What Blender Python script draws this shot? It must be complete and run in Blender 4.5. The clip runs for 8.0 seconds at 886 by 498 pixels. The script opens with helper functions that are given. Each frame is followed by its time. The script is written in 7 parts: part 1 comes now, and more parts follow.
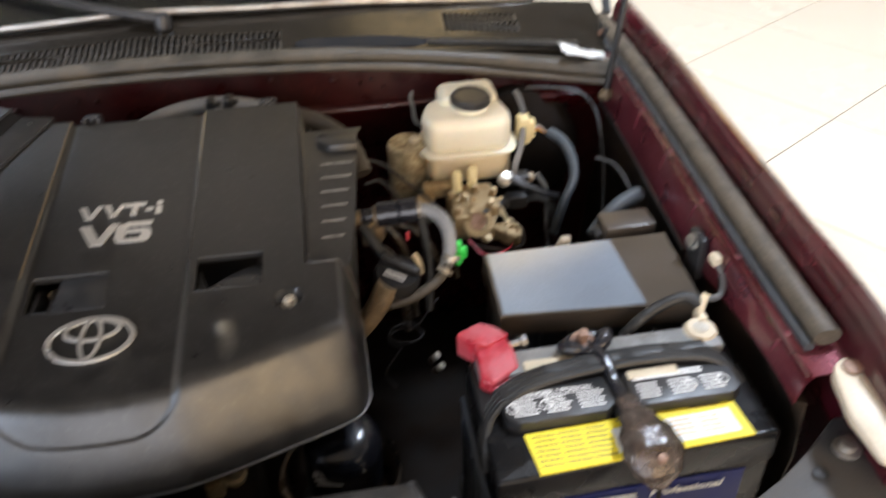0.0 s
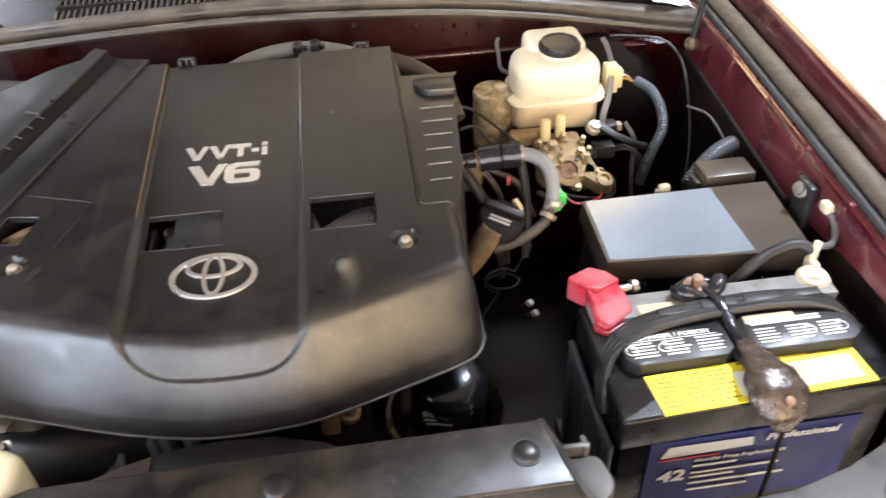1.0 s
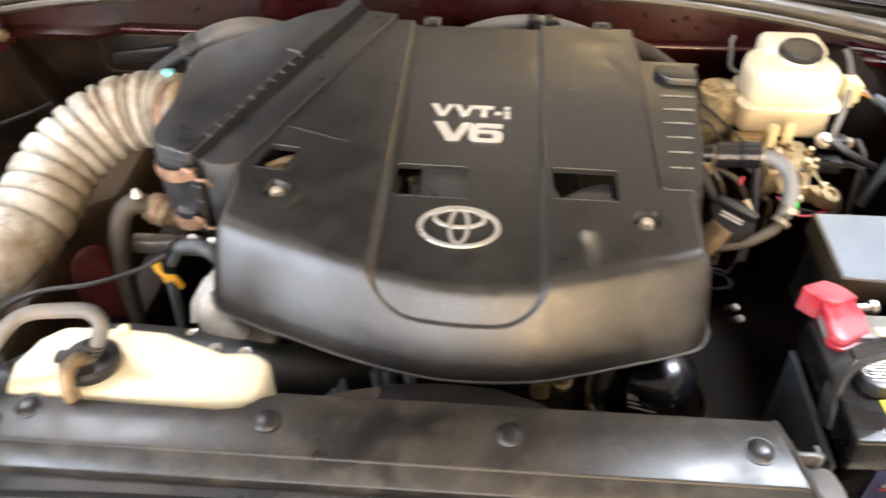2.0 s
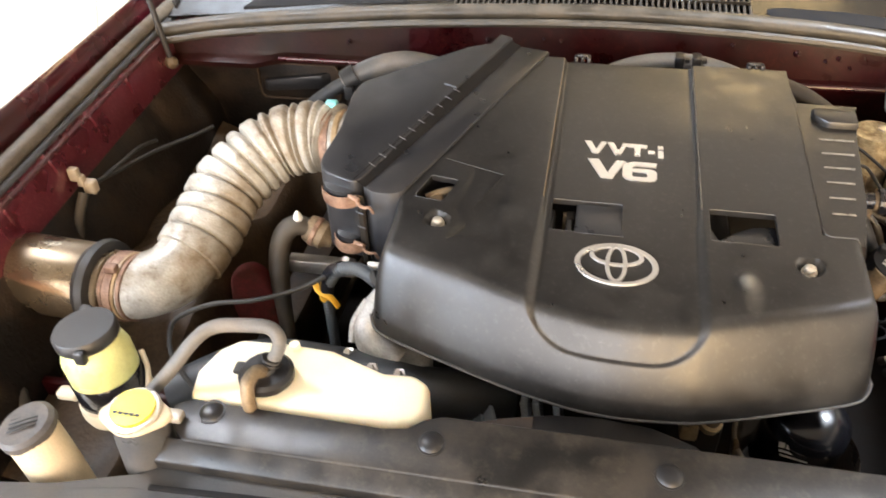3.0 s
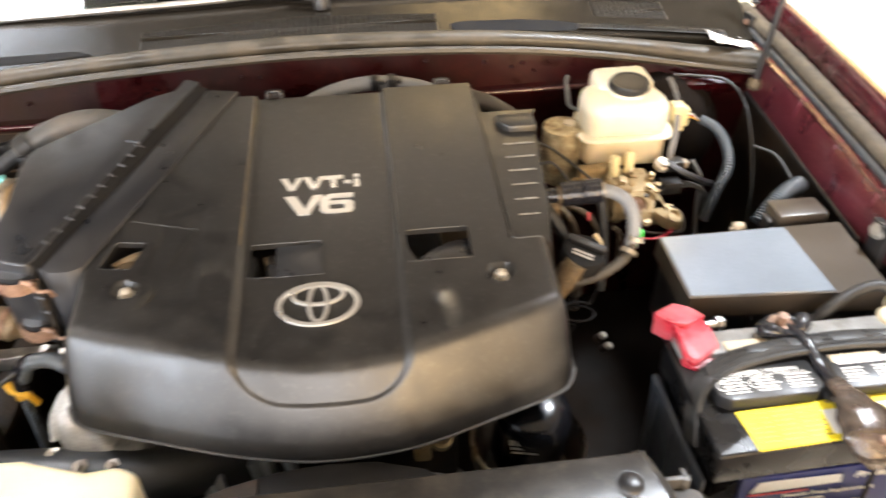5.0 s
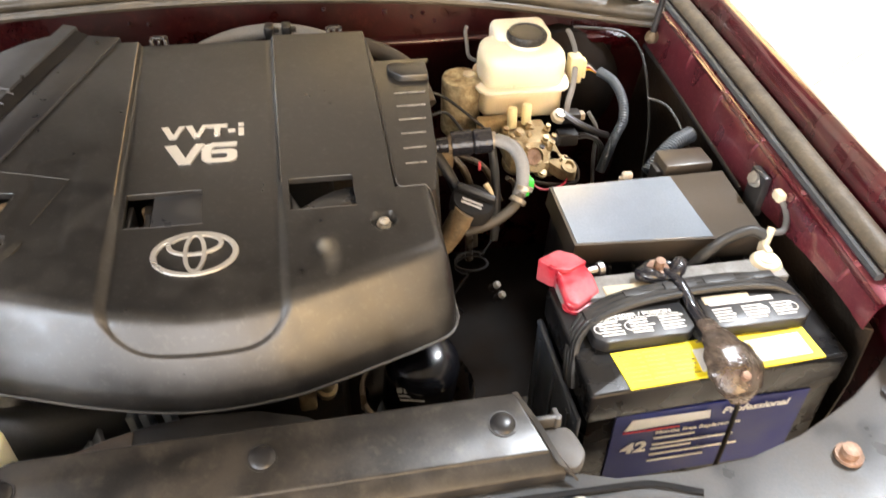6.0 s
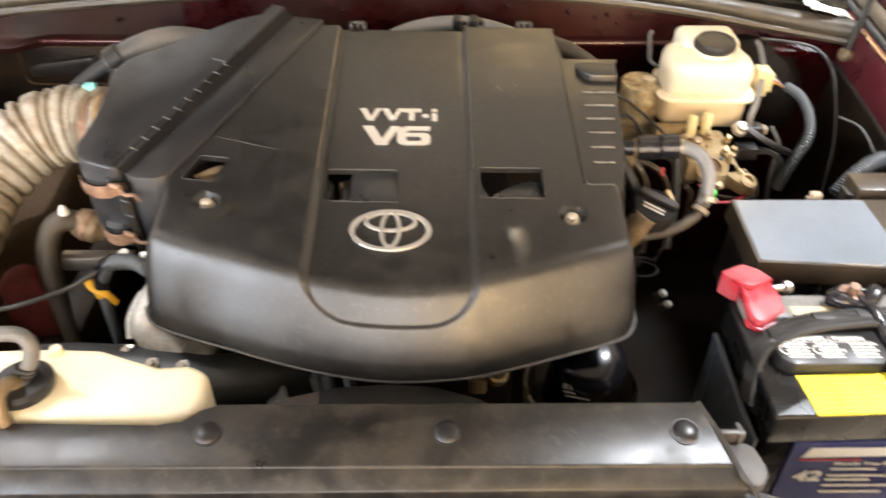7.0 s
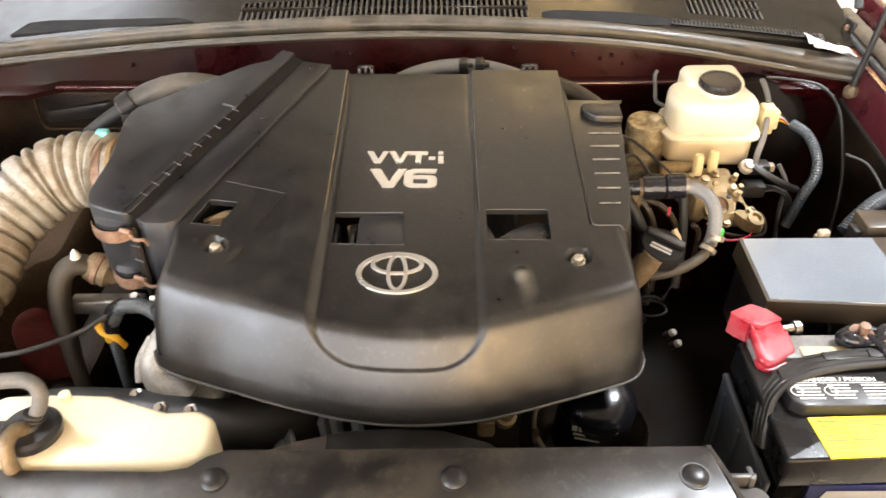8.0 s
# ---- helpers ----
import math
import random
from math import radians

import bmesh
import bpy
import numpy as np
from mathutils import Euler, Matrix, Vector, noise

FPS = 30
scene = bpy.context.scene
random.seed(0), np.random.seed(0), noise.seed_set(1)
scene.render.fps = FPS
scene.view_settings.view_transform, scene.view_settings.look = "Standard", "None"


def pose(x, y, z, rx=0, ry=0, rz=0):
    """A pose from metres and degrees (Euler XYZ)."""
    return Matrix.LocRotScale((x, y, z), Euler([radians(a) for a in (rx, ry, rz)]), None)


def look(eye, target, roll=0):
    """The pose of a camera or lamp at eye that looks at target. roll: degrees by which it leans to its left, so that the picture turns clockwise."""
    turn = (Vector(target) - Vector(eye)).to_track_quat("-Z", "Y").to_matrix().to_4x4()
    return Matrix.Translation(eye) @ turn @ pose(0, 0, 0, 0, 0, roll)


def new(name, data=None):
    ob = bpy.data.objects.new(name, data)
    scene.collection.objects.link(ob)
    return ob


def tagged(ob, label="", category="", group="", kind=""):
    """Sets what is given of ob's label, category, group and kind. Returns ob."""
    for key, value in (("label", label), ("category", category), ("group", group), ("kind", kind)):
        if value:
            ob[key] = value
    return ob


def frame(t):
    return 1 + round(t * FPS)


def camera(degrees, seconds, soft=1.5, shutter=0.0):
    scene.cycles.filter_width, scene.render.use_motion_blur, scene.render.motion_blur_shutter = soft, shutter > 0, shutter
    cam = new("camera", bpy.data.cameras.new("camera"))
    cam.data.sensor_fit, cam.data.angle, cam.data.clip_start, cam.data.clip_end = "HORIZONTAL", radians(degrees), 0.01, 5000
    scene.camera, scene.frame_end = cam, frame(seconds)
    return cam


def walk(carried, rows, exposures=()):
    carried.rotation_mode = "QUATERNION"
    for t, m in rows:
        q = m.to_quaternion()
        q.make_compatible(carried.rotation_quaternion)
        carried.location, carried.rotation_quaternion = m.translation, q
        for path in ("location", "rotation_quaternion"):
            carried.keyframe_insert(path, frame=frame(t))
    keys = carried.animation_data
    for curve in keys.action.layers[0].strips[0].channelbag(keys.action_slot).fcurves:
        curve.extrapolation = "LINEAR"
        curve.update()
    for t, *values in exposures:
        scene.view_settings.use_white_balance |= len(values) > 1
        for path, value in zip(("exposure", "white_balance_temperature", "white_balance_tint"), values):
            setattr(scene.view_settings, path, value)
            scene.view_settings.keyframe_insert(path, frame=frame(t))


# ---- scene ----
import itertools
cam = camera(59.4, 8.0, shutter=0.65)
PATH = [
    (0, (0.223, -0.43, 1.609), (0.45, 1.167, 0.427), -2.2),
    (0.1, (0.2215, -0.4306, 1.6081), (0.4038, 1.1504, 0.3968), -2.93),
    (0.2, (0.2193, -0.4311, 1.6071), (0.3724, 1.1440, 0.3841), -3.63),
    (0.3, (0.2153, -0.4316, 1.6060), (0.3520, 1.1397, 0.3762), -4.20),
    (0.5, (0.199, -0.432, 1.603), (0.33, 1.13, 0.361), -4.7),
    (1, (0.112, -0.426, 1.592), (0.284, 1.121, 0.337), -2.5),
    (1.2, (0.0784, -0.4252, 1.5884), (0.2530, 1.1216, 0.3327), -1.77),
    (1.3, (0.0633, -0.4251, 1.5871), (0.2242, 1.1187, 0.3258), -1.22),
    (1.5, (0.035, -0.425, 1.586), (0.125, 1.111, 0.308), -0.0),
    (1.7, (0.0080, -0.4310, 1.5862), (0.0107, 1.1043, 0.3045), 0.52),
    (2, (-0.029, -0.448, 1.588), (-0.142, 1.089, 0.314), 0.1),
    (2.2, (-0.05, -0.454, 1.591), (-0.229, 1.078, 0.317), 0.0),
    (3.3, (-0.105, -0.473, 1.62), (-0.472, 1.085, 0.422), -2.8),
    (3.5, (-0.102, -0.47, 1.618), (-0.457, 1.105, 0.437), -2.9),
    (4, (-0.079, -0.457, 1.618), (-0.31, 1.15, 0.45), -2.9),
    (4.5, (-0.036, -0.438, 1.614), (-0.069, 1.173, 0.429), -2.2),
    (4.8, (-0.0096, -0.4331, 1.6179), (0.0875, 1.1670, 0.4219), -1.80),
    (5, (0.016, -0.431, 1.62), (0.167, 1.159, 0.415), -1.8),
    (5.2, (0.045, -0.429, 1.62), (0.253, 1.142, 0.401), -1.7),
    (6.3, (0.076, -0.453, 1.6), (0.384, 1.026, 0.289), 1.8),
    (6.4, (0.0658, -0.4537, 1.5992), (0.3205, 1.0284, 0.2807), 1.82),
    (6.5, (0.045, -0.454, 1.599), (0.264, 1.04, 0.287), 1.8),
    (6.6, (0.0258, -0.4541, 1.5992), (0.2102, 1.0456, 0.2888), 1.69),
    (6.7, (0.0104, -0.4542, 1.6000), (0.1560, 1.0529, 0.2933), 1.50),
    (6.8, (-0.0010, -0.4543, 1.6012), (0.1056, 1.0630, 0.3026), 1.24),
    (6.9, (-0.0088, -0.4545, 1.6028), (0.0578, 1.0700, 0.3099), 0.94),
    (7, (-0.013, -0.455, 1.605), (0.012, 1.078, 0.321), 0.6),
    (7.2, (-0.0161, -0.4572, 1.6102), (-0.0382, 1.0839, 0.3356), -0.07),
    (7.5, (-0.017, -0.46, 1.615), (-0.056, 1.106, 0.371), -0.6),
    (8, (-0.006, -0.452, 1.614), (-0.013, 1.137, 0.399), -0.6),
]
walk(cam, [(t, look(eye, target, roll)) for t, eye, target, roll in PATH],
     [(0.0, -1.45, 5900, 14), (0.3, -0.93, 5500, 14), (0.5, -0.73, 5500, 14), (1.0, -0.74, 6000, 14), (1.5, -0.42, 6350, 14), (2.4, -0.38, 6250, 14), (4.0, -0.42, 6300, 14), (5.2, -0.45, 6550, 14), (8.0, -0.52, 6650, 14)])

# ---- light and exposure ----
world = bpy.data.worlds.new("garage_daylight")
scene.world = world
world.use_nodes = True
wn = world.node_tree
sky = wn.nodes.new("ShaderNodeTexSky")
sky.sky_type, sky.sun_disc = "NISHITA", False
sky.sun_elevation, sky.sun_rotation = radians(38), radians(75)
wn.links.new(sky.outputs[0], wn.nodes["Background"].inputs[0])
wn.nodes["Background"].inputs[1].default_value = 0.10


def area_lamp(name, eye, target, w, h, power, colour):
    d = bpy.data.lights.new(name, "AREA")
    d.shape, d.size, d.size_y, d.energy, d.color = "RECTANGLE", w, h, power, colour
    ob = new(name, d)
    ob.matrix_basis = look(eye, target)
    return ob


# unseen area lamps: daylight and warm light at the open shop front, cool light added at the left, and overhead lamps
# added beside the car
area_lamp("shop_front_daylight", (-1.3, -5.8, 2.2), (-0.1, 0.0, 1.1), 4.4, 4.2, 760, (1.0, 0.95, 0.89))
area_lamp("front_warm_lamp", (2.5, -5.8, 2.2), (0.1, 0.0, 1.1), 3.0, 4.2, 840, (1.0, 0.70, 0.36))
area_lamp("left_cool_lamp", (-5.85, -3.4, 2.2), (-0.3, 0.1, 1.1), 3.4, 3.6, 1500, (0.76, 0.88, 1.0))
area_lamp("overhead_lamp_right", (2.64, 1.3, 5.4), (2.5, 1.2, 0.0), 0.5, 1.0, 900, (0.86, 0.94, 1.0))
area_lamp("overhead_lamp_left", (-3.2, 1.3, 5.4), (-3.0, 1.2, 0.0), 0.8, 1.6, 480, (0.94, 0.97, 1.0))
# unseen lamps added behind: cool cowl reflection, warm sheen on the cover's rear
area_lamp("rear_cool_lamp", (-4.25, 6.0, 5.45), (-0.6, 0.9, 1.1), 2.0, 1.7, 150, (0.80, 0.90, 1.0))
area_lamp("rear_warm_lamp", (1.55, 5.7, 5.2), (0.1, 0.6, 1.1), 1.5, 1.1, 75, (1.0, 0.70, 0.30))

# ---- materials ----
def mat(name, base, rough=0.5, metal=0.0, var=0.18, scale=18.0, grain=420.0, bump=0.12, stain=None,
        stain_amount=0.0, stain_scale=9.0, coat=0.0, subsurface=0.0, transmission=0.0, rough_var=0.12, specular=0.5, tint_random=0.0, speck=None, speck_scale=150.0):
    m = bpy.data.materials.new(name)
    m.use_nodes = True
    nt = m.node_tree
    n, l = nt.nodes, nt.links
    p = n["Principled BSDF"]
    tc = n.new("ShaderNodeTexCoord")
    big = n.new("ShaderNodeTexNoise")
    big.inputs["Scale"].default_value, big.inputs["Detail"].default_value = scale, 5.0
    l.new(tc.outputs["Object"], big.inputs["Vector"])
    fine = n.new("ShaderNodeTexNoise")
    fine.inputs["Scale"].default_value, fine.inputs["Detail"].default_value = grain, 3.0
    l.new(tc.outputs["Object"], fine.inputs["Vector"])
    ramp = n.new("ShaderNodeMapRange")
    ramp.inputs["From Min"].default_value, ramp.inputs["From Max"].default_value = 0.3, 0.7
    ramp.inputs["To Min"].default_value, ramp.inputs["To Max"].default_value = 1.0 - var, 1.0 + var
    l.new(big.outputs["Fac"], ramp.inputs["Value"])
    ramp2 = n.new("ShaderNodeMapRange")
    ramp2.inputs["From Min"].default_value, ramp2.inputs["From Max"].default_value = 0.3, 0.7
    ramp2.inputs["To Min"].default_value, ramp2.inputs["To Max"].default_value = 1.0 - var * 0.6, 1.0 + var * 0.6
    l.new(fine.outputs["Fac"], ramp2.inputs["Value"])
    mul = n.new("ShaderNodeMath")
    mul.operation = "MULTIPLY"
    l.new(ramp.outputs[0], mul.inputs[0])
    l.new(ramp2.outputs[0], mul.inputs[1])
    col = n.new("ShaderNodeMix")
    col.data_type, col.blend_type = "RGBA", "MULTIPLY"
    col.inputs["Factor"].default_value = 1.0
    col.inputs["A"].default_value = (*base, 1.0)
    l.new(mul.outputs[0], col.inputs["B"])
    out = col.outputs["Result"]
    rv = n.new("ShaderNodeMapRange")
    rv.inputs["From Min"].default_value, rv.inputs["From Max"].default_value = 0.3, 0.7
    rv.inputs["To Min"].default_value = max(0.02, rough - rough_var)
    rv.inputs["To Max"].default_value = min(1.0, rough + rough_var)
    l.new(big.outputs["Fac"], rv.inputs["Value"])
    rough_out = rv.outputs[0]
    if stain:
        s = n.new("ShaderNodeTexNoise")
        s.inputs["Scale"].default_value, s.inputs["Detail"].default_value, s.inputs["Roughness"].default_value = stain_scale, 8.0, 0.62
        l.new(tc.outputs["Object"], s.inputs["Vector"])
        f = n.new("ShaderNodeMapRange")
        f.inputs["From Min"].default_value, f.inputs["From Max"].default_value = 0.44, 0.66
        f.inputs["To Min"].default_value, f.inputs["To Max"].default_value = 0.0, stain_amount
        l.new(s.outputs["Fac"], f.inputs["Value"])
        mx = n.new("ShaderNodeMix")
        mx.data_type = "RGBA"
        l.new(f.outputs[0], mx.inputs["Factor"])
        l.new(out, mx.inputs["A"])
        mx.inputs["B"].default_value = (*stain, 1.0)
        out = mx.outputs["Result"]
        ra = n.new("ShaderNodeMath")
        ra.operation = "MULTIPLY_ADD"
        ra.use_clamp = True
        l.new(f.outputs[0], ra.inputs[0])
        ra.inputs[1].default_value = 0.35
        l.new(rough_out, ra.inputs[2])
        rough_out = ra.outputs[0]
    if speck:
        # small scattered dust spots and scuffs
        sv = n.new("ShaderNodeTexNoise")
        sv.inputs["Scale"].default_value, sv.inputs["Detail"].default_value, sv.inputs["Roughness"].default_value = speck_scale, 6.0, 0.75
        l.new(tc.outputs["Object"], sv.inputs["Vector"])
        sf = n.new("ShaderNodeMapRange")
        sf.inputs["From Min"].default_value, sf.inputs["From Max"].default_value = 0.53, 0.74
        sf.inputs["To Min"].default_value, sf.inputs["To Max"].default_value = 0.0, 0.7
        l.new(sv.outputs["Fac"], sf.inputs["Value"])
        sm = n.new("ShaderNodeMix")
        sm.data_type = "RGBA"
        l.new(sf.outputs[0], sm.inputs["Factor"])
        l.new(out, sm.inputs["A"])
        sm.inputs["B"].default_value = (*speck, 1.0)
        out = sm.outputs["Result"]
    if tint_random:
        oi = n.new("ShaderNodeObjectInfo")
        rr = n.new("ShaderNodeMapRange")
        rr.inputs["To Min"].default_value, rr.inputs["To Max"].default_value = 1 - tint_random, 1 + tint_random
        l.new(oi.outputs["Random"], rr.inputs["Value"])
        mr = n.new("ShaderNodeMix")
        mr.data_type, mr.blend_type = "RGBA", "MULTIPLY"
        mr.inputs["Factor"].default_value = 1.0
        l.new(out, mr.inputs["A"])
        l.new(rr.outputs[0], mr.inputs["B"])
        out = mr.outputs["Result"]
    l.new(out, p.inputs["Base Color"])
    l.new(rough_out, p.inputs["Roughness"])
    p.inputs["Metallic"].default_value = metal
    p.inputs["Specular IOR Level"].default_value = specular
    p.inputs["Coat Weight"].default_value = coat
    p.inputs["Coat Roughness"].default_value = 0.06
    p.inputs["Subsurface Weight"].default_value = subsurface
    p.inputs["Subsurface Radius"].default_value = (0.02, 0.015, 0.01)
    p.inputs["Transmission Weight"].default_value = transmission
    if bump:
        b = n.new("ShaderNodeBump")
        b.inputs["Strength"].default_value, b.inputs["Distance"].default_value = bump, 0.35 / grain
        l.new(fine.outputs["Fac"], b.inputs["Height"])
        l.new(b.outputs[0], p.inputs["Normal"])
    return m


DUST = (0.23, 0.17, 0.11)
M = {}
M["cover"] = mat("cover_plastic", (0.0112, 0.0108, 0.0103), 0.34, var=0.30, scale=38, grain=1300, bump=0.22, stain=(0.027, 0.026, 0.024), stain_amount=0.32, stain_scale=16, rough_var=0.07, speck=(0.048, 0.046, 0.043), speck_scale=130, specular=0.66)
# highlight on the moulded dome of the engine cover, painted pale, with a faint streak towards the front
nt = M["cover"].node_tree
shade = nt.nodes["Principled BSDF"]
for px, py, squash, near, far, amount in ((0.137, -0.187, 0.8, 0.002, 0.010, 0.55), (0.143, -0.203, 0.45, 0.002, 0.014, 0.18)):
    tc = nt.nodes.new("ShaderNodeTexCoord")
    off = nt.nodes.new("ShaderNodeVectorMath")
    off.operation = "SUBTRACT"
    off.inputs[1].default_value = (px, py, 0)
    flat_ = nt.nodes.new("ShaderNodeVectorMath")
    flat_.operation = "MULTIPLY"
    flat_.inputs[1].default_value = (1, squash, 0)
    far_ = nt.nodes.new("ShaderNodeVectorMath")
    far_.operation = "LENGTH"
    fade = nt.nodes.new("ShaderNodeMapRange")
    fade.inputs["From Min"].default_value, fade.inputs["From Max"].default_value = near, far
    fade.inputs["To Min"].default_value, fade.inputs["To Max"].default_value = amount, 0.0
    blend = nt.nodes.new("ShaderNodeMix")
    blend.data_type = "RGBA"
    blend.inputs["B"].default_value = (0.26, 0.25, 0.215, 1)
    old = shade.inputs["Base Color"].links[0].from_socket
    nt.links.new(tc.outputs["Object"], off.inputs[0])
    nt.links.new(off.outputs[0], flat_.inputs[0])
    nt.links.new(flat_.outputs[0], far_.inputs[0])
    nt.links.new(far_.outputs["Value"], fade.inputs["Value"])
    nt.links.new(fade.outputs[0], blend.inputs["Factor"])
    nt.links.new(old, blend.inputs["A"])
    nt.links.new(blend.outputs["Result"], shade.inputs["Base Color"])
M["ridge_dust"] = mat("dusty_worn_plastic", (0.028, 0.026, 0.021), 0.45, var=0.4, scale=120)
# warm glint of the panel's left step, put into a tan colour
M["edge_tan"] = mat("tan_edge_glint", (0.13, 0.095, 0.052), 0.42, var=0.4, scale=60)
M["cover_in"] = mat("recess_plastic", (0.024, 0.025, 0.028), 0.3, var=0.15, bump=0.05)
M["black"] = mat("black_plastic", (0.011, 0.011, 0.012), 0.40, stain=(0.06, 0.05, 0.04), stain_amount=0.3)
M["airbox"] = mat("airbox_plastic", (0.018, 0.019, 0.022), 0.36, stain=(0.05, 0.046, 0.042), stain_amount=0.3, specular=0.5)
M["rubber"] = mat("black_rubber", (0.014, 0.014, 0.014), 0.5, stain=(0.07, 0.06, 0.045), stain_amount=0.3)
M["tan_rubber"] = mat("dusty_brown_rubber", (0.042, 0.035, 0.027), 0.55, stain=(0.10, 0.08, 0.055), stain_amount=0.5)
M["dark"] = mat("grimy_dark_metal", (0.014, 0.0115, 0.009), 0.7, var=0.4, stain=(0.036, 0.022, 0.012), stain_amount=0.6, stain_scale=14, specular=0.2)
# deep shade of the bay put into a near-black colour
M["void"] = mat("near_black_bay_shade", (0.0085, 0.0065, 0.0052), 0.7, var=0.4, stain=(0.012, 0.007, 0.004), stain_amount=0.6, stain_scale=12, specular=0.1)
M["grey_hose"] = mat("grey_hose_rubber", (0.10, 0.10, 0.098), 0.5, stain=DUST, stain_amount=0.4)
M["light_hose"] = mat("pale_grey_hose_rubber", (0.19, 0.19, 0.19), 0.45, stain=(0.10, 0.085, 0.065), stain_amount=0.35)
M["loom"] = mat("grey_loom_plastic", (0.060, 0.071, 0.082), 0.36, stain=(0.03, 0.03, 0.03), stain_amount=0.4)
M["duct"] = mat("dusty_intake_rubber", (0.37, 0.355, 0.315), 0.38, var=0.3, scale=30, stain=(0.155, 0.092, 0.034), stain_amount=1.0, stain_scale=10, speck=(0.11, 0.085, 0.055), speck_scale=40)
# ochre oil stain on the lower bend of the intake hose
nt = M["duct"].node_tree
shade = nt.nodes["Principled BSDF"]
tc = nt.nodes.new("ShaderNodeTexCoord")
away = nt.nodes.new("ShaderNodeVectorMath")
away.operation = "DISTANCE"
away.inputs[1].default_value = (0.025, -0.02, 0.035)
ragged = nt.nodes.new("ShaderNodeTexNoise")
ragged.inputs["Scale"].default_value, ragged.inputs["Detail"].default_value = 26.0, 6.0
spread = nt.nodes.new("ShaderNodeMath")
spread.operation = "MULTIPLY_ADD"
spread.inputs[1].default_value = 0.09
fade = nt.nodes.new("ShaderNodeMapRange")
fade.inputs["From Min"].default_value, fade.inputs["From Max"].default_value = 0.085, 0.150
fade.inputs["To Min"].default_value, fade.inputs["To Max"].default_value = 0.5, 0.0
blend = nt.nodes.new("ShaderNodeMix")
blend.data_type = "RGBA"
blend.inputs["B"].default_value = (0.125, 0.080, 0.034, 1)
old = shade.inputs["Base Color"].links[0].from_socket
nt.links.new(tc.outputs["Object"], away.inputs[0])
nt.links.new(tc.outputs["Object"], ragged.inputs["Vector"])
nt.links.new(ragged.outputs["Fac"], spread.inputs[0])
nt.links.new(away.outputs["Value"], spread.inputs[2])
nt.links.new(spread.outputs[0], fade.inputs["Value"])
nt.links.new(fade.outputs[0], blend.inputs["Factor"])
nt.links.new(old, blend.inputs["A"])
nt.links.new(blend.outputs["Result"], shade.inputs["Base Color"])
M["silver"] = mat("silver_letters", (0.72, 0.71, 0.68), 0.32, metal=0.75, var=0.06, bump=0.03)
M["steel"] = mat("dull_steel", (0.42, 0.40, 0.37), 0.38, metal=0.9, stain=(0.2, 0.13, 0.07), stain_amount=0.45, stain_scale=20)
# bright specular edge of the side ribs, put into their base colour
M["rib_edge"] = mat("pale_rib_glint", (0.17, 0.165, 0.155), 0.36, var=0.3, scale=90)
M["dark_steel"] = mat("tarnished_steel", (0.16, 0.155, 0.15), 0.38, metal=0.8, var=0.3, stain=(0.06, 0.05, 0.04), stain_amount=0.6)
M["snorkel"] = mat("dull_metal_pipe", (0.24, 0.185, 0.12), 0.26, metal=0.8, var=0.3, stain=(0.05, 0.032, 0.018), stain_amount=0.6)
M["black_hose"] = mat("black_hose_rubber", (0.026, 0.029, 0.032), 0.45, var=0.3, stain=(0.05, 0.042, 0.034), stain_amount=0.4)
M["rivet"] = mat("glossy_black_rivet", (0.009, 0.009, 0.010), 0.36, var=0.15, bump=0.0, rough_var=0.04)
M["shroud_dust"] = mat("brown_scorched_plastic", (0.040, 0.026, 0.016), 0.45, var=0.4, scale=40)
M["zinc"] = mat("pale_zinc", (0.62, 0.58, 0.5), 0.35, metal=0.6, stain=DUST, stain_amount=0.4)
M["clamp"] = mat("tarnished_spring_steel", (0.34, 0.30, 0.24), 0.38, metal=0.6, var=0.3, scale=60, stain=(0.12, 0.09, 0.05), stain_amount=0.7, stain_scale=40)
M["brass"] = mat("gold_passivated_metal", (0.36, 0.27, 0.145), 0.5, metal=0.45, var=0.3, scale=40, stain=(0.16, 0.10, 0.05), stain_amount=0.6, stain_scale=40)
M["fin"] = mat("blue_grey_alloy", (0.34, 0.38, 0.42), 0.4, metal=0.5)
M["alloy"] = mat("cast_alloy", (0.44, 0.44, 0.43), 0.45, metal=0.4, var=0.3, scale=45, bump=0.4, stain=(0.16, 0.13, 0.10), stain_amount=0.5)
M["motor"] = mat("stained_motor_can", (0.46, 0.40, 0.27), 0.42, metal=0.5, var=0.35, scale=70, stain=(0.15, 0.095, 0.045), stain_amount=0.9, stain_scale=40, bump=0.3, speck=(0.55, 0.48, 0.32), speck_scale=110)
M["clip"] = mat("grubby_cream_plastic", (0.36, 0.30, 0.22), 0.45, var=0.2, scale=60, stain=DUST, stain_amount=0.5)
M["cuff"] = mat("amber_stained_rubber", (0.30, 0.20, 0.10), 0.45, var=0.25, scale=40)
M["tan"] = mat("tan_metal", (0.20, 0.145, 0.085), 0.5, metal=0.3, var=0.3, scale=45, stain=(0.07, 0.05, 0.03), stain_amount=0.7, stain_scale=30)
M["rust"] = mat("rusty_clip", (0.25, 0.155, 0.105), 0.5, metal=0.3, var=0.35, scale=60, stain=(0.12, 0.05, 0.03), stain_amount=0.6, stain_scale=50)
M["paint"] = mat("maroon_paint", (0.054, 0.005, 0.009), 0.2, var=0.2, coat=0.9, stain=(0.030, 0.014, 0.010), stain_amount=0.6, stain_scale=6, bump=0.02, grain=900)
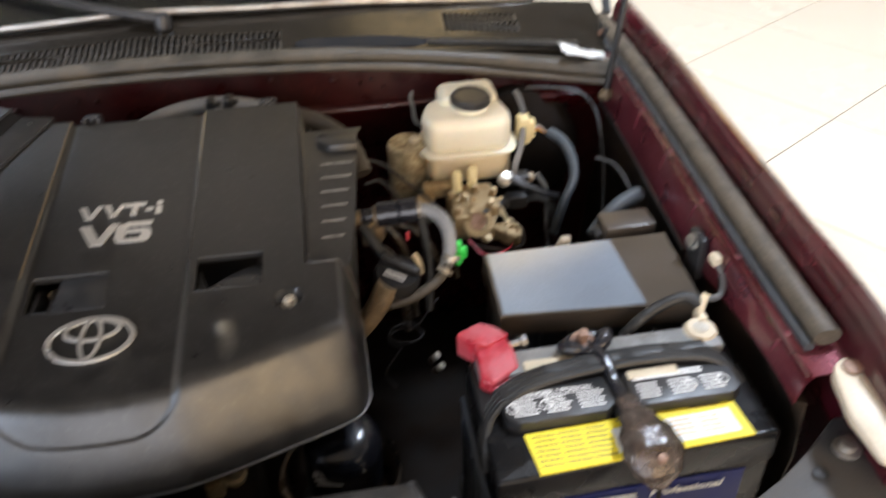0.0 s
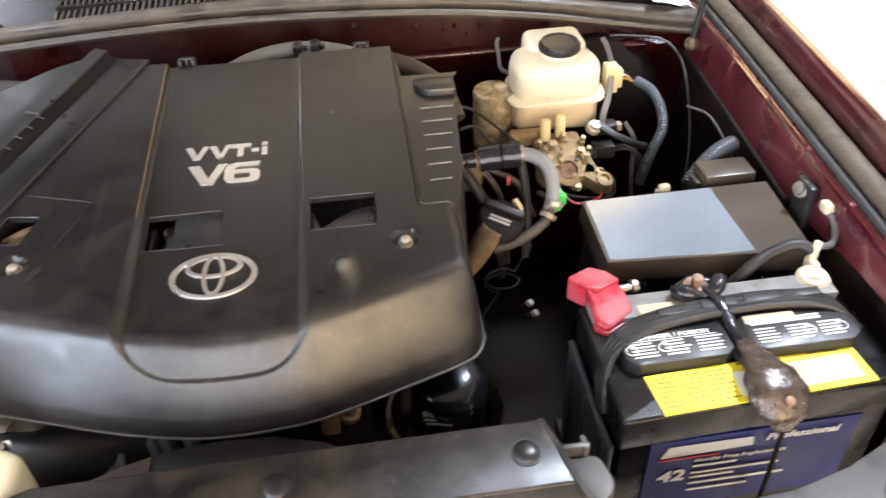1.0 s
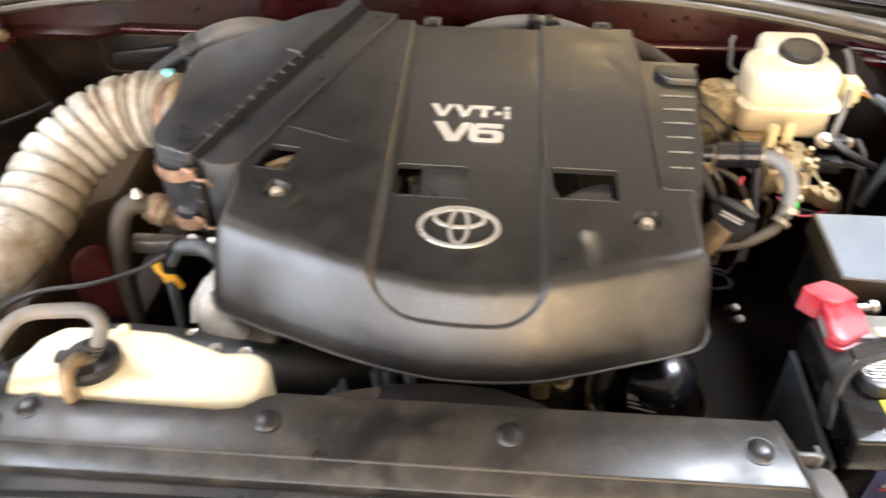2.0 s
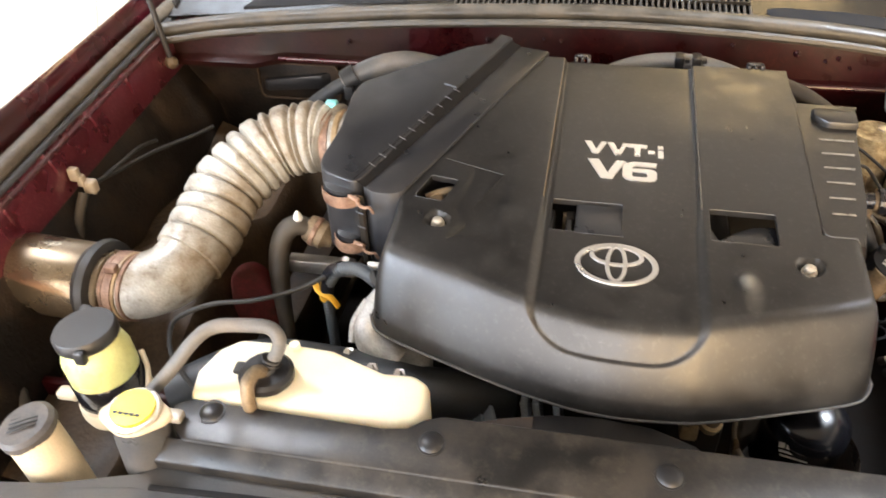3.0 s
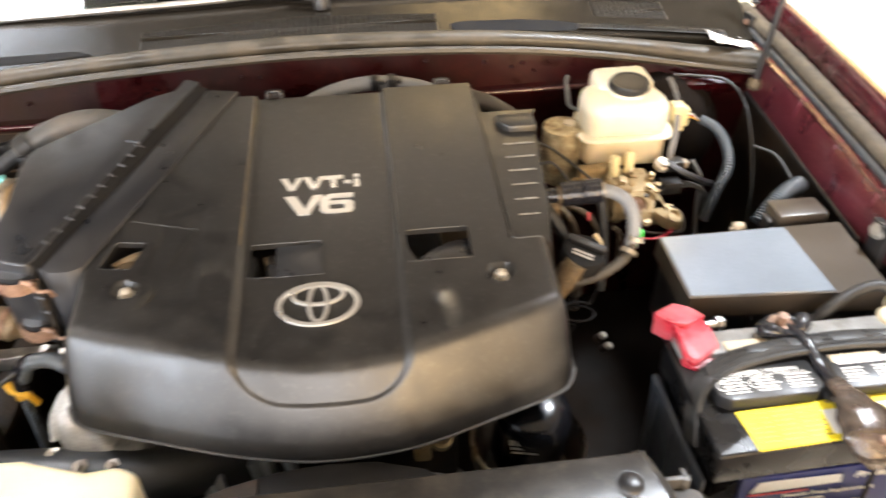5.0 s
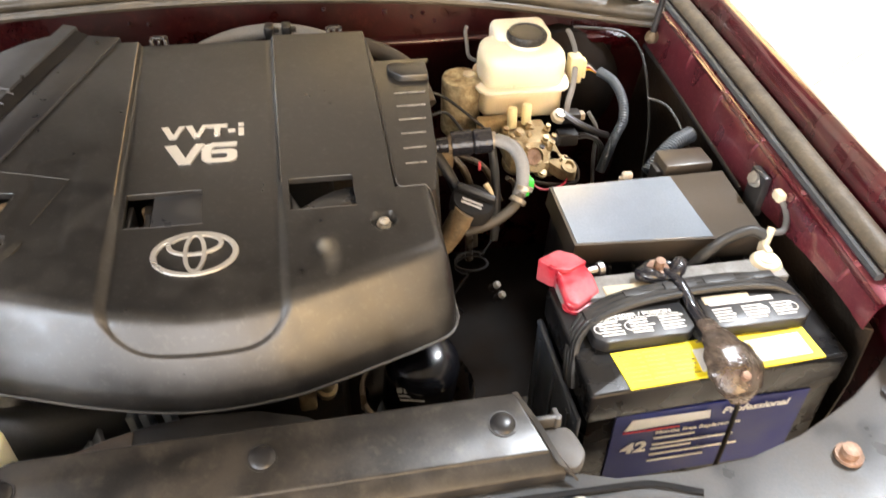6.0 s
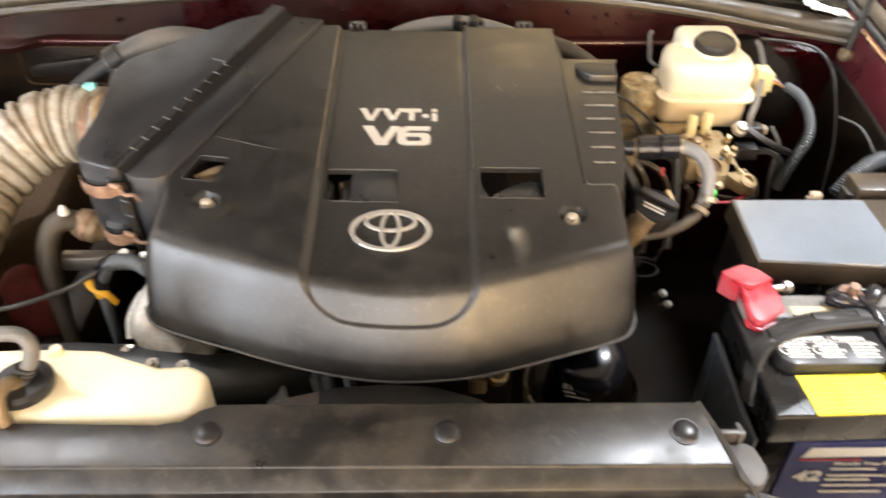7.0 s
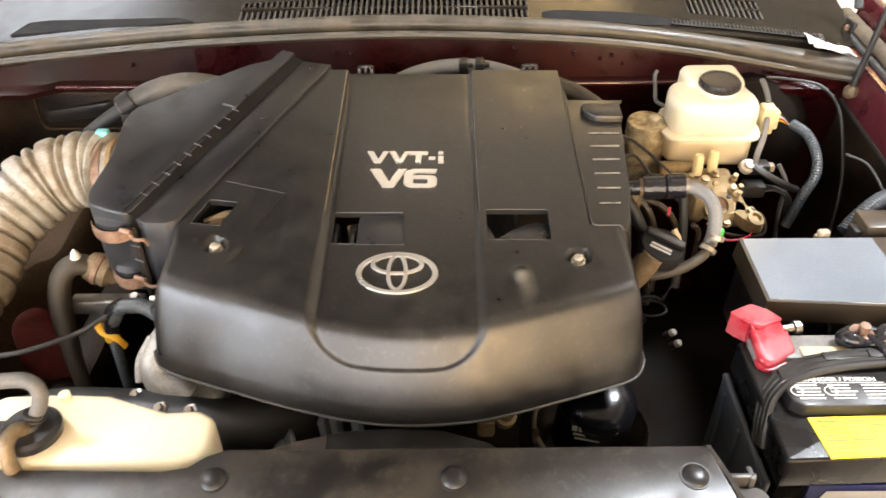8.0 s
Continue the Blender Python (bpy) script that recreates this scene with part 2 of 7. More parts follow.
# body maroon, darkened here for the shaded firewall and raised below for lit rails
M["paint_in"] = mat("shaded_dusty_maroon_paint", (0.019, 0.0009, 0.0016), 0.28, var=0.4, coat=0.0, stain=(0.014, 0.0045, 0.003), stain_amount=0.8, stain_scale=4, bump=0.08, grain=300, specular=0.18, speck=(0.055, 0.012, 0.008), speck_scale=60)
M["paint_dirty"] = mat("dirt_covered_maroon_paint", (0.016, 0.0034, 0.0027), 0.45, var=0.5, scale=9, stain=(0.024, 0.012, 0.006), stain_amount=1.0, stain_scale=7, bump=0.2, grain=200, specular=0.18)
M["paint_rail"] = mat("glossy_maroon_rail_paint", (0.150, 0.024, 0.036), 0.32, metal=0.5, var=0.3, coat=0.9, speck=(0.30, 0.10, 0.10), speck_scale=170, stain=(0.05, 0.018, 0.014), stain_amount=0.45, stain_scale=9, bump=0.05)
M["seal"] = mat("weathered_seal_rubber", (0.036, 0.030, 0.021), 0.40, var=0.3, stain=(0.10, 0.076, 0.048), stain_amount=0.5, stain_scale=22, bump=0.35, grain=260)
M["wing_seal"] = mat("sun_bleached_seal_rubber", (0.085, 0.067, 0.046), 0.5, var=0.3, stain=(0.045, 0.036, 0.026), stain_amount=0.6, stain_scale=26, bump=0.4, grain=240)
M["lip_rubber"] = mat("greyed_lip_rubber", (0.048, 0.052, 0.057), 0.42, var=0.25, stain=(0.03, 0.027, 0.024), stain_amount=0.5, stain_scale=30)
M["cowl"] = mat("weathered_cowl_plastic", (0.0135, 0.0112, 0.0085), 0.18, specular=0.24, var=0.10, rough_var=0.02, stain=(0.026, 0.021, 0.015), stain_amount=0.2, stain_scale=40, grain=500)
M["slat"] = mat("dark_slat_plastic", (0.035, 0.030, 0.024), 0.4, var=0.15)
M["support"] = mat("grey_support_paint", (0.066, 0.068, 0.071), 0.36, var=0.2, stain=(0.09, 0.07, 0.05), stain_amount=0.5)
M["deck"] = mat("dusty_grey_deck", (0.24, 0.235, 0.225), 0.4, var=0.25, scale=30, stain=(0.10, 0.085, 0.065), stain_amount=0.6, stain_scale=20)
M["case"] = mat("battery_case_plastic", (0.006, 0.006, 0.0065), 0.27, var=0.2, specular=0.24, stain=(0.02, 0.017, 0.014), stain_amount=0.3)
M["bar"] = mat("radiator_cover_plastic", (0.014, 0.0130, 0.0120), 0.34, var=0.35, specular=0.40, stain=(0.062, 0.051, 0.039), stain_amount=0.5, stain_scale=22, rough_var=0.08, speck=(0.06, 0.052, 0.04), speck_scale=60)
M["washer_cap"] = mat("dusty_grey_cap_plastic", (0.055, 0.050, 0.048), 0.5, var=0.3, scale=50, stain=(0.14, 0.12, 0.10), stain_amount=0.6, stain_scale=45)
M["guard"] = mat("blue_grey_guard_plastic", (0.042, 0.050, 0.064), 0.42, var=0.2, stain=(0.05, 0.045, 0.04), stain_amount=0.4)
M["tank"] = mat("milky_tank_plastic", (0.90, 0.81, 0.60), 0.4, var=0.05, subsurface=0.35, bump=0.02)
M["reservoir"] = mat("milky_reservoir_plastic", (0.80, 0.75, 0.60), 0.38, var=0.06, subsurface=0.35, bump=0.02)
M["reservoir_low"] = mat("fluid_filled_plastic", (0.64, 0.53, 0.34), 0.36, var=0.08, subsurface=0.3, bump=0.02)
M["fluid"] = mat("yellowed_translucent_plastic", (0.56, 0.56, 0.24), 0.32, var=0.12, subsurface=0.3)
M["cream"] = mat("cream_plastic", (0.78, 0.66, 0.36), 0.4, var=0.1)
M["cream_paint"] = mat("cream_paint", (0.70, 0.60, 0.44), 0.4, var=0.12, stain=DUST, stain_amount=0.4)
M["ivory"] = mat("ivory_plastic", (0.62, 0.52, 0.36), 0.45, var=0.12, stain=DUST, stain_amount=0.3)
M["yellow"] = mat("yellow_print", (0.82, 0.66, 0.02), 0.5, var=0.06, bump=0.02)
M["white"] = mat("white_print", (0.78, 0.77, 0.74), 0.45, var=0.06, bump=0.0)
M["blue"] = mat("blue_print", (0.0085, 0.016, 0.125), 0.45, var=0.1, bump=0.0, specular=0.2)
M["ink"] = mat("black_ink", (0.02, 0.02, 0.02), 0.5, var=0.05, bump=0.0)
M["red_ink"] = mat("red_ink", (0.6, 0.02, 0.03), 0.4, var=0.05, bump=0.0)
M["red_cap"] = mat("worn_red_rubber", (0.38, 0.022, 0.036), 0.34, var=0.25, scale=40, stain=(0.38, 0.10, 0.11), stain_amount=0.8, stain_scale=26, subsurface=0.15, bump=0.05)
M["green"] = mat("green_plastic", (0.06, 0.62, 0.09), 0.35, var=0.1)
M["amber"] = mat("amber_tape", (0.72, 0.4, 0.03), 0.45, var=0.1)
M["cyan"] = mat("cyan_paint_mark", (0.2, 0.62, 0.66), 0.4, var=0.1)
# reflected sheen of the fuse box lid, put into a paler base colour
M["sheen"] = mat("painted_lid_sheen", (0.18, 0.212, 0.25), 0.22, var=0.10, scale=9, rough_var=0.05, bump=0.02, specular=1.0)
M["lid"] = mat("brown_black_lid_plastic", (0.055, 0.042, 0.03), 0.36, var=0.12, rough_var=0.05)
M["wrap"] = mat("dirty_plastic_wrap", (0.075, 0.058, 0.046), 0.10, transmission=0.4, var=0.5, scale=50, stain=(0.13, 0.075, 0.05), stain_amount=0.55, stain_scale=38, bump=0.6, grain=120)
M["gloss"] = mat("glossy_black_tape", (0.012, 0.012, 0.015), 0.15, var=0.2, bump=0.3, grain=120)
M["filter"] = mat("glossy_black_enamel", (0.007, 0.007, 0.009), 0.20, var=0.2, bump=0.02, rough_var=0.05, specular=0.4)
M["cup"] = mat("oily_dark_metal", (0.036, 0.026, 0.017), 0.30, var=0.4, scale=30, stain=(0.05, 0.035, 0.022), stain_amount=0.5, stain_scale=14, bump=0.1)
M["apron"] = mat("brown_underseal", (0.009, 0.0065, 0.0045), 0.5, var=0.45, scale=9, grain=160, bump=0.6, stain=(0.055, 0.033, 0.018), stain_amount=0.8, stain_scale=5, specular=0.25)
M["dark_sealer"] = mat("dark_seam_sealer", (0.022, 0.021, 0.020), 0.5, var=0.3, scale=40, bump=0.5, grain=200)
M["arch_dust"] = mat("dusty_brown_liner", (0.044, 0.028, 0.015), 0.55, var=0.45, scale=12, grain=140, bump=0.6, stain=(0.10, 0.062, 0.033), stain_amount=0.5, stain_scale=7, specular=0.2)
M["floor"] = mat("polished_floor_tile", (0.74, 0.66, 0.54), 0.22, var=0.012, scale=1.5, grain=60, bump=0.01, tint_random=0.03)
M["joint"] = mat("tile_joint", (0.10, 0.08, 0.06), 0.7, var=0.1)
M["wall"] = mat("painted_wall", (0.70, 0.66, 0.59), 0.7, var=0.06, scale=2, grain=90, bump=0.1)
M["ceiling"] = mat("painted_ceiling", (0.24, 0.225, 0.20), 0.8, var=0.05, scale=2, grain=90)
M["hood_in"] = mat("hood_liner_felt", (0.040, 0.040, 0.043), 0.8, var=0.3, scale=12, grain=300, bump=0.6)
# pale so that the unseen bonnet underside acts as a reflector
M["hood_pale"] = mat("pale_reflecting_panel", (0.56, 0.54, 0.50), 0.6, var=0.15, scale=10, stain=(0.40, 0.36, 0.30), stain_amount=0.4)
M["bead"] = mat("polished_edge_plastic", (0.014, 0.0135, 0.013), 0.20, var=0.2, bump=0.0, rough_var=0.05, specular=1.0)
M["grey_print"] = mat("pale_grey_print", (0.33, 0.32, 0.30), 0.5, var=0.1, bump=0.0)
M["matt_black"] = mat("matt_black_plastic", (0.009, 0.009, 0.010), 0.7, var=0.3, specular=0.15, stain=(0.03, 0.026, 0.02), stain_amount=0.3, stain_scale=30)
M["red_dull"] = mat("dull_red_primer", (0.095, 0.011, 0.010), 0.7, var=0.5, scale=14, stain=(0.04, 0.018, 0.012), stain_amount=0.8, stain_scale=16, specular=0.2)
M["tyre"] = mat("tyre_rubber", (0.025, 0.025, 0.025), 0.75)


def glass_mat():
    m = bpy.data.materials.new("windscreen_glass")
    m.use_nodes = True
    p = m.node_tree.nodes["Principled BSDF"]
    p.inputs["Base Color"].default_value = (0.75, 0.8, 0.78, 1)
    p.inputs["Roughness"].default_value = 0.02
    p.inputs["Transmission Weight"].default_value = 1.0
    p.inputs["IOR"].default_value = 1.45
    return m


M["glass"] = glass_mat()

# ---- building helpers ----
ORIGIN = {}


def thing(name, base, label, category, group="", kind=""):
    e = new(name)
    e.location = base
    e.empty_display_size = 0.05
    ORIGIN[e.name] = Vector(base)
    return tagged(e, label, category, group, kind)


def part(name, bm, material, parent=None, label="", smooth=38, kind=""):
    """One mesh object from a bmesh in world metres, under a thing or a part."""
    me = bpy.data.meshes.new(name)
    origin = ORIGIN[parent.name] if parent else Vector((0, 0, 0))
    bm.transform(Matrix.Translation(-origin))
    bmesh.ops.recalc_face_normals(bm, faces=bm.faces)
    bm.to_mesh(me)
    bm.free()
    for poly in me.polygons:
        poly.use_smooth = True
    me.set_sharp_from_angle(angle=radians(smooth))
    me.materials.append(M[material])
    ob = new(name, me)
    if parent:
        ob.parent = parent
    ORIGIN[ob.name] = origin
    if label:
        ob["label"] = label
    if kind:
        ob["kind"] = kind
    return ob


def bm_merge(*bms):
    out = bmesh.new()
    for b in bms:
        me = bpy.data.meshes.new("tmp")
        b.to_mesh(me)
        b.free()
        out.from_mesh(me)
        bpy.data.meshes.remove(me)
    return out


def bevelled(bm, r, seg=2, angle=30):
    if r > 0:
        edges = [e for e in bm.edges if len(e.link_faces) == 2 and e.calc_face_angle(0) > radians(angle)]
        bmesh.ops.bevel(bm, geom=edges, offset=r, segments=seg, profile=0.5, affect="EDGES", clamp_overlap=True)
    return bm


def box(x0, x1, y0, y1, z0, z1, r=0.003, seg=2, m=None):
    bm = bmesh.new()
    bmesh.ops.create_cube(bm, size=1)
    bm.transform(Matrix.Translation(((x0 + x1) / 2, (y0 + y1) / 2, (z0 + z1) / 2)) @ Matrix.Diagonal((x1 - x0, y1 - y0, z1 - z0, 1)))
    bevelled(bm, r, seg)
    if m is not None:
        bm.transform(m)
    return bm


def prism(pts, z0, z1, r=0.003, seg=2):
    """An upright prism over an outline; z0 and z1 are numbers or functions of (x, y)."""
    f0 = z0 if callable(z0) else (lambda x, y: z0)
    f1 = z1 if callable(z1) else (lambda x, y: z1)
    bm = bmesh.new()
    lo = [bm.verts.new((x, y, f0(x, y))) for x, y in pts]
    hi = [bm.verts.new((x, y, f1(x, y))) for x, y in pts]
    bm.faces.new(hi)
    bm.faces.new(lo[::-1])
    for i in range(len(pts)):
        j = (i + 1) % len(pts)
        bm.faces.new((lo[i], lo[j], hi[j], hi[i]))
    bmesh.ops.recalc_face_normals(bm, faces=bm.faces)
    return bevelled(bm, r, seg)


def rounded(pts, r, n=4):
    """An outline with its corners rounded."""
    out = []
    for i, p in enumerate(pts):
        p = Vector(p)
        a, b = Vector(pts[i - 1]), Vector(pts[(i + 1) % len(pts)])
        da, db = (a - p), (b - p)
        k = min(r, da.length * 0.45, db.length * 0.45)
        pa, pb = p + da.normalized() * k, p + db.normalized() * k
        for s in range(n + 1):
            t = s / n
            out.append(tuple(pa * (1 - t) ** 2 + p * 2 * t * (1 - t) + pb * t * t))
    return out


def curve_points(pts, per=8):
    """Catmull-Rom through the points."""
    v = [Vector(p) for p in pts]
    v = [2 * v[0] - v[1]] + v + [2 * v[-1] - v[-2]]
    out = []
    for i in range(1, len(v) - 2):
        a, b, c, d = v[i - 1:i + 3]
        for s in range(per):
            t = s / per
            out.append(0.5 * (2 * b + (c - a) * t + (2 * a - 5 * b + 4 * c - d) * t * t + (3 * b - a - 3 * c + d) * t ** 3))
    out.append(v[-2])
    return out


def tube(pts, r, seg=12, per=8, wave=None, flat=1.0, up=None, caps=True):
    """A hose along a curve. wave: a factor on the radius along 0..1. flat: height over width."""
    c = curve_points(pts, per) if per > 1 else [Vector(p) for p in pts]
    length = [0.0]
    for a, b in zip(c, c[1:]):
        length.append(length[-1] + (b - a).length)
    bm = bmesh.new()
    rings, side = [], None
    for i, p in enumerate(c):
        d = (c[min(i + 1, len(c) - 1)] - c[max(i - 1, 0)]).normalized()
        if side is None:
            ref = Vector(up) if up else (Vector((0, 0, 1)) if abs(d.z) < 0.9 else Vector((1, 0, 0)))
            side = d.cross(ref).normalized()
        else:
            side = (side - d * side.dot(d)).normalized()
        over = side.cross(d)
        k = length[i] / length[-1]
        rad = (r(k) if callable(r) else r) * (wave(length[i]) if wave else 1.0)
        rings.append([bm.verts.new(p + side * (rad * math.cos(2 * math.pi * j / seg)) + over * (rad * flat * math.sin(2 * math.pi * j / seg))) for j in range(seg)])
    for a, b in zip(rings, rings[1:]):
        for j in range(seg):
            bm.faces.new((a[j], a[(j + 1) % seg], b[(j + 1) % seg], b[j]))
    if caps:
        bm.faces.new(rings[0][::-1])
        bm.faces.new(rings[-1])
    return bm


def loom_wave(pitch, depth):
    return lambda s: 1.0 + depth * math.copysign(abs(math.sin(math.pi * s / pitch)) ** 0.6, math.sin(math.pi * s / pitch))


def lathe(profile, centre, axis=(0, 0, 1), seg=28):
    """A turned body: rows of (radius, height along the axis)."""
    bm = bmesh.new()
    q = Vector((0, 0, 1)).rotation_difference(Vector(axis).normalized()).to_matrix().to_4x4()
    rings = []
    for r, h in profile:
        if r < 1e-5:
            rings.append([bm.verts.new((0, 0, h))])
        else:
            rings.append([bm.verts.new((r * math.cos(2 * math.pi * j / seg), r * math.sin(2 * math.pi * j / seg), h)) for j in range(seg)])
    for a, b in zip(rings, rings[1:]):
        for j in range(seg):
            k = (j + 1) % seg
            if len(a) == 1 and len(b) > 1:
                bm.faces.new((a[0], b[k], b[j]))
            elif len(b) == 1 and len(a) > 1:
                bm.faces.new((a[j], a[k], b[0]))
            elif len(a) > 1:
                bm.faces.new((a[j], a[k], b[k], b[j]))
    for ring in (rings[0], rings[-1]):
        if len(ring) > 2:
            bm.faces.new(ring)
    bm.transform(Matrix.Translation(centre) @ q)
    return bm


def lettering(text, m, size, depth=0.001, bold=0.0, stretch=1.0, align="LEFT"):
    """Writing in the built-in font, as a bmesh laid by the pose m."""
    c = bpy.data.curves.new("writing", "FONT")
    c.body, c.size, c.extrude, c.offset, c.align_x, c.resolution_u = text, size, depth, bold, align, 3
    ob = bpy.data.objects.new("writing", c)
    scene.collection.objects.link(ob)
    me = bpy.data.meshes.new_from_object(ob.evaluated_get(bpy.context.evaluated_depsgraph_get()))
    bpy.data.objects.remove(ob)
    bm = bmesh.new()
    bm.from_mesh(me)
    bpy.data.meshes.remove(me)
    bm.transform(m @ Matrix.Diagonal((stretch, 1, 1, 1)))
    return bm


def loft(sections, close=False):
    """A sheet through rows of points of equal length."""
    bm = bmesh.new()
    rows = [[bm.verts.new(p) for p in s] for s in sections]
    for a, b in zip(rows, rows[1:]):
        n = len(a)
        for j in range(n if close else n - 1):
            k = (j + 1) % n
            bm.faces.new((a[j], a[k], b[k], b[j]))
    return bm


def thickened(bm, t):
    bmesh.ops.recalc_face_normals(bm, faces=bm.faces)
    bmesh.ops.solidify(bm, geom=bm.faces[:], thickness=t)
    return bm


def smooth(a, b, v):
    t = min(1.0, max(0.0, (v - a) / (b - a)))
    return t * t * (3 - 2 * t)


def lerp_table(rows, k):
    if k <= rows[0][0]:
        return rows[0][1]
    for (a, va), (b, vb) in zip(rows, rows[1:]):
        if k <= b:
            return va + (vb - va) * (k - a) / (b - a)
    return rows[-1][1]

# ---- the garage ----
def slab(name, bm, material, label, category="structure"):
    ob = part(name, bm, material)
    return tagged(ob, label, category, kind="structure")


floor = slab("floor", box(-6, 6, -6, 7, -0.12, -0.004, 0), "joint", "polished beige tile floor of a car showroom", "floor")
slab("wall_west", box(-6.2, -6, -6.2, 7.2, -0.1, 6, 0), "wall", "plain painted showroom wall", "wall")
slab("wall_east", box(6, 6.2, -6.2, 7.2, -0.1, 6, 0), "wall", "plain painted showroom wall", "wall")
slab("wall_north", box(-6, 6, 7, 7.2, -0.1, 6, 0), "wall", "plain painted showroom wall", "wall")
slab("wall_south", bm_merge(box(-6, -3.6, -6.2, -6, -0.1, 6, 0), box(4, 6, -6.2, -6, -0.1, 6, 0), box(-3.6, 4, -6.2, -6, 4.5, 6, 0)), "wall", "painted showroom wall with a wide open front", "wall")
slab("ceiling", box(-6.2, 6.2, -6.2, 7.2, 6, 6.2, 0), "ceiling", "plain pale showroom ceiling", "ceiling")

# ---- the car's body ----
MID = -0.1


def mirror(x):
    return 2 * MID - x


car = thing("car", (MID, 0.6, 0), "maroon car with its bonnet open over a dusty engine bay", "car")

SEAL = [(-0.10, 0.672, 1.035), (0.09, 0.692, 1.058), (0.28, 0.702, 1.066), (0.46, 0.716, 1.070), (0.74, 0.738, 1.074), (0.98, 0.75, 1.078)]


def side_panels(side):
    flip = (lambda x: x) if side > 0 else mirror
    rows = curve_points([(x, y, z) for y, x, z in SEAL], 6)
    inner, outer, apron = [], [], []
    for p in rows:
        x, y, z = p
        if side < 0 or y > 0.035:
            low = 0.100 if side < 0 else lerp_table([(-0.2, 0.057), (0.03, 0.058), (0.10, 0.060), (0.20, 0.070), (0.35, 0.098), (1.1, 0.10)], y)
            inner.append([(flip(x + dx), y, z + dz) for dx, dz in ((0.026, -0.03), (0.018, -0.02), (-0.022, -0.022), (-0.030, -0.026), (-0.034, -0.036), (-0.039, -low))])
        if side < 0 or y > 0.035:
            apron.append([(flip(x + dx), y, z + dz) for dx, dz in (((-0.036, -0.095), (-0.048, -0.120), (-0.085, -0.19), (-0.10, -0.30), (-0.12, -0.74)) if side < 0 else ((-0.036, 0.002 - low), (-0.022, -0.004 - low), (-0.016, -0.15), (-0.03, -0.30), (-0.06, -0.74)))])
        if side > 0:
            wing = ((0.016, -0.10), (0.018, -0.034), (0.020, -0.015), (0.022, 0.006), (0.026, 0.019), (0.033, 0.028), (0.042, 0.031), (0.051, 0.027), (0.059, 0.012), (0.065, -0.03), (0.072, -0.12), (0.080, -0.62))
        else:
            f = 0.72 - 0.2 * smooth(0.3, 0.7, y)
            wing = [(0.02 + (dx - 0.02) * f, dz) for dx, dz in ((0.020, -0.10), (0.026, -0.034), (0.032, -0.028), (0.040, -0.015), (0.044, 0.018), (0.050, 0.027), (0.058, 0.030), (0.070, 0.027), (0.088, 0.010), (0.108, -0.03), (0.128, -0.12), (0.145, -0.62))]
        if y > -0.04:
            outer.append([(flip(x + dx), y, z + dz) for dx, dz in wing])
    part("fender", thickened(loft(outer), 0.002), "paint", car, "glossy maroon wing")
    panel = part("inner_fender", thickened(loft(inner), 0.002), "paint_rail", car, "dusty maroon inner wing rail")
    part("apron", thickened(loft(apron), 0.002), "apron", car, "brown dirty wheel apron")
    # folded stiffening ribs and bolts along the rail
    for k, y in enumerate((0.12, 0.25, 0.37, 0.50, 0.63)):
        sx, sz = lerp_table([(a, b) for a, b, c in SEAL], y), lerp_table([(a, c) for a, b, c in SEAL], y)
        part("rib", tube([(flip(sx - 0.022), y, sz - 0.0235), (flip(sx - 0.030), y, sz - 0.029), (flip(sx - 0.0335), y + 0.003, sz - 0.045), (flip(sx - 0.0325), y + 0.005, sz - 0.058)], lambda k: 0.0052 - 0.002 * k, 10, 6), "paint_rail", panel)
        part("flange_bolt", lathe([(0.0, 0.007), (0.005, 0.006), (0.006, 0.0)], (flip(sx - 0.014), y + 0.055, sz - 0.0215), seg=8), "paint_in", panel)
    if side > 0:
        part("seam_sealer", tube([(flip(p.x - 0.0385), p.y, p.z - 0.100) for p in rows[::3] if p.y > 0.36], 0.004, 8, 6), "dark_sealer", panel, "dark sealer bead under the rail")
    edge_rows = [p for p in rows if side < 0 or p.y > 0.035]
    part("flange_edge", tube([(flip(p.x - 0.0295), p.y, p.z - 0.0255) for p in edge_rows[::6]], 0.0042, 8, 6), "paint", panel, "glossy maroon folded edge")
    s = part("wing_seal", tube([(flip(x), y, z - 0.006) for y, x, z in SEAL[1:]], 0.015, 12, 8, flat=0.75), "wing_seal", car, "sun-bleached tan rubber sealing strip")
    part("seal_lip", tube([(flip(x - 0.017), y, z - 0.017) for y, x, z in SEAL[1:]], 0.006, 8, 8), "lip_rubber", s)


side_panels(1)
side_panels(-1)

# firewall with its maroon upper box, the lower lip and the dark wall under it
fw, fl = [], []
for x in np.linspace(-0.94, 0.74, 35):
    bow = 0.0 if -0.7 < x < 0.55 else 0.03
    top = lerp_table([(-0.94, 1.035), (-0.6, 1.07), (-0.4, 1.085), (-0.1, 1.095), (0.2, 1.085), (0.4, 1.063), (0.6, 1.03), (0.75, 1.015)], x)
    lip = 1.0
    fw.append([(x, 0.872 - bow, top), (x, 0.85 - bow, top - 0.004), (x, 0.846 - bow, top - 0.03), (x, 0.842 - bow, lip + 0.012), (x, 0.830 - bow, lip + 0.004), (x, 0.832 - bow, lip - 0.006)])
    fl.append([(x, 0.834 - bow, lip - 0.004), (x, 0.872 - bow, lip - 0.012), (x, 0.885 - bow, 0.93), (x, 0.90, 0.30)])
firewall = part("firewall", thickened(loft(fw[10:]), 0.003), "paint_in", car, "dusty maroon firewall, its shade put into the paint, with a folded lip")
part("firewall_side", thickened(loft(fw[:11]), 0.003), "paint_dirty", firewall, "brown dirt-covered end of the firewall")
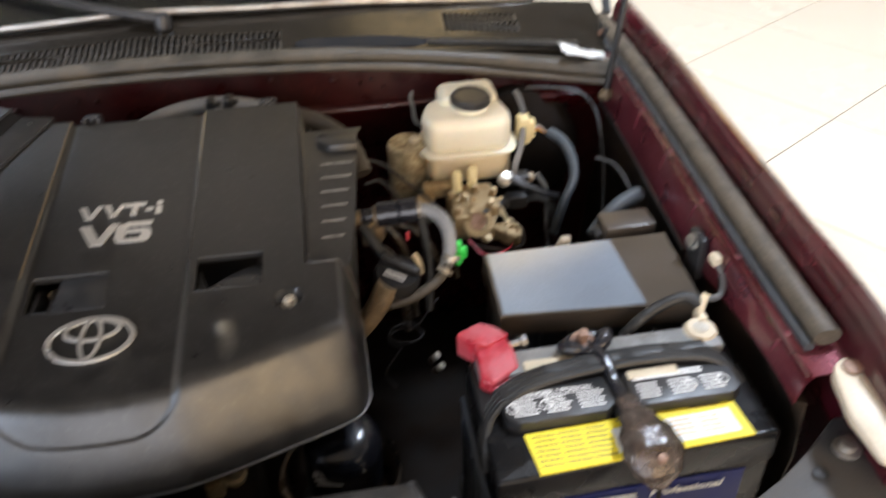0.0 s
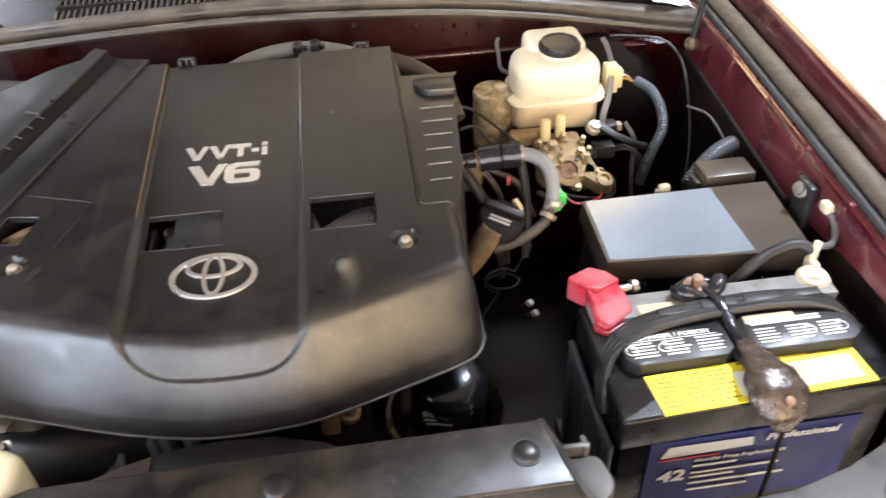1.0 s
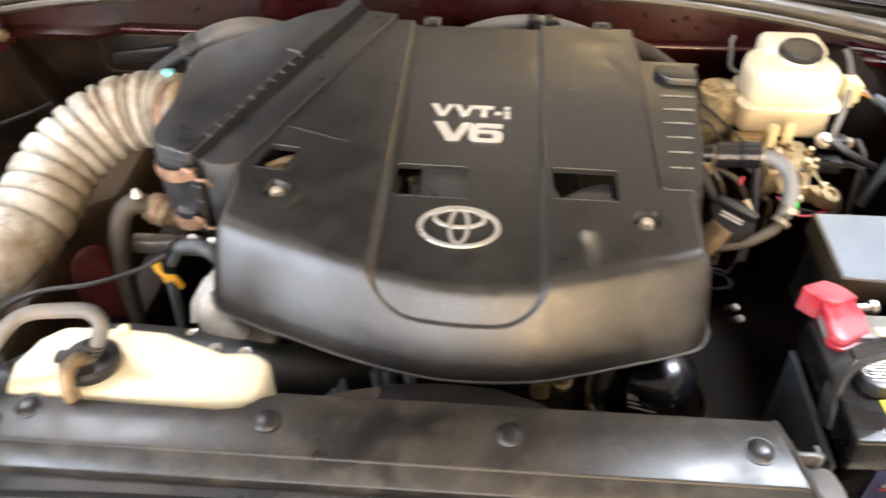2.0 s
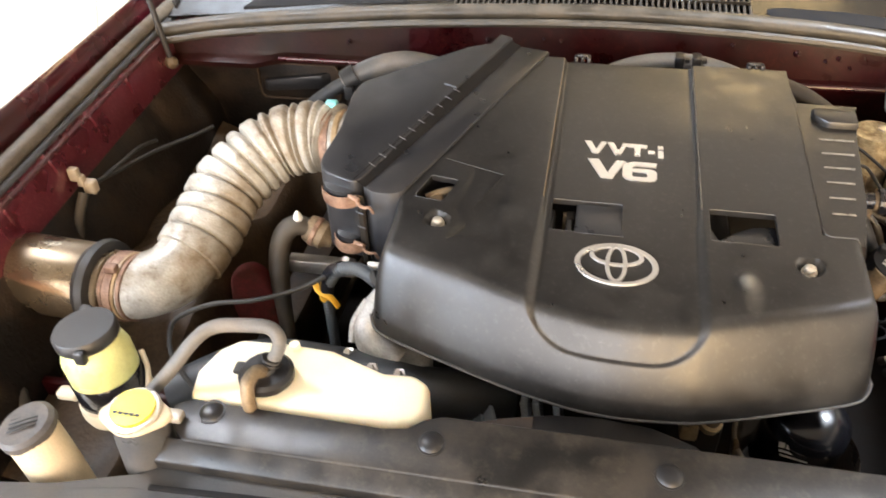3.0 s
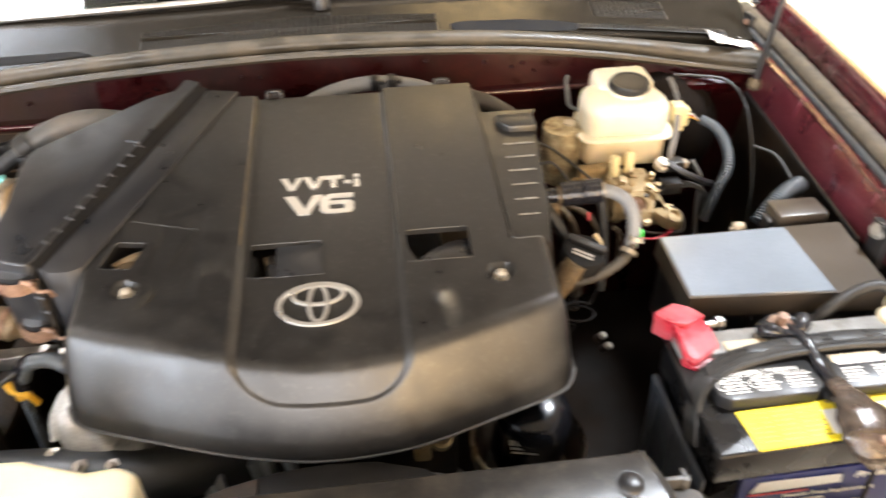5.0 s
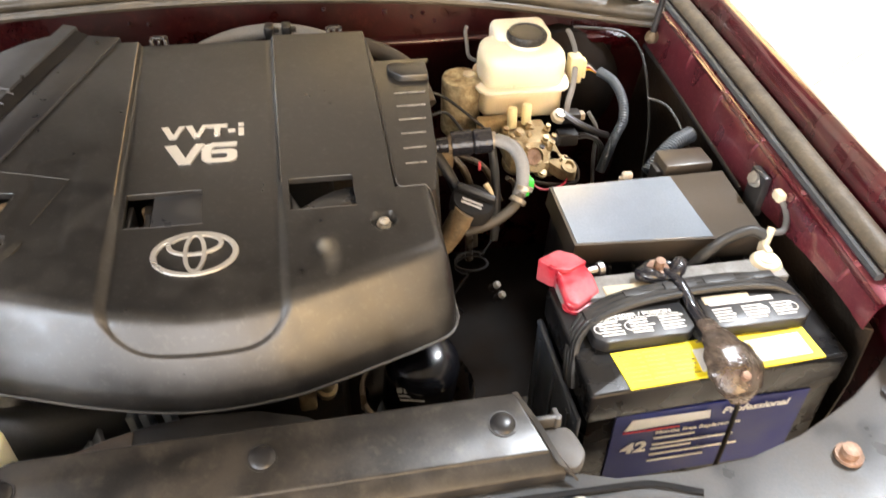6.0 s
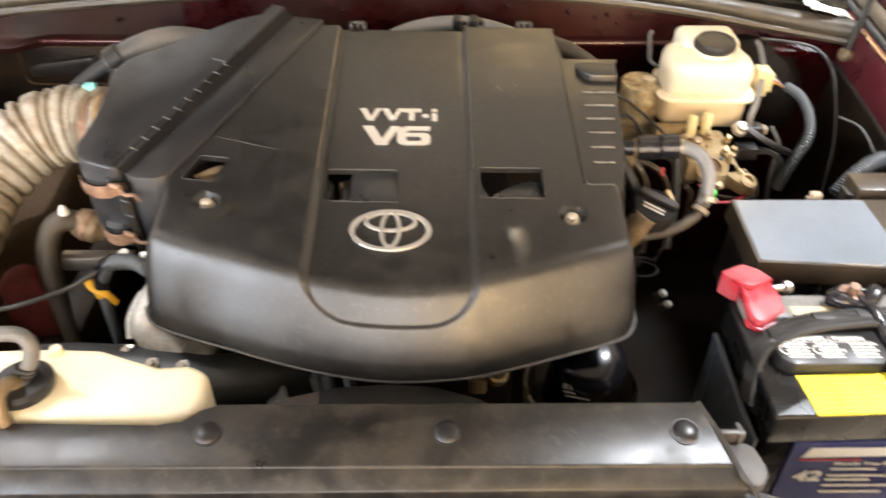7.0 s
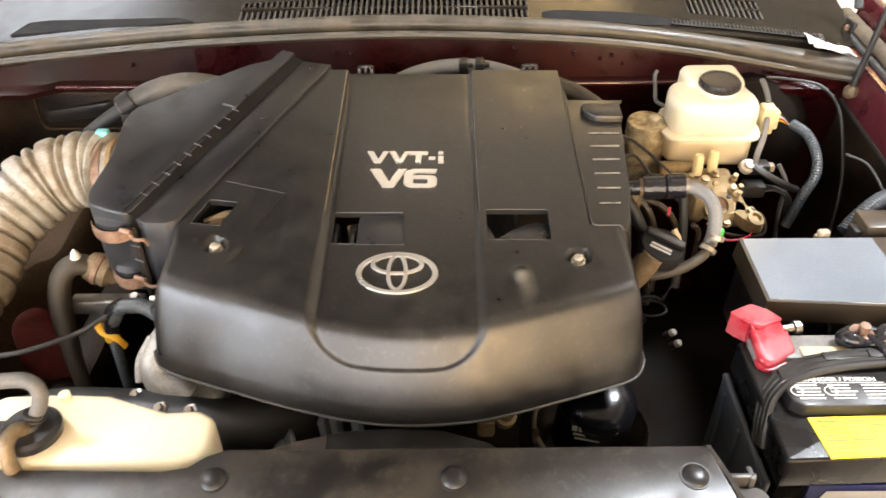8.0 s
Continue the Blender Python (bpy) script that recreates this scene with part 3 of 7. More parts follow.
part("firewall_lip", tube([(x, 0.8285, 1.005) for x in np.linspace(-0.70, 0.55, 12)], 0.0046, 10, 2), "paint", firewall, "glossy folded lip")
part("toe_board", thickened(loft(fl[:24]), 0.003), "apron", car, "dark brown lower firewall")
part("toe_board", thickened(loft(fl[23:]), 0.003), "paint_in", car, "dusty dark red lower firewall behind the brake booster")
for x, z, r in ((0.223, 1.055, 0.006), (0.118, 1.066, 0.004), (0.29, 1.05, 0.004), (-0.30, 1.055, 0.004), (-0.56, 1.04, 0.004), (0.16, 1.078, 0.003), (0.27, 1.045, 0.003), (0.31, 1.035, 0.003), (-0.2, 1.06, 0.004), (-0.17, 1.058, 0.004)):
    part("stud", lathe([(r, 0.0), (r, 0.004), (r * 0.55, 0.005), (r * 0.55, 0.013), (0, 0.014)], (x, 0.846, z), (0, -1, 0.1), 10), "paint_in", firewall)

CSEAL = [(-0.925, 0.80, 1.058), (-0.80, 0.838, 1.066), (-0.59, 0.848, 1.084), (-0.39, 0.85, 1.098), (-0.09, 0.85, 1.108), (0.2, 0.85, 1.097), (0.40, 0.85, 1.076), (0.61, 0.84, 1.043), (0.735, 0.79, 1.04)]
cs = part("cowl_seal", tube([(x, y + 0.006, z + 0.001) for x, y, z in CSEAL], lambda k: 0.0165 + 0.004 * smooth(0.80, 0.95, k), 14, 8, flat=0.78), "seal", car, "weathered rubber cowl sealing strip")
part("seal_lip", tube([(x, y - 0.012, z - 0.014) for x, y, z in CSEAL], 0.0075, 8, 8), "seal", cs)

# cowl panel: gently crowned, with the vent openings let through it
def cowl_z(x, y):
    return lerp_table([(-0.95, 1.065), (-0.6, 1.095), (-0.1, 1.117), (0.3, 1.10), (0.75, 1.055)], x) + (y - 0.86) * 0.22


VENTS = [(-0.365, 0.142, 0.872, 0.925), (0.435, 0.572, 0.915, 0.973)]
xs = sorted({*np.linspace(-0.93, 0.74, 60).round(4), -0.365, 0.142, 0.435, 0.572, -0.75, -0.46, 0.165, 0.395})
ys = sorted({*np.linspace(0.858, 1.02, 12).round(4), 0.872, 0.925, 0.915, 0.973})
bm = bmesh.new()
vs = [[bm.verts.new((x, y, cowl_z(x, y))) for x in xs] for y in ys]
for j in range(len(ys) - 1):
    for i in range(len(xs) - 1):
        cx, cy = (xs[i] + xs[i + 1]) / 2, (ys[j] + ys[j + 1]) / 2
        if any(a < cx < b and c < cy < d for a, b, c, d in VENTS):
            continue
        bm.faces.new((vs[j][i], vs[j][i + 1], vs[j + 1][i + 1], vs[j + 1][i]))
cowl = part("cowl_panel", thickened(bm, 0.003), "cowl", car, "weathered brown-grey plastic cowl panel with vent grilles")
# no hollow here: a raised black sheet gives the recess its shade
part("cowl_recess_shade", thickened(loft([[(x, 0.879 + v * 0.0165 * min(1.0, ((x - 0.166) / 0.03) ** 0.5, ((0.398 - x) / 0.05) ** 0.5), cowl_z(x, 0.879 + v * 0.0165) + 0.003 - 0.001 * abs(v)) for v in (-1, -0.5, 0, 0.5, 1)] for x in np.linspace(0.1665, 0.3975, 40)]), 0.002), "matt_black", cowl, "black sheet for the shade of the cowl recess")
part("cowl_drain", loft([[(x, 0.86, cowl_z(x, 0.86) - 0.05) for x in (-0.93, -0.1, 0.74)], [(x, 1.02, cowl_z(x, 1.02) - 0.06) for x in (-0.93, -0.1, 0.74)]]), "dark", cowl)
slat_mesh = None
for a, b, c, d in VENTS:
    n = round((b - a) / 0.0102)
    for i in range(n + 1):
        x = a + (b - a) * i / n
        z = cowl_z(x, (c + d) / 2)
        if slat_mesh is None:
            sb = box(-0.0019, 0.0019, -0.029, 0.029, -0.008, 0.0, 0.0006, 1)
            sb.transform(pose(0, 0, 0, math.degrees(math.atan(0.22)), 0, 0))
            slat_mesh = bpy.data.meshes.new("slat")
            sb.to_mesh(slat_mesh)
            sb.free()
            slat_mesh.materials.append(M["slat"])
        s = new("slat", slat_mesh)
        s.parent = cowl
        s.location = Vector((x, (c + d) / 2, z)) - ORIGIN[cowl.name]
    part("cross_slat", box(a, b, (c + d) / 2 - 0.002, (c + d) / 2 + 0.002, -0.010, -0.004, 0.0005, 1, Matrix.Translation((0, 0, cowl_z((a + b) / 2, (c + d) / 2)))), "cowl", cowl)
part("drain_slot", prism([(-0.775, 0.872), (-0.752, 0.905), (-0.715, 0.907), (-0.475, 0.886), (-0.445, 0.872)], 1.07, lambda x, y: cowl_z(x, y) + 0.004, 0.0015), "matt_black", cowl, "black plastic cowl drain insert")
strip = [(x, 0.884 - 0.06 * max(0.0, x - 0.52), cowl_z(x, 0.88) + 0.0015) for x in np.linspace(0.395, 0.668, 12)]
part("side_grille", tube(strip, 0.013, 8, 3, flat=0.14), "black", cowl, "narrow black side grille strip")
for i in range(38):
    x = 0.402 + i * 0.0069
    y = 0.884 - 0.06 * max(0.0, x - 0.52)
    part("side_slat", box(-0.0011, 0.0011, -0.010, 0.010, 0.0, 0.0032, 0.0004, 1, Matrix.Translation((x, y, cowl_z(x, 0.88) + 0.002)) @ pose(0, 0, 0, 0, 0, -8)), "cowl", cowl)

# windscreen, its lower trim, dashboard edge and wipers
def screen_y(x):
    return 0.985 - 0.05 * ((x - MID) / 0.75) ** 2 * -1


bm = loft([[(x, screen_y(x) + s * 0.62, cowl_z(x, 0.98) + 0.012 + s * 0.48) for x in np.linspace(-0.82, 0.62, 15)] for s in (0, 0.33, 0.66, 1)])
part("windscreen", thickened(bm, 0.005), "glass", car, "clear windscreen glass")
part("screen_trim", tube([(x, screen_y(x) - 0.006, cowl_z(x, 0.98) + 0.012) for x in np.linspace(-0.82, 0.62, 9)], 0.006, 8, 5), "steel", car)
part("cabin_back", box(-0.86, 0.66, 1.70, 1.74, 0.6, 1.75, 0.01), "apron", car, "dark cabin behind the windscreen")
part("dashboard", box(-0.84, 0.64, 1.05, 1.7, 0.95, 1.135, 0.02), "cowl", car, "beige-grey dashboard top behind the windscreen")
wx = -0.055
w = part("wiper", tube([(wx, 0.950, cowl_z(wx, 0.95) + 0.018), (wx - 0.08, 0.968, cowl_z(wx, 0.96) + 0.028), (wx - 0.16, 0.99, cowl_z(wx, 0.98) + 0.040), (wx - 0.34, 1.05, cowl_z(wx, 1.0) + 0.075)], lambda k: 0.013 - 0.006 * k, 8, 6, flat=0.7), "black", car, "matt black windscreen wiper arm")
part("wiper_pivot", lathe([(0.015, 0), (0.015, 0.018), (0.010, 0.026), (0, 0.027)], (wx, 0.950, cowl_z(wx, 0.95)), seg=14), "black", w)
for side in (1, -1):
    fx = (lambda x: x) if side > 0 else mirror
    hg = part("bonnet_hinge", bm_merge(box(min(fx(0.728), fx(0.736)), max(fx(0.728), fx(0.736)), 0.895, 0.930, 1.055, 1.085, 0.003), tube([(fx(0.73), 0.90, 1.11), (fx(0.735), 0.95, 1.16), (fx(0.725), 0.965, 1.20)], 0.008, 8, 4, flat=0.5)), "black", car, "black bonnet hinge")
    part("hinge_bolt", lathe([(0.006, 0), (0.006, 0.005), (0.003, 0.006), (0, 0.006)], (fx(0.727), 0.910, 1.070), (-side, 0, 0.2), 6), "rust", hg)
# recessed access plate in the firewall
pl_ = part("access_plate", box(-0.750, -0.590, 0.838, 0.846, 0.920, 0.990, 0.003, 2), "apron", firewall, "dirty brown recessed access plate")
part("plate_rim", tube([(x, 0.836, z) for x, z in rounded([(-0.752, 0.918), (-0.588, 0.918), (-0.588, 0.992), (-0.752, 0.992)], 0.014, 4) + [(-0.752, 0.932)]], 0.0025, 8, 1), "arch_dust", pl_)
part("plate_fold", prism([(-0.748, 0.842), (-0.60, 0.842), (-0.62, 0.826), (-0.735, 0.830)], lambda x, y: 0.93 + (x + 0.75) * 0.12, lambda x, y: 0.955 + (x + 0.75) * 0.16, 0.006), "black", pl_)

# open bonnet and its struts
ang = radians(53)
HL = 1.15
sec = []
for s in [*np.linspace(0.22, 1, 9), 1.08, 1.16]:
    sec.append([(x, 0.985 - s * HL * math.cos(ang) + 0.05 * math.sin(ang) * ((x - MID) / 0.83) ** 2, 1.135 + s * HL * math.sin(ang) + 0.04 * s) for x in np.linspace(-0.93, 0.73, 17)])
bonnet = part("bonnet", thickened(loft(sec), 0.012), "paint", car, "open maroon bonnet panel")
# unseen pale panel, added to brighten what the engine cover reflects
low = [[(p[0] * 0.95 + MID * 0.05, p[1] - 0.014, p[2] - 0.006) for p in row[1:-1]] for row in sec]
part("inner_panel", thickened(loft(low), 0.004), "hood_pale", bonnet, "pale unseen bonnet inner panel that brightens reflections")
# unseen dark pieces mask the pale panel where reflections should stay dark
for x0, x1, r0, r1 in ((-0.86, 0.30, 4, 10), (-0.86, 0.42, 2, 4), (-0.86, -0.20, 0, 2)):
    lin = [[(x, lerp_table([(p[0], p[1]) for p in row], x) - 0.026, row[8][2] - 0.010) for x in np.linspace(x0, x1, 14)] for row in sec[r0:r1 + 1]]
    part("bonnet_liner", thickened(loft(lin), 0.006), "hood_in", bonnet, "unseen dark bonnet liner, cut to shape reflections")
for side in (1, -1):
    fx = (lambda x: x) if side > 0 else mirror
    st = part("bonnet_strut", tube([(fx(0.694), 0.775, 1.01), (fx(0.712), 0.778, 1.17), (fx(0.718), 0.78, 1.27), (fx(0.718), 0.785, 1.37)], 0.0055, 10, 4), "black", car, "thin black bonnet gas strut")
    part("ball_joint", lathe([(0.0, -0.012), (0.011, -0.008), (0.012, 0.004), (0.006, 0.012), (0, 0.013)], (fx(0.694), 0.775, 1.01), (-side, -0.4, 0.2), 12), "tan", st)

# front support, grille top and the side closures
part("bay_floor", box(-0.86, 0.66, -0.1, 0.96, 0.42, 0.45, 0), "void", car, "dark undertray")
SUP = [(-0.66, -0.26), (0.60, -0.26), (0.716, -0.10), (0.728, 0.026), (0.716, 0.048), (0.698, 0.052), (0.650, 0.018), (0.610, -0.006), (0.575, -0.022), (0.53, -0.040), (0.47, -0.054), (0.40, -0.058), (0.33, -0.054), (0.30, -0.044), (0.26, -0.035), (-0.48, -0.035), (-0.52, -0.06), (-0.60, -0.085), (-0.70, -0.10), (-0.74, -0.18)]
support = part("front_support", prism(SUP, 0.93, lambda x, y: 0.962 + max(0, x - 0.48) * 0.06, 0.004), "support", car, "grey painted front panel above the grille")
part("grille_top", prism([(-0.70, -0.30), (0.58, -0.30), (0.60, -0.20), (0.50, -0.115), (0.42, -0.095), (0.365, -0.082), (0.32, -0.072), (0.20, -0.068), (-0.30, -0.070), (-0.52, -0.078), (-0.64, -0.10), (-0.74, -0.2)], 0.90, 0.966, 0.006), "support", car, "dusty grey grille top panel")
# black tube stands in for the shaded gap behind the grille top
part("panel_gap", tube([(-0.50, -0.077, 0.9645), (-0.30, -0.069, 0.9645), (0.155, -0.067, 0.9645), (0.225, -0.0645, 0.9645), (0.298, -0.066, 0.9645), (0.348, -0.067, 0.9645), (0.371, -0.0725, 0.9645), (0.404, -0.086, 0.9645)], 0.0038, 8, 6, flat=0.6), "matt_black", car, "black strip for the dark gap between the panels")
part("grille_bolt", lathe([(0.010, 0.0), (0.010, 0.003), (0.006, 0.004), (0.006, 0.009), (0.0, 0.010)], (0.284, -0.082, 0.966), seg=10), "steel", car)
part("front_skin", box(-0.80, 0.60, -0.32, -0.26, 0.40, 0.94, 0.02), "paint", car)
for x, y in ((0.560, -0.075), (0.684, 0.008)):
    part("support_bolt", lathe([(0.014, 0.0), (0.014, 0.004), (0.009, 0.005), (0.009, 0.012), (0.0, 0.014)], (x, y, 0.964 + max(0, x - 0.48) * 0.06), seg=12), "rust" if y < -0.05 else "steel", support)
# flat black disc for the dark inside of the panel's hole
for x, y in ((0.645, -0.013),):
    part("support_hole", lathe([(0.0075, 0.0), (0.0075, 0.0008), (0, 0.001)], (x, y, 0.9655 + max(0, x - 0.48) * 0.06), seg=14), "ink", support)
part("wing_bracket", prism(rounded([(0.668, -0.05), (0.704, -0.06), (0.722, 0.03), (0.719, 0.062), (0.702, 0.074), (0.684, 0.062), (0.668, 0.005)], 0.010), 1.024, lambda x, y: 1.036 + 0.06 * y, 0.003), "cream_paint", car, "cream painted wing bracket")
part("bracket_bolt", lathe([(0.010, 0), (0.010, 0.003), (0, 0.004)], (0.702, 0.056, 1.040), seg=12), "rust", car)
for x in (0.70, mirror(0.70)):
    for y in (-0.02, 2.6):
        if y < 1:
            wheel = part("wheel", lathe([(0.16, -0.10), (0.36, -0.09), (0.385, -0.05), (0.385, 0.05), (0.36, 0.09), (0.16, 0.10)], (x, 0.36, 0.385), (1, 0, 0), 36), "tyre", car, "black road tyre")
            part("rim", lathe([(0.0, -0.06), (0.15, -0.06), (0.17, -0.095), (0.17, 0.095), (0.15, 0.06), (0, 0.06)], (x, 0.36, 0.385), (1, 0, 0), 24), "steel", wheel)

# ---- engine ----
engine = thing("engine", (-0.06, 0.4, 0.45), "grimy dark engine block under the cover", "engine")
part("block", bm_merge(box(-0.30, 0.09, 0.20, 0.78, 0.45, 0.90, 0.03), box(0.05, 0.20, 0.30, 0.78, 0.45, 0.90, 0.03), box(-0.26, 0.10, 0.22, 0.74, 0.88, 0.985, 0.03)), "dark", engine)
part("front_cover", bm_merge(box(-0.27, 0.085, 0.165, 0.21, 0.5, 0.90, 0.015), lathe([(0.07, 0), (0.07, 0.03), (0.05, 0.035), (0.0, 0.035)], (-0.06, 0.165, 0.72), (0, -1, 0))), "dark", engine)
part("thermostat_housing", bm_merge(tube([(-0.340, 0.230, 0.975), (-0.352, 0.215, 0.958), (-0.356, 0.202, 0.940), (-0.345, 0.190, 0.922), (-0.315, 0.180, 0.905)], lambda k: 0.014 + 0.012 * k, 16, 6, flat=0.8), box(-0.345, -0.27, 0.150, 0.20, 0.885, 0.922, 0.010, 3), tube([(-0.358, 0.222, 0.970), (-0.372, 0.204, 0.948), (-0.372, 0.188, 0.928)], 0.005, 8, 5)), "alloy", engine, "pale cast alloy housing")
for x, y, z in ((-0.372, 0.176, 0.918), (-0.335, 0.150, 0.924), (-0.300, 0.148, 0.922)):
    part("housing_bolt", lathe([(0.0085, 0), (0.0085, 0.005), (0.005, 0.006), (0.005, 0.012), (0, 0.012)], (x, y, z), (-0.2, -0.5, 0.8), 6), "steel", engine)
part("heater_hose", tube([(-0.345, 0.228, 0.990), (-0.352, 0.238, 1.000), (-0.350, 0.252, 0.985), (-0.338, 0.260, 0.965)], 0.0055, 8, 6), "rubber", engine)
part("top_hose", tube([(-0.60, 0.12, 0.86), (-0.50, 0.17, 0.885), (-0.38, 0.165, 0.895), (-0.27, 0.15, 0.895), (-0.17, 0.18, 0.88)], 0.032, 18, 8), "black_hose", engine, "thick black radiator hose")
for x, z in ((-0.147, 0.905), (-0.133, 0.907), (-0.109, 0.905)):
    part("pulley_rib", box(-0.0045, 0.0045, -0.01, 0.01, -0.02, 0.016, 0.002, 2, Matrix.Translation((x, 0.135, z)) @ pose(0, 0, 0, -15, -10, 0)), "fin", engine)
for x, z in ((-0.206, 0.875), (-0.193, 0.886)):
    part("belt_edge", box(-0.003, 0.003, -0.02, 0.02, -0.004, 0.012, 0.001, 1, Matrix.Translation((x, 0.135, z)) @ pose(0, 0, 0, 0, 35, 20)), "fin", engine)
part("alternator", lathe([(0.0, 0), (0.05, 0.0), (0.058, 0.012), (0.058, 0.07), (0.05, 0.08), (0, 0.08)], (0.04, 0.115, 0.77), (0, 1, 0), 24), "alloy", engine)
part("sensor", bm_merge(lathe([(0.012, 0), (0.013, 0.012), (0.009, 0.014), (0.009, 0.03), (0.006, 0.035), (0, 0.035)], (0.062, 0.155, 0.895), (0.1, -0.3, 1), 12), box(0.03, 0.05, 0.14, 0.17, 0.88, 0.905, 0.004)), "brass", engine, "small brass-coloured sensor")
part("filler_neck", tube([(0.262, 0.340, 1.000), (0.245, 0.338, 0.965), (0.222, 0.340, 0.930), (0.196, 0.345, 0.90), (0.175, 0.35, 0.87)], lambda k: 0.022 - 0.008 * k, 14, 6, flat=0.7), "tan", engine, "tan dusty metal oil filler neck")
part("rear_hose", tube([(-0.12, 0.735, 1.035), (-0.06, 0.755, 1.058), (0.0, 0.765, 1.068), (0.06, 0.765, 1.066), (0.12, 0.755, 1.052), (0.18, 0.73, 1.03)], 0.012, 12, 8), "light_hose", engine, "grey hose looped behind the cover")
part("side_hose", tube([(0.16, 0.66, 1.085), (0.20, 0.64, 1.075), (0.235, 0.60, 1.06), (0.25, 0.56, 1.03)], 0.014, 12, 8), "tan_rubber", engine)
for x in (0.018, 0.045):
    part("hose_clip", bm_merge(box(x, x + 0.016, 0.748, 0.775, 1.060, 1.081, 0.004), box(x + 0.012, x + 0.024, 0.752, 0.766, 1.070, 1.077, 0.002)), "black", engine)

radiator = thing("radiator", (-0.1, 0.0, 0.45), "black radiator with a dark plastic fan shroud", "radiator")
part("core", box(-0.52, 0.30, -0.02, 0.02, 0.45, 0.94, 0.004), "dark", radiator)
arch = [(-0.36, 0.88), (-0.24, 0.905), (-0.17, 0.935), (-0.115, 0.951), (-0.06, 0.956), (-0.01, 0.951), (0.04, 0.930), (0.08, 0.89), (0.27, 0.86), (0.27, 0.5), (-0.36, 0.5)]
bm = prism([(x, z) for x, z in arch], -0.095, -0.03, 0.004)
bm.transform(Matrix.Rotation(radians(90), 4, "X"))
shroud = part("fan_shroud", bm, "black", radiator, "dark plastic fan shroud arch")
part("scorched_edge", thickened(loft([[(x, y, lerp_table(arch[:9], x) + 0.0025) for x in np.linspace(-0.205, -0.135, 9)] for y in (0.034, 0.060, 0.090)]), 0.001), "shroud_dust", shroud, "brown scorched patch")

# oil filter under the cover's corner
of = thing("oil_filter", (0.165, 0.20, 0.78), "glossy black oil filter with pale printed bars in a metal bracket", "oil filter")
part("can", lathe([(0.0, 0.085), (0.018, 0.084), (0.035, 0.079), (0.044, 0.068), (0.047, 0.054), (0.047, -0.03), (0.0, -0.03)], (0.180, 0.208, 0.820), (0.04, -0.22, 0.97), 40), "filter", of)
ofm = Matrix.Translation((0.168, 0.155, 0.866)) @ Euler((radians(76), 0, radians(-13))).to_matrix().to_4x4()
part("print", bm_merge(*[box(-0.024 + 0.0085 * k, -0.0175 + 0.0085 * k, 0.002, 0.0085, -0.001, 0.0006, 0, m=ofm) for k in range(5)], box(-0.022, 0.012, -0.004, -0.0015, -0.001, 0.0004, 0, m=ofm), box(-0.020, 0.010, -0.0095, -0.0075, -0.001, 0.0004, 0, m=ofm)), "grey_print", of, "faint grey printed bars")
cup = part("drip_cup", lathe([(0.0, -0.060), (0.055, -0.058), (0.064, -0.045), (0.069, -0.004), (0.0715, 0.0), (0.073, -0.004), (0.068, -0.048), (0.058, -0.064), (0.0, -0.066)], (0.176, 0.193, 0.836), (0, 0, 1), 44), "cup", of, "dark drip cup with a tan worn rim")
part("rim", tube([(0.176 + 0.0715 * math.cos(a), 0.193 + 0.0715 * math.sin(a), 0.8365) for a in np.linspace(radians(95), radians(265), 22)], 0.0030, 8, 1), "clip", cup)
part("tab", box(0.1015, 0.1085, 0.173, 0.187, 0.826, 0.842, 0.002), "tan", cup)

# ---- engine cover ----
SLOPE, TILT_X = 0.112, -0.012


def top_z(x, y):
    return 1.067 + SLOPE * (y - 0.225) + TILT_X * x


FRONT = [(-0.345, 0.196), (-0.336, 0.177), (-0.320, 0.166), (-0.286, 0.153), (-0.239, 0.138), (-0.190, 0.122), (-0.147, 0.110), (-0.10, 0.100), (-0.061, 0.096), (-0.02, 0.0965), (0.03, 0.102), (0.08, 0.115), (0.124, 0.129), (0.165, 0.142), (0.195, 0.153), (0.212, 0.164), (0.222, 0.185)]
FRONT = [(p.x, p.y) for p in curve_points([(x, y, 0) for x, y in FRONT], 6)]
WINDOWS = [(-0.141, -0.056, 0.2745, 0.3305), (0.0425, 0.1185, 0.2745, 0.3285), (-0.3035, -0.2665, 0.3000, 0.3430)]


STEP = 0.0068


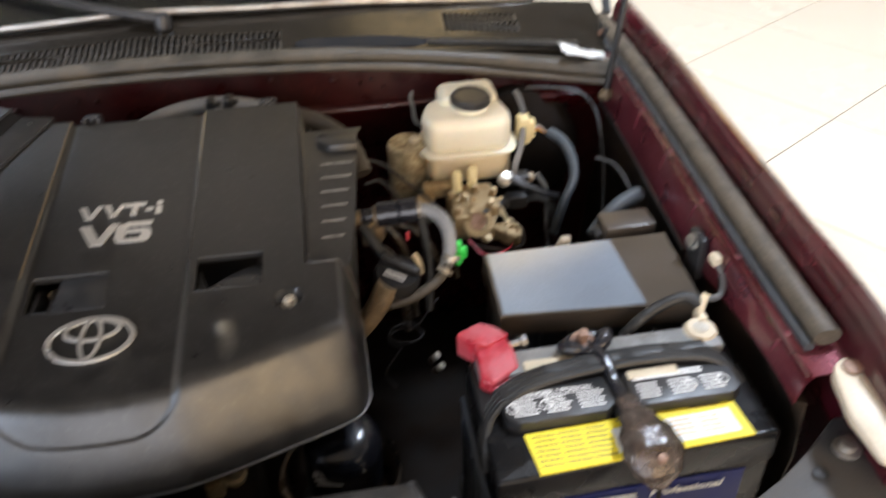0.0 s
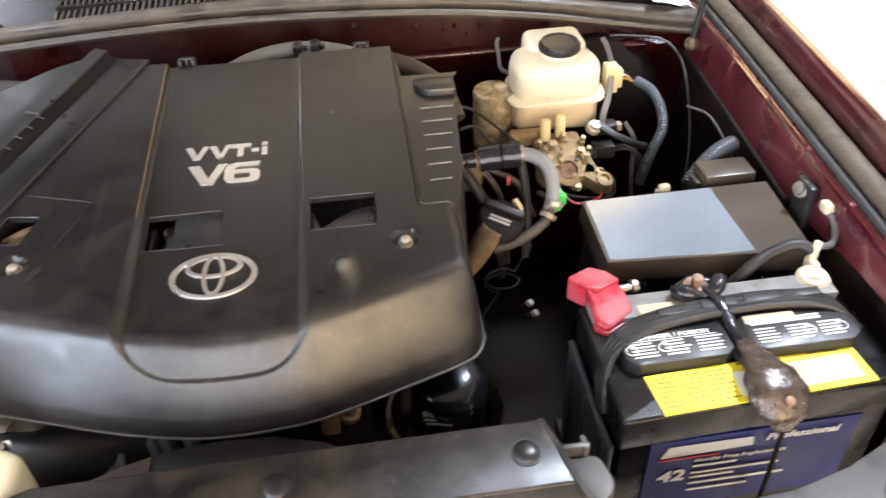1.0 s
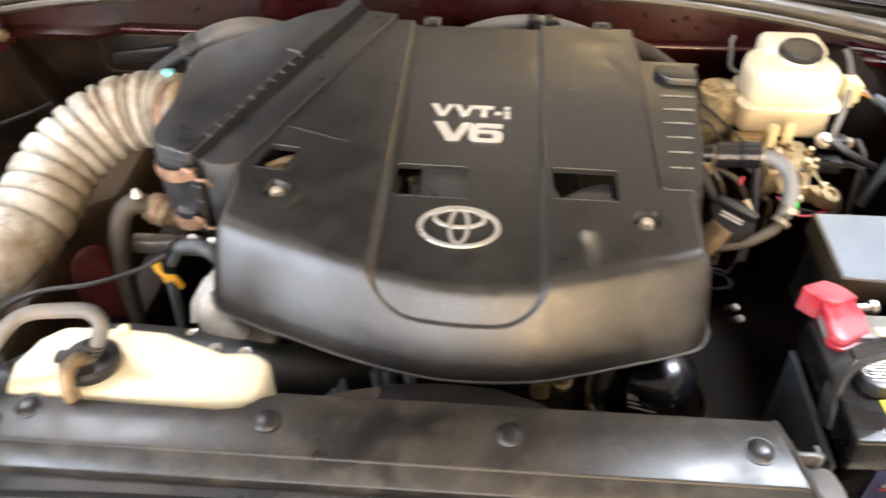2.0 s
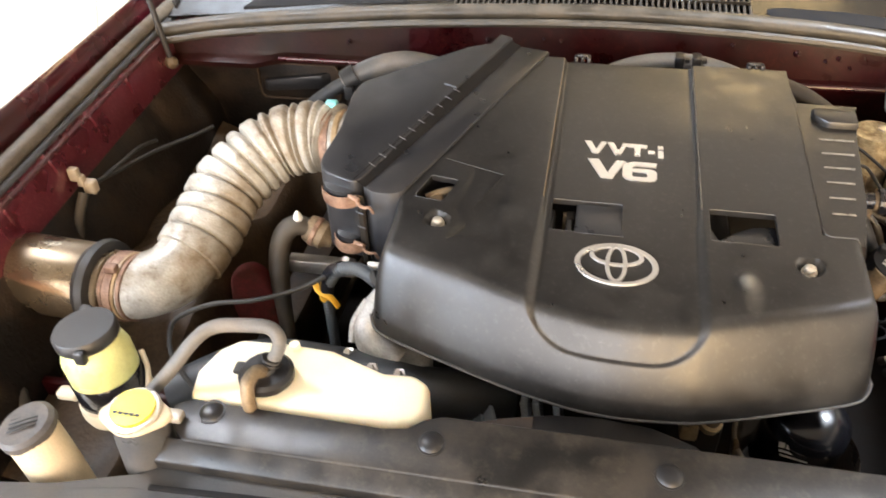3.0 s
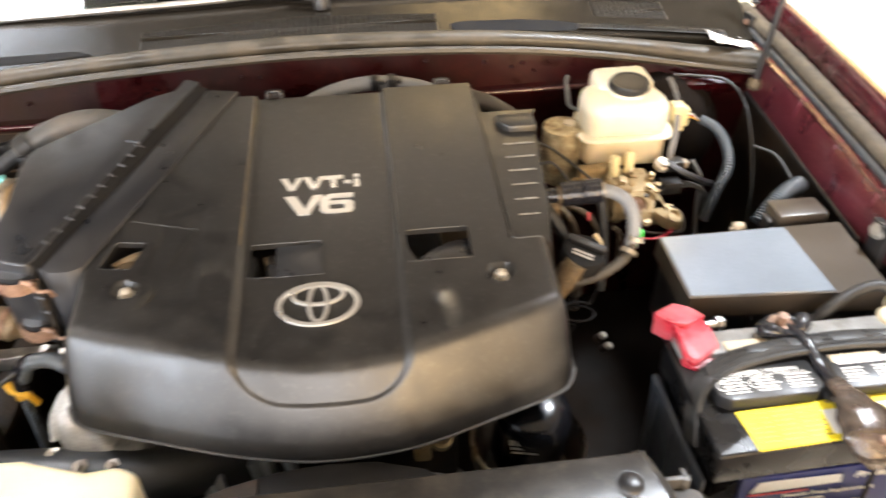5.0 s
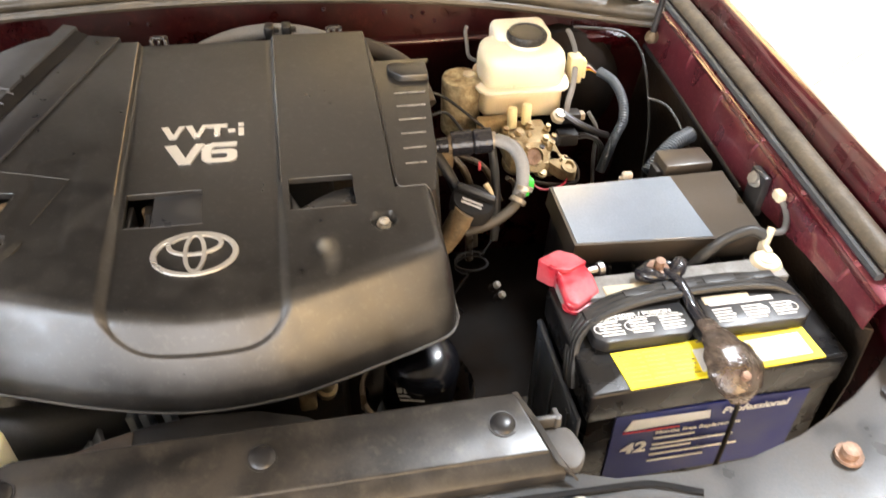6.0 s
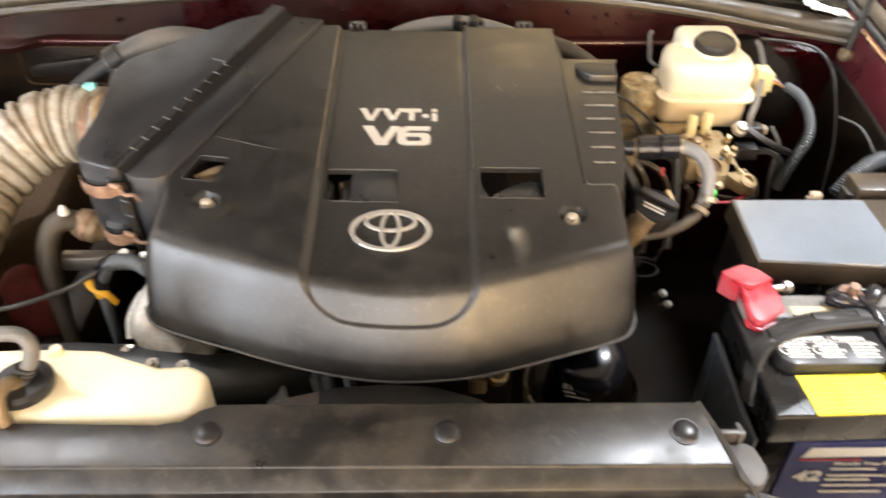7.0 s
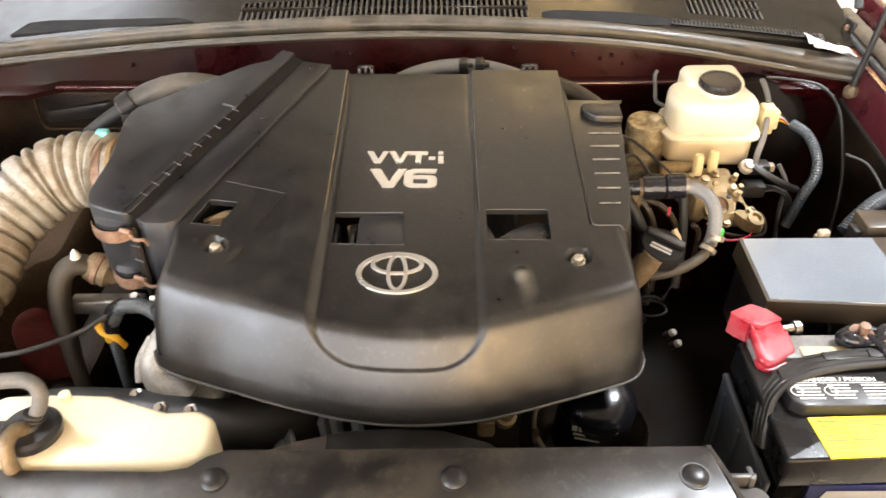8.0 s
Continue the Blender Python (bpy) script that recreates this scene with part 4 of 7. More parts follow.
def cover_drop(x, y):
    yf = lerp_table(FRONT, x)
    e = max(0.0, y - yf)
    face = 0.088 * (1 - e / 0.0415)
    front = 0.0095 * math.log1p(math.exp(min(50.0, face / 0.0095))) + 0.0085 * max(0.0, 1 - e / 0.006) ** 2.0
    front = max(0.0, front - 0.0004)
    el, er = max(0.0, x + 0.3455), max(0.0, 0.2225 - x)
    left = 0.092 * max(0.0, 1 - el / 0.030) ** 2.6
    right = 0.092 * max(0.0, 1 - er / 0.024) ** 2.6
    if y > 0.30:
        right = max(0.012 * smooth(0.1655, 0.1695, x), 0.06 * max(0, 1 - (0.2225 + (y - 0.3) * 0.09 - x) / 0.012) ** 2)
    d = (front ** 3 + left ** 3 + right ** 3) ** (1 / 3)
    d = min(d, 0.0955)
    # recessed middle panel with soft steps and rounded lower corners, running down over the front face
    v = (e - 0.0385) if e > 0.0385 else (e - 0.0385) * 2.5
    xl, xr, vb = -0.1505, 0.0325, -0.036
    cx = min(x - xl, xr - x)
    cy = v - vb
    r = 0.050
    if cx < r and cy < r:
        q = r - math.hypot(r - cx, r - cy)
    else:
        q = min(cx, cy)
    w = 0.0022 + 0.0052 * smooth(0.36, 0.22, y)
    d += STEP * smooth(-w, w, q)
    # groove that borders the panel
    d += 0.0005 * math.exp(-((q - 0.005) / 0.003) ** 2)
    # bolt seats and the moulded dome
    for bx, by in ((-0.273, 0.2655), (0.146, 0.2475)):
        d += 0.009 * smooth(0.0138, 0.0112, math.hypot(x - bx, y - by))
    d -= 0.0065 * smooth(0.016, 0.001, math.hypot((x - 0.077), (y - 0.214) * 0.8))
    # shallow moulded tray on the left bank
    d += 0.0012 * smooth(0.0, 0.004, min(x + 0.255, -0.195 - x, y - 0.24, 0.40 - y + (x + 0.2) * 0.2))
    return d


cover = thing("engine_cover", (-0.06, 0.4, 0.98), "matt black dusty plastic engine cover with silver letters", "engine cover")
xs = sorted({*[round(v, 4) for v in np.linspace(-0.3455, 0.2225, 150)], *[round(g + 0.0008 * k, 4) for g in (-0.1505, 0.0325) for k in range(-11, 12)], *[-0.3445, -0.3430, -0.3410, -0.3380, 0.2215, 0.2200, 0.2180, 0.2150, 0.1655, 0.1695], *[v for w in WINDOWS for v in w[:2]]})
ys = sorted({*[round(v, 4) for v in np.linspace(0.21, 0.648, 105)], *[v for w in WINDOWS for v in w[2:]]})
fr = [(i / 90) ** 1.25 for i in range(90)]


def sheared(x, y):
    wx = smooth(-0.335, -0.305, x) * smooth(-0.232, -0.262, x)
    wy = smooth(0.27, 0.298, y) * smooth(0.378, 0.346, y)
    return x + (y - 0.3215) * 0.33 * wx * wy, y + (x + 0.285) * -0.14 * wx * wy


bm = bmesh.new()
cols = []
for x in xs:
    yf = lerp_table(FRONT, x)
    col = []
    for y in [yf + (0.21 - yf) * k for k in fr] + ys:
        d = cover_drop(x, y)
        px, py = sheared(x, y)
        if y > 0.30 and x > 0.1695:
            px = 0.1695 + (px - 0.1695) * (1 + (y - 0.30) * 1.7)
        if y > 0.575 and x > 0.172:
            py = 0.575 + (y - 0.575) * 0.15
        col.append(bm.verts.new((px, py, top_z(px, py) - d)))
    cols.append(col)
rowy = [None] * len(fr) + ys
for i in range(len(xs) - 1):
    for j in range(len(rowy) - 1):
        if rowy[j] is not None:
            cx, cy = (xs[i] + xs[i + 1]) / 2, (rowy[j] + rowy[j + 1]) / 2
            if any(a < cx < b and c < cy < d for a, b, c, d in WINDOWS):
                continue
        bm.faces.new((cols[i][j], cols[i + 1][j], cols[i + 1][j + 1], cols[i][j + 1]))
edge = [e for e in bm.edges if len(e.link_faces) == 1]
res = bmesh.ops.extrude_edge_only(bm, edges=edge)
for v in [g for g in res["geom"] if isinstance(g, bmesh.types.BMVert)]:
    inside = any(a - 0.02 < v.co.x < b + 0.02 and c - 0.01 < v.co.y < d + 0.01 for a, b, c, d in WINDOWS)
    v.co.z -= 0.008 if inside else 0.004
for a, b, c, d in WINDOWS:
    ring = [sheared(x, y) for x, y in rounded([(a, c), (b, c), (b, d), (a, d)], 0.004, 3)]
    part("window_rim", tube([(x, y, top_z(x, y) - cover_drop(x, y) - 0.0004) for x, y in ring + ring[:1]], 0.0008, 6, 1), "cover", cover)
part("shell", bm, "cover", cover, smooth=50)
lipc = [(x + (0.001 if x > 0 else -0.001), lerp_table(FRONT, x) - 0.001, top_z(x, lerp_table(FRONT, x)) - 0.0955) for x in [r[0] for r in FRONT[::4]]]
part("lower_lip", tube(lipc, 0.0015, 8, 5), "support", cover, "thin pale lower edge")
part("side_lip", tube([(0.2225, y, top_z(0.2225, y) - 0.0955) for y in (0.183, 0.22, 0.26, 0.30)], 0.0012, 8, 4), "support", cover, "thin pale side edge")
# glints along the straight upper borders of the recessed panel: left tinted tan, right a glossy bead
for bx, material, r in ((-0.1525, "edge_tan", 0.0011), (0.0345, "bead", 0.0014)):
    bead = [(bx, by, top_z(bx, by) - cover_drop(bx, by) - 0.0005) for by in np.linspace(0.646, 0.325, 24)]
    part("panel_edge", tube(bead, r, 8, 1), material, cover, "thin panel edge strip, made to show a glint")
# what shows in the openings
a, b, c, d = WINDOWS[0]
part("window_plate", box(a + 0.030, b + 0.002, c - 0.002, d + 0.002, top_z(-0.09, 0.296) - 0.0125, top_z(-0.09, 0.296) - 0.0085, 0.001), "cover_in", cover)
part("window_well", bm_merge(box(a - 0.004, a + 0.032, c - 0.004, d + 0.004, 1.02, 1.03, 0), box(a + 0.018, a + 0.028, d - 0.02, d - 0.004, 1.03, 1.06, 0.002)), "dark", cover)
part("inner_post", box(a + 0.014, a + 0.021, d - 0.012, d - 0.004, 1.03, 1.058, 0.002), "tan", cover)
part("inner_rib", bm_merge(box(a - 0.002, a + 0.004, c - 0.002, d + 0.002, 1.03, 1.056, 0.002), box(a + 0.019, a + 0.026, c - 0.002, d - 0.014, 1.03, 1.058, 0.002)), "cover_in", cover)
a, b, c, d = WINDOWS[1]
part("window_well", box(a - 0.006, b + 0.006, c - 0.006, d + 0.006, 1.02, 1.028, 0), "dark", cover)
bm = prism([(a, d), (a + 0.012, c + 0.016), (a + 0.032, c + 0.034), (a + 0.052, d - 0.008), (b + 0.003, d - 0.002), (b + 0.003, c - 0.004), (a + 0.0, c - 0.004)], 1.028, 1.062, 0.003)
part("inner_duct", bm, "cover_in", cover)
a, b, c, d = WINDOWS[2]
part("window_well", bm_merge(box(a - 0.012, b + 0.012, c - 0.006, d + 0.006, 1.02, 1.028, 0), tube([(a, c, 1.04), (a + 0.02, c + 0.02, 1.05), (b, d, 1.045)], 0.008, 8, 4)), "dark", cover)
part("inner_bracket", bm_merge(box(a + 0.010, a + 0.028, c + 0.004, d - 0.010, 1.03, 1.071, 0.004), tube([(a + 0.004, c + 0.02, 1.066), (a + 0.03, c + 0.03, 1.072), (b + 0.01, d - 0.006, 1.068)], 0.005, 8, 4)), "tan", cover, "dusty brown bracket in the opening")
for bx, by in ((-0.273, 0.2655), (0.146, 0.2475)):
    z = top_z(bx, by) - 0.0085
    nut = part("cover_bolt", lathe([(0.0085, 0.0), (0.0085, 0.002), (0.0062, 0.0025), (0.0062, 0.0075), (0.0045, 0.009), (0.0, 0.0095)], (bx, by, z), (0, -0.11, 1), 14), "zinc", cover, "pale zinc cover bolt")
    part("bolt_washer", lathe([(0.0105, -0.001), (0.0105, 0.0006), (0, 0.0007)], (bx, by, z), (0, -0.11, 1), 18), "dark", nut)
# a black dot gives the hole's dark inside
part("small_hole", lathe([(0.0028, 0), (0.0028, 0.0006), (0, 0.0007)], (0.1035, 0.474, top_z(0.1035, 0.474)), (0, -0.11, 1), 10), "ink", cover)

# letters and the oval badge, laid on the sloping panel
tiltm = Matrix.Rotation(math.atan(-TILT_X), 4, "Y") @ Matrix.Rotation(math.atan(SLOPE), 4, "X")
tz = STEP


def on_panel(x, y, lift=0.0):
    return Matrix.Translation((x, y, top_z(x, y) - tz + lift)) @ tiltm


GLYPH = {
    "V": [(0, 1), (0.29, 1), (0.54, 0.28), (0.76, 1), (1, 1), (0.67, 0), (0.37, 0)],
    "6": [(1, 1), (0.30, 1), (0.10, 0.92), (0, 0.72), (0, 0.20), (0.09, 0.05), (0.24, 0), (0.80, 0), (0.95, 0.06), (1, 0.20), (1, 0.45), (0.94, 0.58), (0.80, 0.63), (0.282, 0.63), (0.282, 0.47), (0.67, 0.47), (0.72, 0.43), (0.72, 0.21), (0.67, 0.17), (0.33, 0.17), (0.28, 0.21), (0.28, 0.70), (0.38, 0.80), (0.97, 0.80)],
    "T": [(0, 1), (1, 1), (0.98, 0.76), (0.66, 0.76), (0.63, 0), (0.35, 0), (0.37, 0.76), (0.02, 0.76)],
    "-": [(0, 0.32), (1, 0.32), (1, 0.52), (0, 0.52)],
    "i": [(0, 0), (1, 0), (1, 0.58), (0, 0.58)],
    ".": [(0, 0.77), (1, 0.77), (1, 1), (0, 1)],
}
for ch, gx, gy, gw, gh in (("V", -0.1035, 0.3775, 0.048, 0.0365), ("6", -0.0590, 0.3775, 0.0425, 0.0365), ("V", -0.1095, 0.4275, 0.0285, 0.0240), ("V", -0.0800, 0.4275, 0.0270, 0.0240), ("T", -0.0540, 0.4275, 0.0255, 0.0240), ("-", -0.0275, 0.4275, 0.0085, 0.0240), ("i", -0.0150, 0.4275, 0.0068, 0.0240), (".", -0.0150, 0.4275, 0.0068, 0.0240)):
    g = prism([(u * gw, v * gh) for u, v in GLYPH[ch]], 0.0, 0.0020, 0.0)
    g.transform(on_panel(gx, gy))
    part("letter", g, "silver", cover, "raised silver letter")


def oval(cx, cy, a, b, w, w2=None):
    w2 = w if w2 is None else w2
    rows = []
    for k in range(64):
        t = 2 * math.pi * k / 64
        c, s = math.cos(t), math.sin(t)
        rows.append([(cx + a * c, cy + b * s, 0), (cx + (a - w * 0.1) * c, cy + (b - w2 * 0.1) * s, 0.0026), (cx + (a - w * 0.9) * c, cy + (b - w2 * 0.9) * s, 0.0026), (cx + (a - w) * c, cy + (b - w2) * s, 0)])
    rows.append(rows[0])
    b_ = loft(rows)
    bmesh.ops.remove_doubles(b_, verts=b_.verts, dist=1e-6)
    b_.transform(on_panel(-0.0610, 0.2260, 0.0004))
    return b_


part("badge", bm_merge(oval(0, 0, 0.0465, 0.0325, 0.0068, 0.0048), oval(0, 0.0135, 0.0305, 0.0165, 0.0055, 0.0042), oval(0, 0.001, 0.0125, 0.0295, 0.0052, 0.0045)), "silver", cover, "silver oval badge")
# dusty moulded ridges and a worn patch on the left bank
ridge = [(-0.284, 0.381), (-0.205, 0.357), (-0.235, 0.286)]
part("moulded_ridge", tube([(x, y, top_z(x, y) + 0.0003) for x, y in (ridge[0], (-0.245, 0.369), ridge[1], (-0.220, 0.3215), ridge[2])], 0.0005, 6, 1), "ridge_dust", cover, "dusty moulded ridge")
patch = prism([(-0.2485 + 0.017 * math.cos(t) * 0.5 - 0.005 * math.sin(t) * 0.866, 0.249 + 0.017 * math.cos(t) * 0.866 + 0.005 * math.sin(t) * 0.5) for t in np.linspace(0, 2 * math.pi, 21)[:-1]], lambda x, y: top_z(x, y) - 0.002, lambda x, y: top_z(x, y) + 0.0004, 0.0)
part("worn_patch", patch, "ridge_dust", cover, "pale worn oval patch")
# right-hand ribbed side panel
for k in range(6):
    y = 0.503 - k * 0.0297
    x0, x1 = 0.193 - k * 0.0012, 0.236 - k * 0.0045
    part("side_rib", box(x0, x1, -0.0006, 0.0006, -0.002, 0.0022, 0.0003, 1, Matrix.Translation((0, y, top_z(0.2, y) - 0.012))), "rib_edge", cover)
part("panel_edge", tube([(0.1685, 0.575, top_z(0.17, 0.575) - 0.006), (0.1685, 0.44, top_z(0.17, 0.44) - 0.006), (0.1690, 0.305, top_z(0.17, 0.305) - 0.006)], 0.0022, 6, 4), "black", cover)
part("panel_foot", tube([(0.1692, 0.318, top_z(0.169, 0.318) - 0.004), (0.1698, 0.306, top_z(0.17, 0.306) - 0.0015)] + [(x, 0.2992, top_z(x, 0.2992) - cover_drop(x, 0.2985) + 0.0002) for x in (0.174, 0.184, 0.194, 0.204, 0.213, 0.219)], 0.0012, 6, 4), "support", cover, "pale panel edge")
part("panel_cap", prism([(0.190, 0.546), (0.190, 0.564), (0.246, 0.564), (0.246, 0.531), (0.206, 0.531)], lambda x, y: top_z(x, y) - 0.03, lambda x, y: top_z(x, y) - 0.002, 0.004, 2), "cover", cover)
for x in (-0.135, 0.115):
    part("rear_clip", bm_merge(box(x - 0.003, x + 0.002, 0.648, 0.662, 1.100, 1.117, 0.001), box(x + 0.016, x + 0.021, 0.648, 0.662, 1.100, 1.117, 0.001), box(x, x + 0.018, 0.655, 0.662, 1.113, 1.118, 0.001), box(x + 0.007, x + 0.011, 0.650, 0.660, 1.104, 1.116, 0.001)), "black", cover)
# ---- air cleaner ----
air = thing("air_cleaner", (-0.36, 0.48, 0.93), "black plastic air cleaner housing with rusty spring clips", "air cleaner")


def ztop(dz):
    return lambda x, y: top_z(x, y) + dz


LID = [(-0.240, 0.672), (-0.300, 0.645), (-0.438, 0.530), (-0.444, 0.500), (-0.438, 0.415), (-0.444, 0.345), (-0.436, 0.322), (-0.384, 0.304)]
part("lid", prism(rounded(LID, 0.012), 0.970, ztop(0.010), 0.007, 3), "airbox", air)
BODY = [(-0.234, 0.668), (-0.176, 0.657), (-0.250, 0.484), (-0.308, 0.345), (-0.326, 0.302), (-0.340, 0.296), (-0.364, 0.297), (-0.378, 0.308)]
part("body", prism(rounded(BODY, 0.005), 0.955, ztop(0.004), 0.003, 2), "airbox", air)
# raised flange on the lid's side of the seam, the dark seam and its cross ribs
sa, sb_ = Vector((-0.232, 0.668, 0)), Vector((-0.384, 0.308, 0))
dirv = (sb_ - sa).normalized()
nrm = Vector((-dirv.y, dirv.x, 0))


def seam(k, off, dz):
    p = sa + (sb_ - sa) * k + nrm * off
    return (p.x, p.y, top_z(p.x, p.y) + dz)


if seam(0.5, 0.01, 0)[0] > seam(0.5, 0, 0)[0]:
    nrm = -nrm
part("seam_flange", loft([[seam(k, 0.030, 0.006), seam(k, 0.026, 0.013), seam(k, 0.006, 0.013), seam(k, 0.004, 0.004)] for k in np.linspace(-0.01, 0.395, 9)] + [[seam(0.400, o, 0.004) for o in (0.030, 0.026, 0.006, 0.004)]]), "airbox", air)
part("seam_flange", loft([[seam(k, 0.022, 0.004), seam(k, 0.018, 0.0105), seam(k, 0.007, 0.0105), seam(k, 0.005, 0.002)] for k in np.linspace(0.385, 1.0, 11)]), "airbox", air)
part("seam_channel", loft([[seam(k, 0.006, 0.0105), seam(k, 0.004, 0.0092), seam(k, -0.010, 0.0062), seam(k, -0.012, 0.0050)] for k in np.linspace(0.0, 1.0, 16)]), "matt_black", air)
# thin pale strips give the cross ribs their bright edge lines
for i in range(10):
    k = 0.405 + i * 0.056
    part("seam_rib", tube([seam(k, 0.009, 0.0113), seam(k, -0.002, 0.0092)], 0.0007, 6, 1), "support", air)
# front face: two spring clips over rubber-black bosses
FACE_A, FACE_B = Vector((-0.436, 0.322, 0)), Vector((-0.372, 0.300, 0))
fdir = (FACE_B - FACE_A).normalized()
fout = Vector((fdir.y, -fdir.x, 0))


def face(u, out, z):
    p = FACE_A + (FACE_B - FACE_A) * u + fout * out
    return (p.x, p.y, z)


part("front_seam", loft([[face(0.80, 0.003, z), face(0.84, 0.0055, z), face(0.94, 0.0055, z), face(0.98, 0.003, z)] for z in (0.968, 1.02, 1.075)]), "dark", air)
for z in (1.000, 1.028, 1.050):
    part("seam_rib", tube([face(0.80, 0.006, z), face(0.98, 0.006, z - 0.001)], 0.0013, 6, 1), "black", air)
for cz, u0 in ((1.062, 0.05), (0.990, 0.20)):
    boss = []
    for k in range(9):
        u = u0 + (0.72 - u0) * k / 8
        bulge = 0.010 * math.sin(math.pi * k / 8) ** 0.5
        boss.append([face(u, -0.002, cz + 0.016), face(u, bulge, cz + 0.013), face(u, bulge + 0.001, cz - 0.006), face(u, -0.002, cz - 0.010)])
    part("clip_boss", loft(boss), "airbox", air)
    band = []
    for k in range(13):
        u = u0 - 0.04 + (0.98 - u0) * k / 12
        bulge = 0.004 + 0.011 * math.sin(math.pi * min(1, k / 10)) ** 0.6
        zz = cz + 0.002 - 0.004 * math.sin(math.pi * k / 12) + 0.003 * (k / 12)
        band.append([face(u, bulge, zz + 0.0085), face(u, bulge + 0.001, zz), face(u, bulge, zz - 0.0085)])
    clip = part("spring_clip", thickened(loft(band), 0.0014), "rust", air, "rusty brown spring clip")
    part("clip_hook", tube([face(0.88, 0.009, cz + 0.010), face(0.98, 0.012, cz + 0.004), face(1.10, 0.012, cz + 0.004), face(1.18, 0.010, cz + 0.004), face(1.20, 0.006, cz - 0.006)], 0.0022, 8, 5), "rust", clip)
    part("clip_pin", tube([face(0.72, 0.010, cz + 0.012), face(0.95, 0.011, cz + 0.012)], 0.003, 8, 1), "rust", clip)

# ---- intake hose and snorkel ----
hose = thing("air_intake_hose", (-0.62, 0.35, 0.9), "dusty grey corrugated rubber air intake hose with rusty clamps", "air hose")
DUCT = [(-0.445, 0.470, 1.045), (-0.495, 0.480, 1.048), (-0.560, 0.462, 1.037), (-0.612, 0.402, 1.004), (-0.628, 0.330, 0.968), (-0.646, 0.269, 0.945), (-0.682, 0.240, 0.937), (-0.728, 0.234, 0.935)]


FOLDS = list(itertools.accumulate([0.033, 0.012, 0.012, 0.020, 0.011, 0.024, 0.013, 0.025, 0.021, 0.024, 0.026, 0.028, 0.026, 0.030]))


def duct_wave(s):
    if s < 0.028 or s > 0.335:
        return 0.88
    # narrow sharp grooves between rounded folds, slack and shallow towards the lower end
    d = min(abs(s - f) for f in FOLDS)
    depth = 0.14 - 0.03 * smooth(0.21, 0.29, s)
    return 1.02 - depth * math.exp(-(d / 0.0031) ** 2) + 0.02 * min(1.0, d / 0.008) - 0.06 * smooth(0.28, 0.335, s)


part("corrugated_hose", tube(DUCT, 0.0515, 28, 64, wave=duct_wave), "duct", hose, smooth=60)
for k, (p, ax, r) in enumerate((((-0.474, 0.477, 1.046), (-1, 0.0, -0.02), 0.0470), ((-0.706, 0.236, 0.935), (-1, 0.1, 0.0), 0.0470))):
    cl = part("hose_clamp", lathe([(r, -0.006), (r + 0.002, -0.006), (r + 0.002, 0.006), (r, 0.006)], p, ax, 32), "rust", hose, "rusty hose clamp band")
    q = Vector(p) + Vector((0.0, 0.012, 0.052) if k == 0 else (0, -0.02, 0.048))
    part("clamp_screw", box(-0.008, 0.008, -0.006, 0.006, -0.005, 0.005, 0.0015, 2, Matrix.Translation(q)), "cyan" if k == 0 else "rust", cl)
for k, (x, m_) in enumerate(((-0.690, "rust"), (-0.698, "cuff"), (-0.716, "rust"))):
    part("cuff_band", lathe([(0.0455, -0.003), (0.0480, -0.0025), (0.0480, 0.0025), (0.0455, 0.003)], (x, 0.2365, 0.9355), (-1, 0.1, 0.0), 32), m_, hose, "rust-stained cuff band")
snork = thing("intake_snorkel", (-0.82, 0.23, 0.88), "dull metallic brown intake pipe at the inner wing", "intake pipe")
part("pipe", lathe([(0.048, 0.0), (0.050, 0.002), (0.050, 0.02), (0.056, 0.03), (0.056, 0.15), (0.052, 0.165), (0, 0.166)], (-0.722, 0.234, 0.935), (-1, 0.06, 0.0), 32), "snorkel", snork)
part("collar", lathe([(0.052, 0), (0.062, 0.002), (0.064, 0.012), (0.058, 0.022), (0.050, 0.022)], (-0.730, 0.234, 0.935), (-1, 0.05, 0), 32), "rubber", snork)
part("breather_pipe", tube([(-0.600, 0.575, 0.990), (-0.565, 0.592, 1.022), (-0.543, 0.602, 1.040), (-0.512, 0.612, 1.060), (-0.484, 0.621, 1.074)], 0.0115, 14, 8), "black_hose", hose, "dark grey breather pipe behind the housing")
part("breather_boot", tube([(-0.498, 0.617, 1.068), (-0.480, 0.624, 1.077), (-0.445, 0.638, 1.090), (-0.400, 0.648, 1.096), (-0.350, 0.656, 1.084), (-0.310, 0.660, 1.060)], 0.0165, 16, 10, wave=lambda s: 1.0 + 0.06 * math.exp(-((s - 0.075) / 0.003) ** 2)), "grey_hose", hose, "dusty grey breather boot")
part("breather_clamp", bm_merge(lathe([(0.0150, -0.011), (0.0205, -0.011), (0.0205, 0.011), (0.0150, 0.011)], (-0.486, 0.621, 1.074), (0.75, 0.30, 0.42), 20), box(-0.492, -0.478, 0.594, 0.604, 1.050, 1.072, 0.002)), "rubber", hose)
for d in (0.0, 0.014):
    part("hose_cuff", lathe([(0.0462, -0.005), (0.0485, -0.003), (0.0485, 0.003), (0.0462, 0.005)], (-0.457 + d, 0.474, 1.0455), (-1, 0.0, -0.02), 32), "cuff", hose, "amber stained hose cuff")

# ---- brake reservoir and actuator ----
res = thing("brake_fluid_reservoir", (0.43, 0.69, 0.93), "milky white brake fluid reservoir with a black screw cap", "fluid reservoir")
RB = rounded([(0.362, 0.652), (0.492, 0.648), (0.502, 0.690), (0.488, 0.748), (0.372, 0.752), (0.354, 0.700)], 0.02, 5)
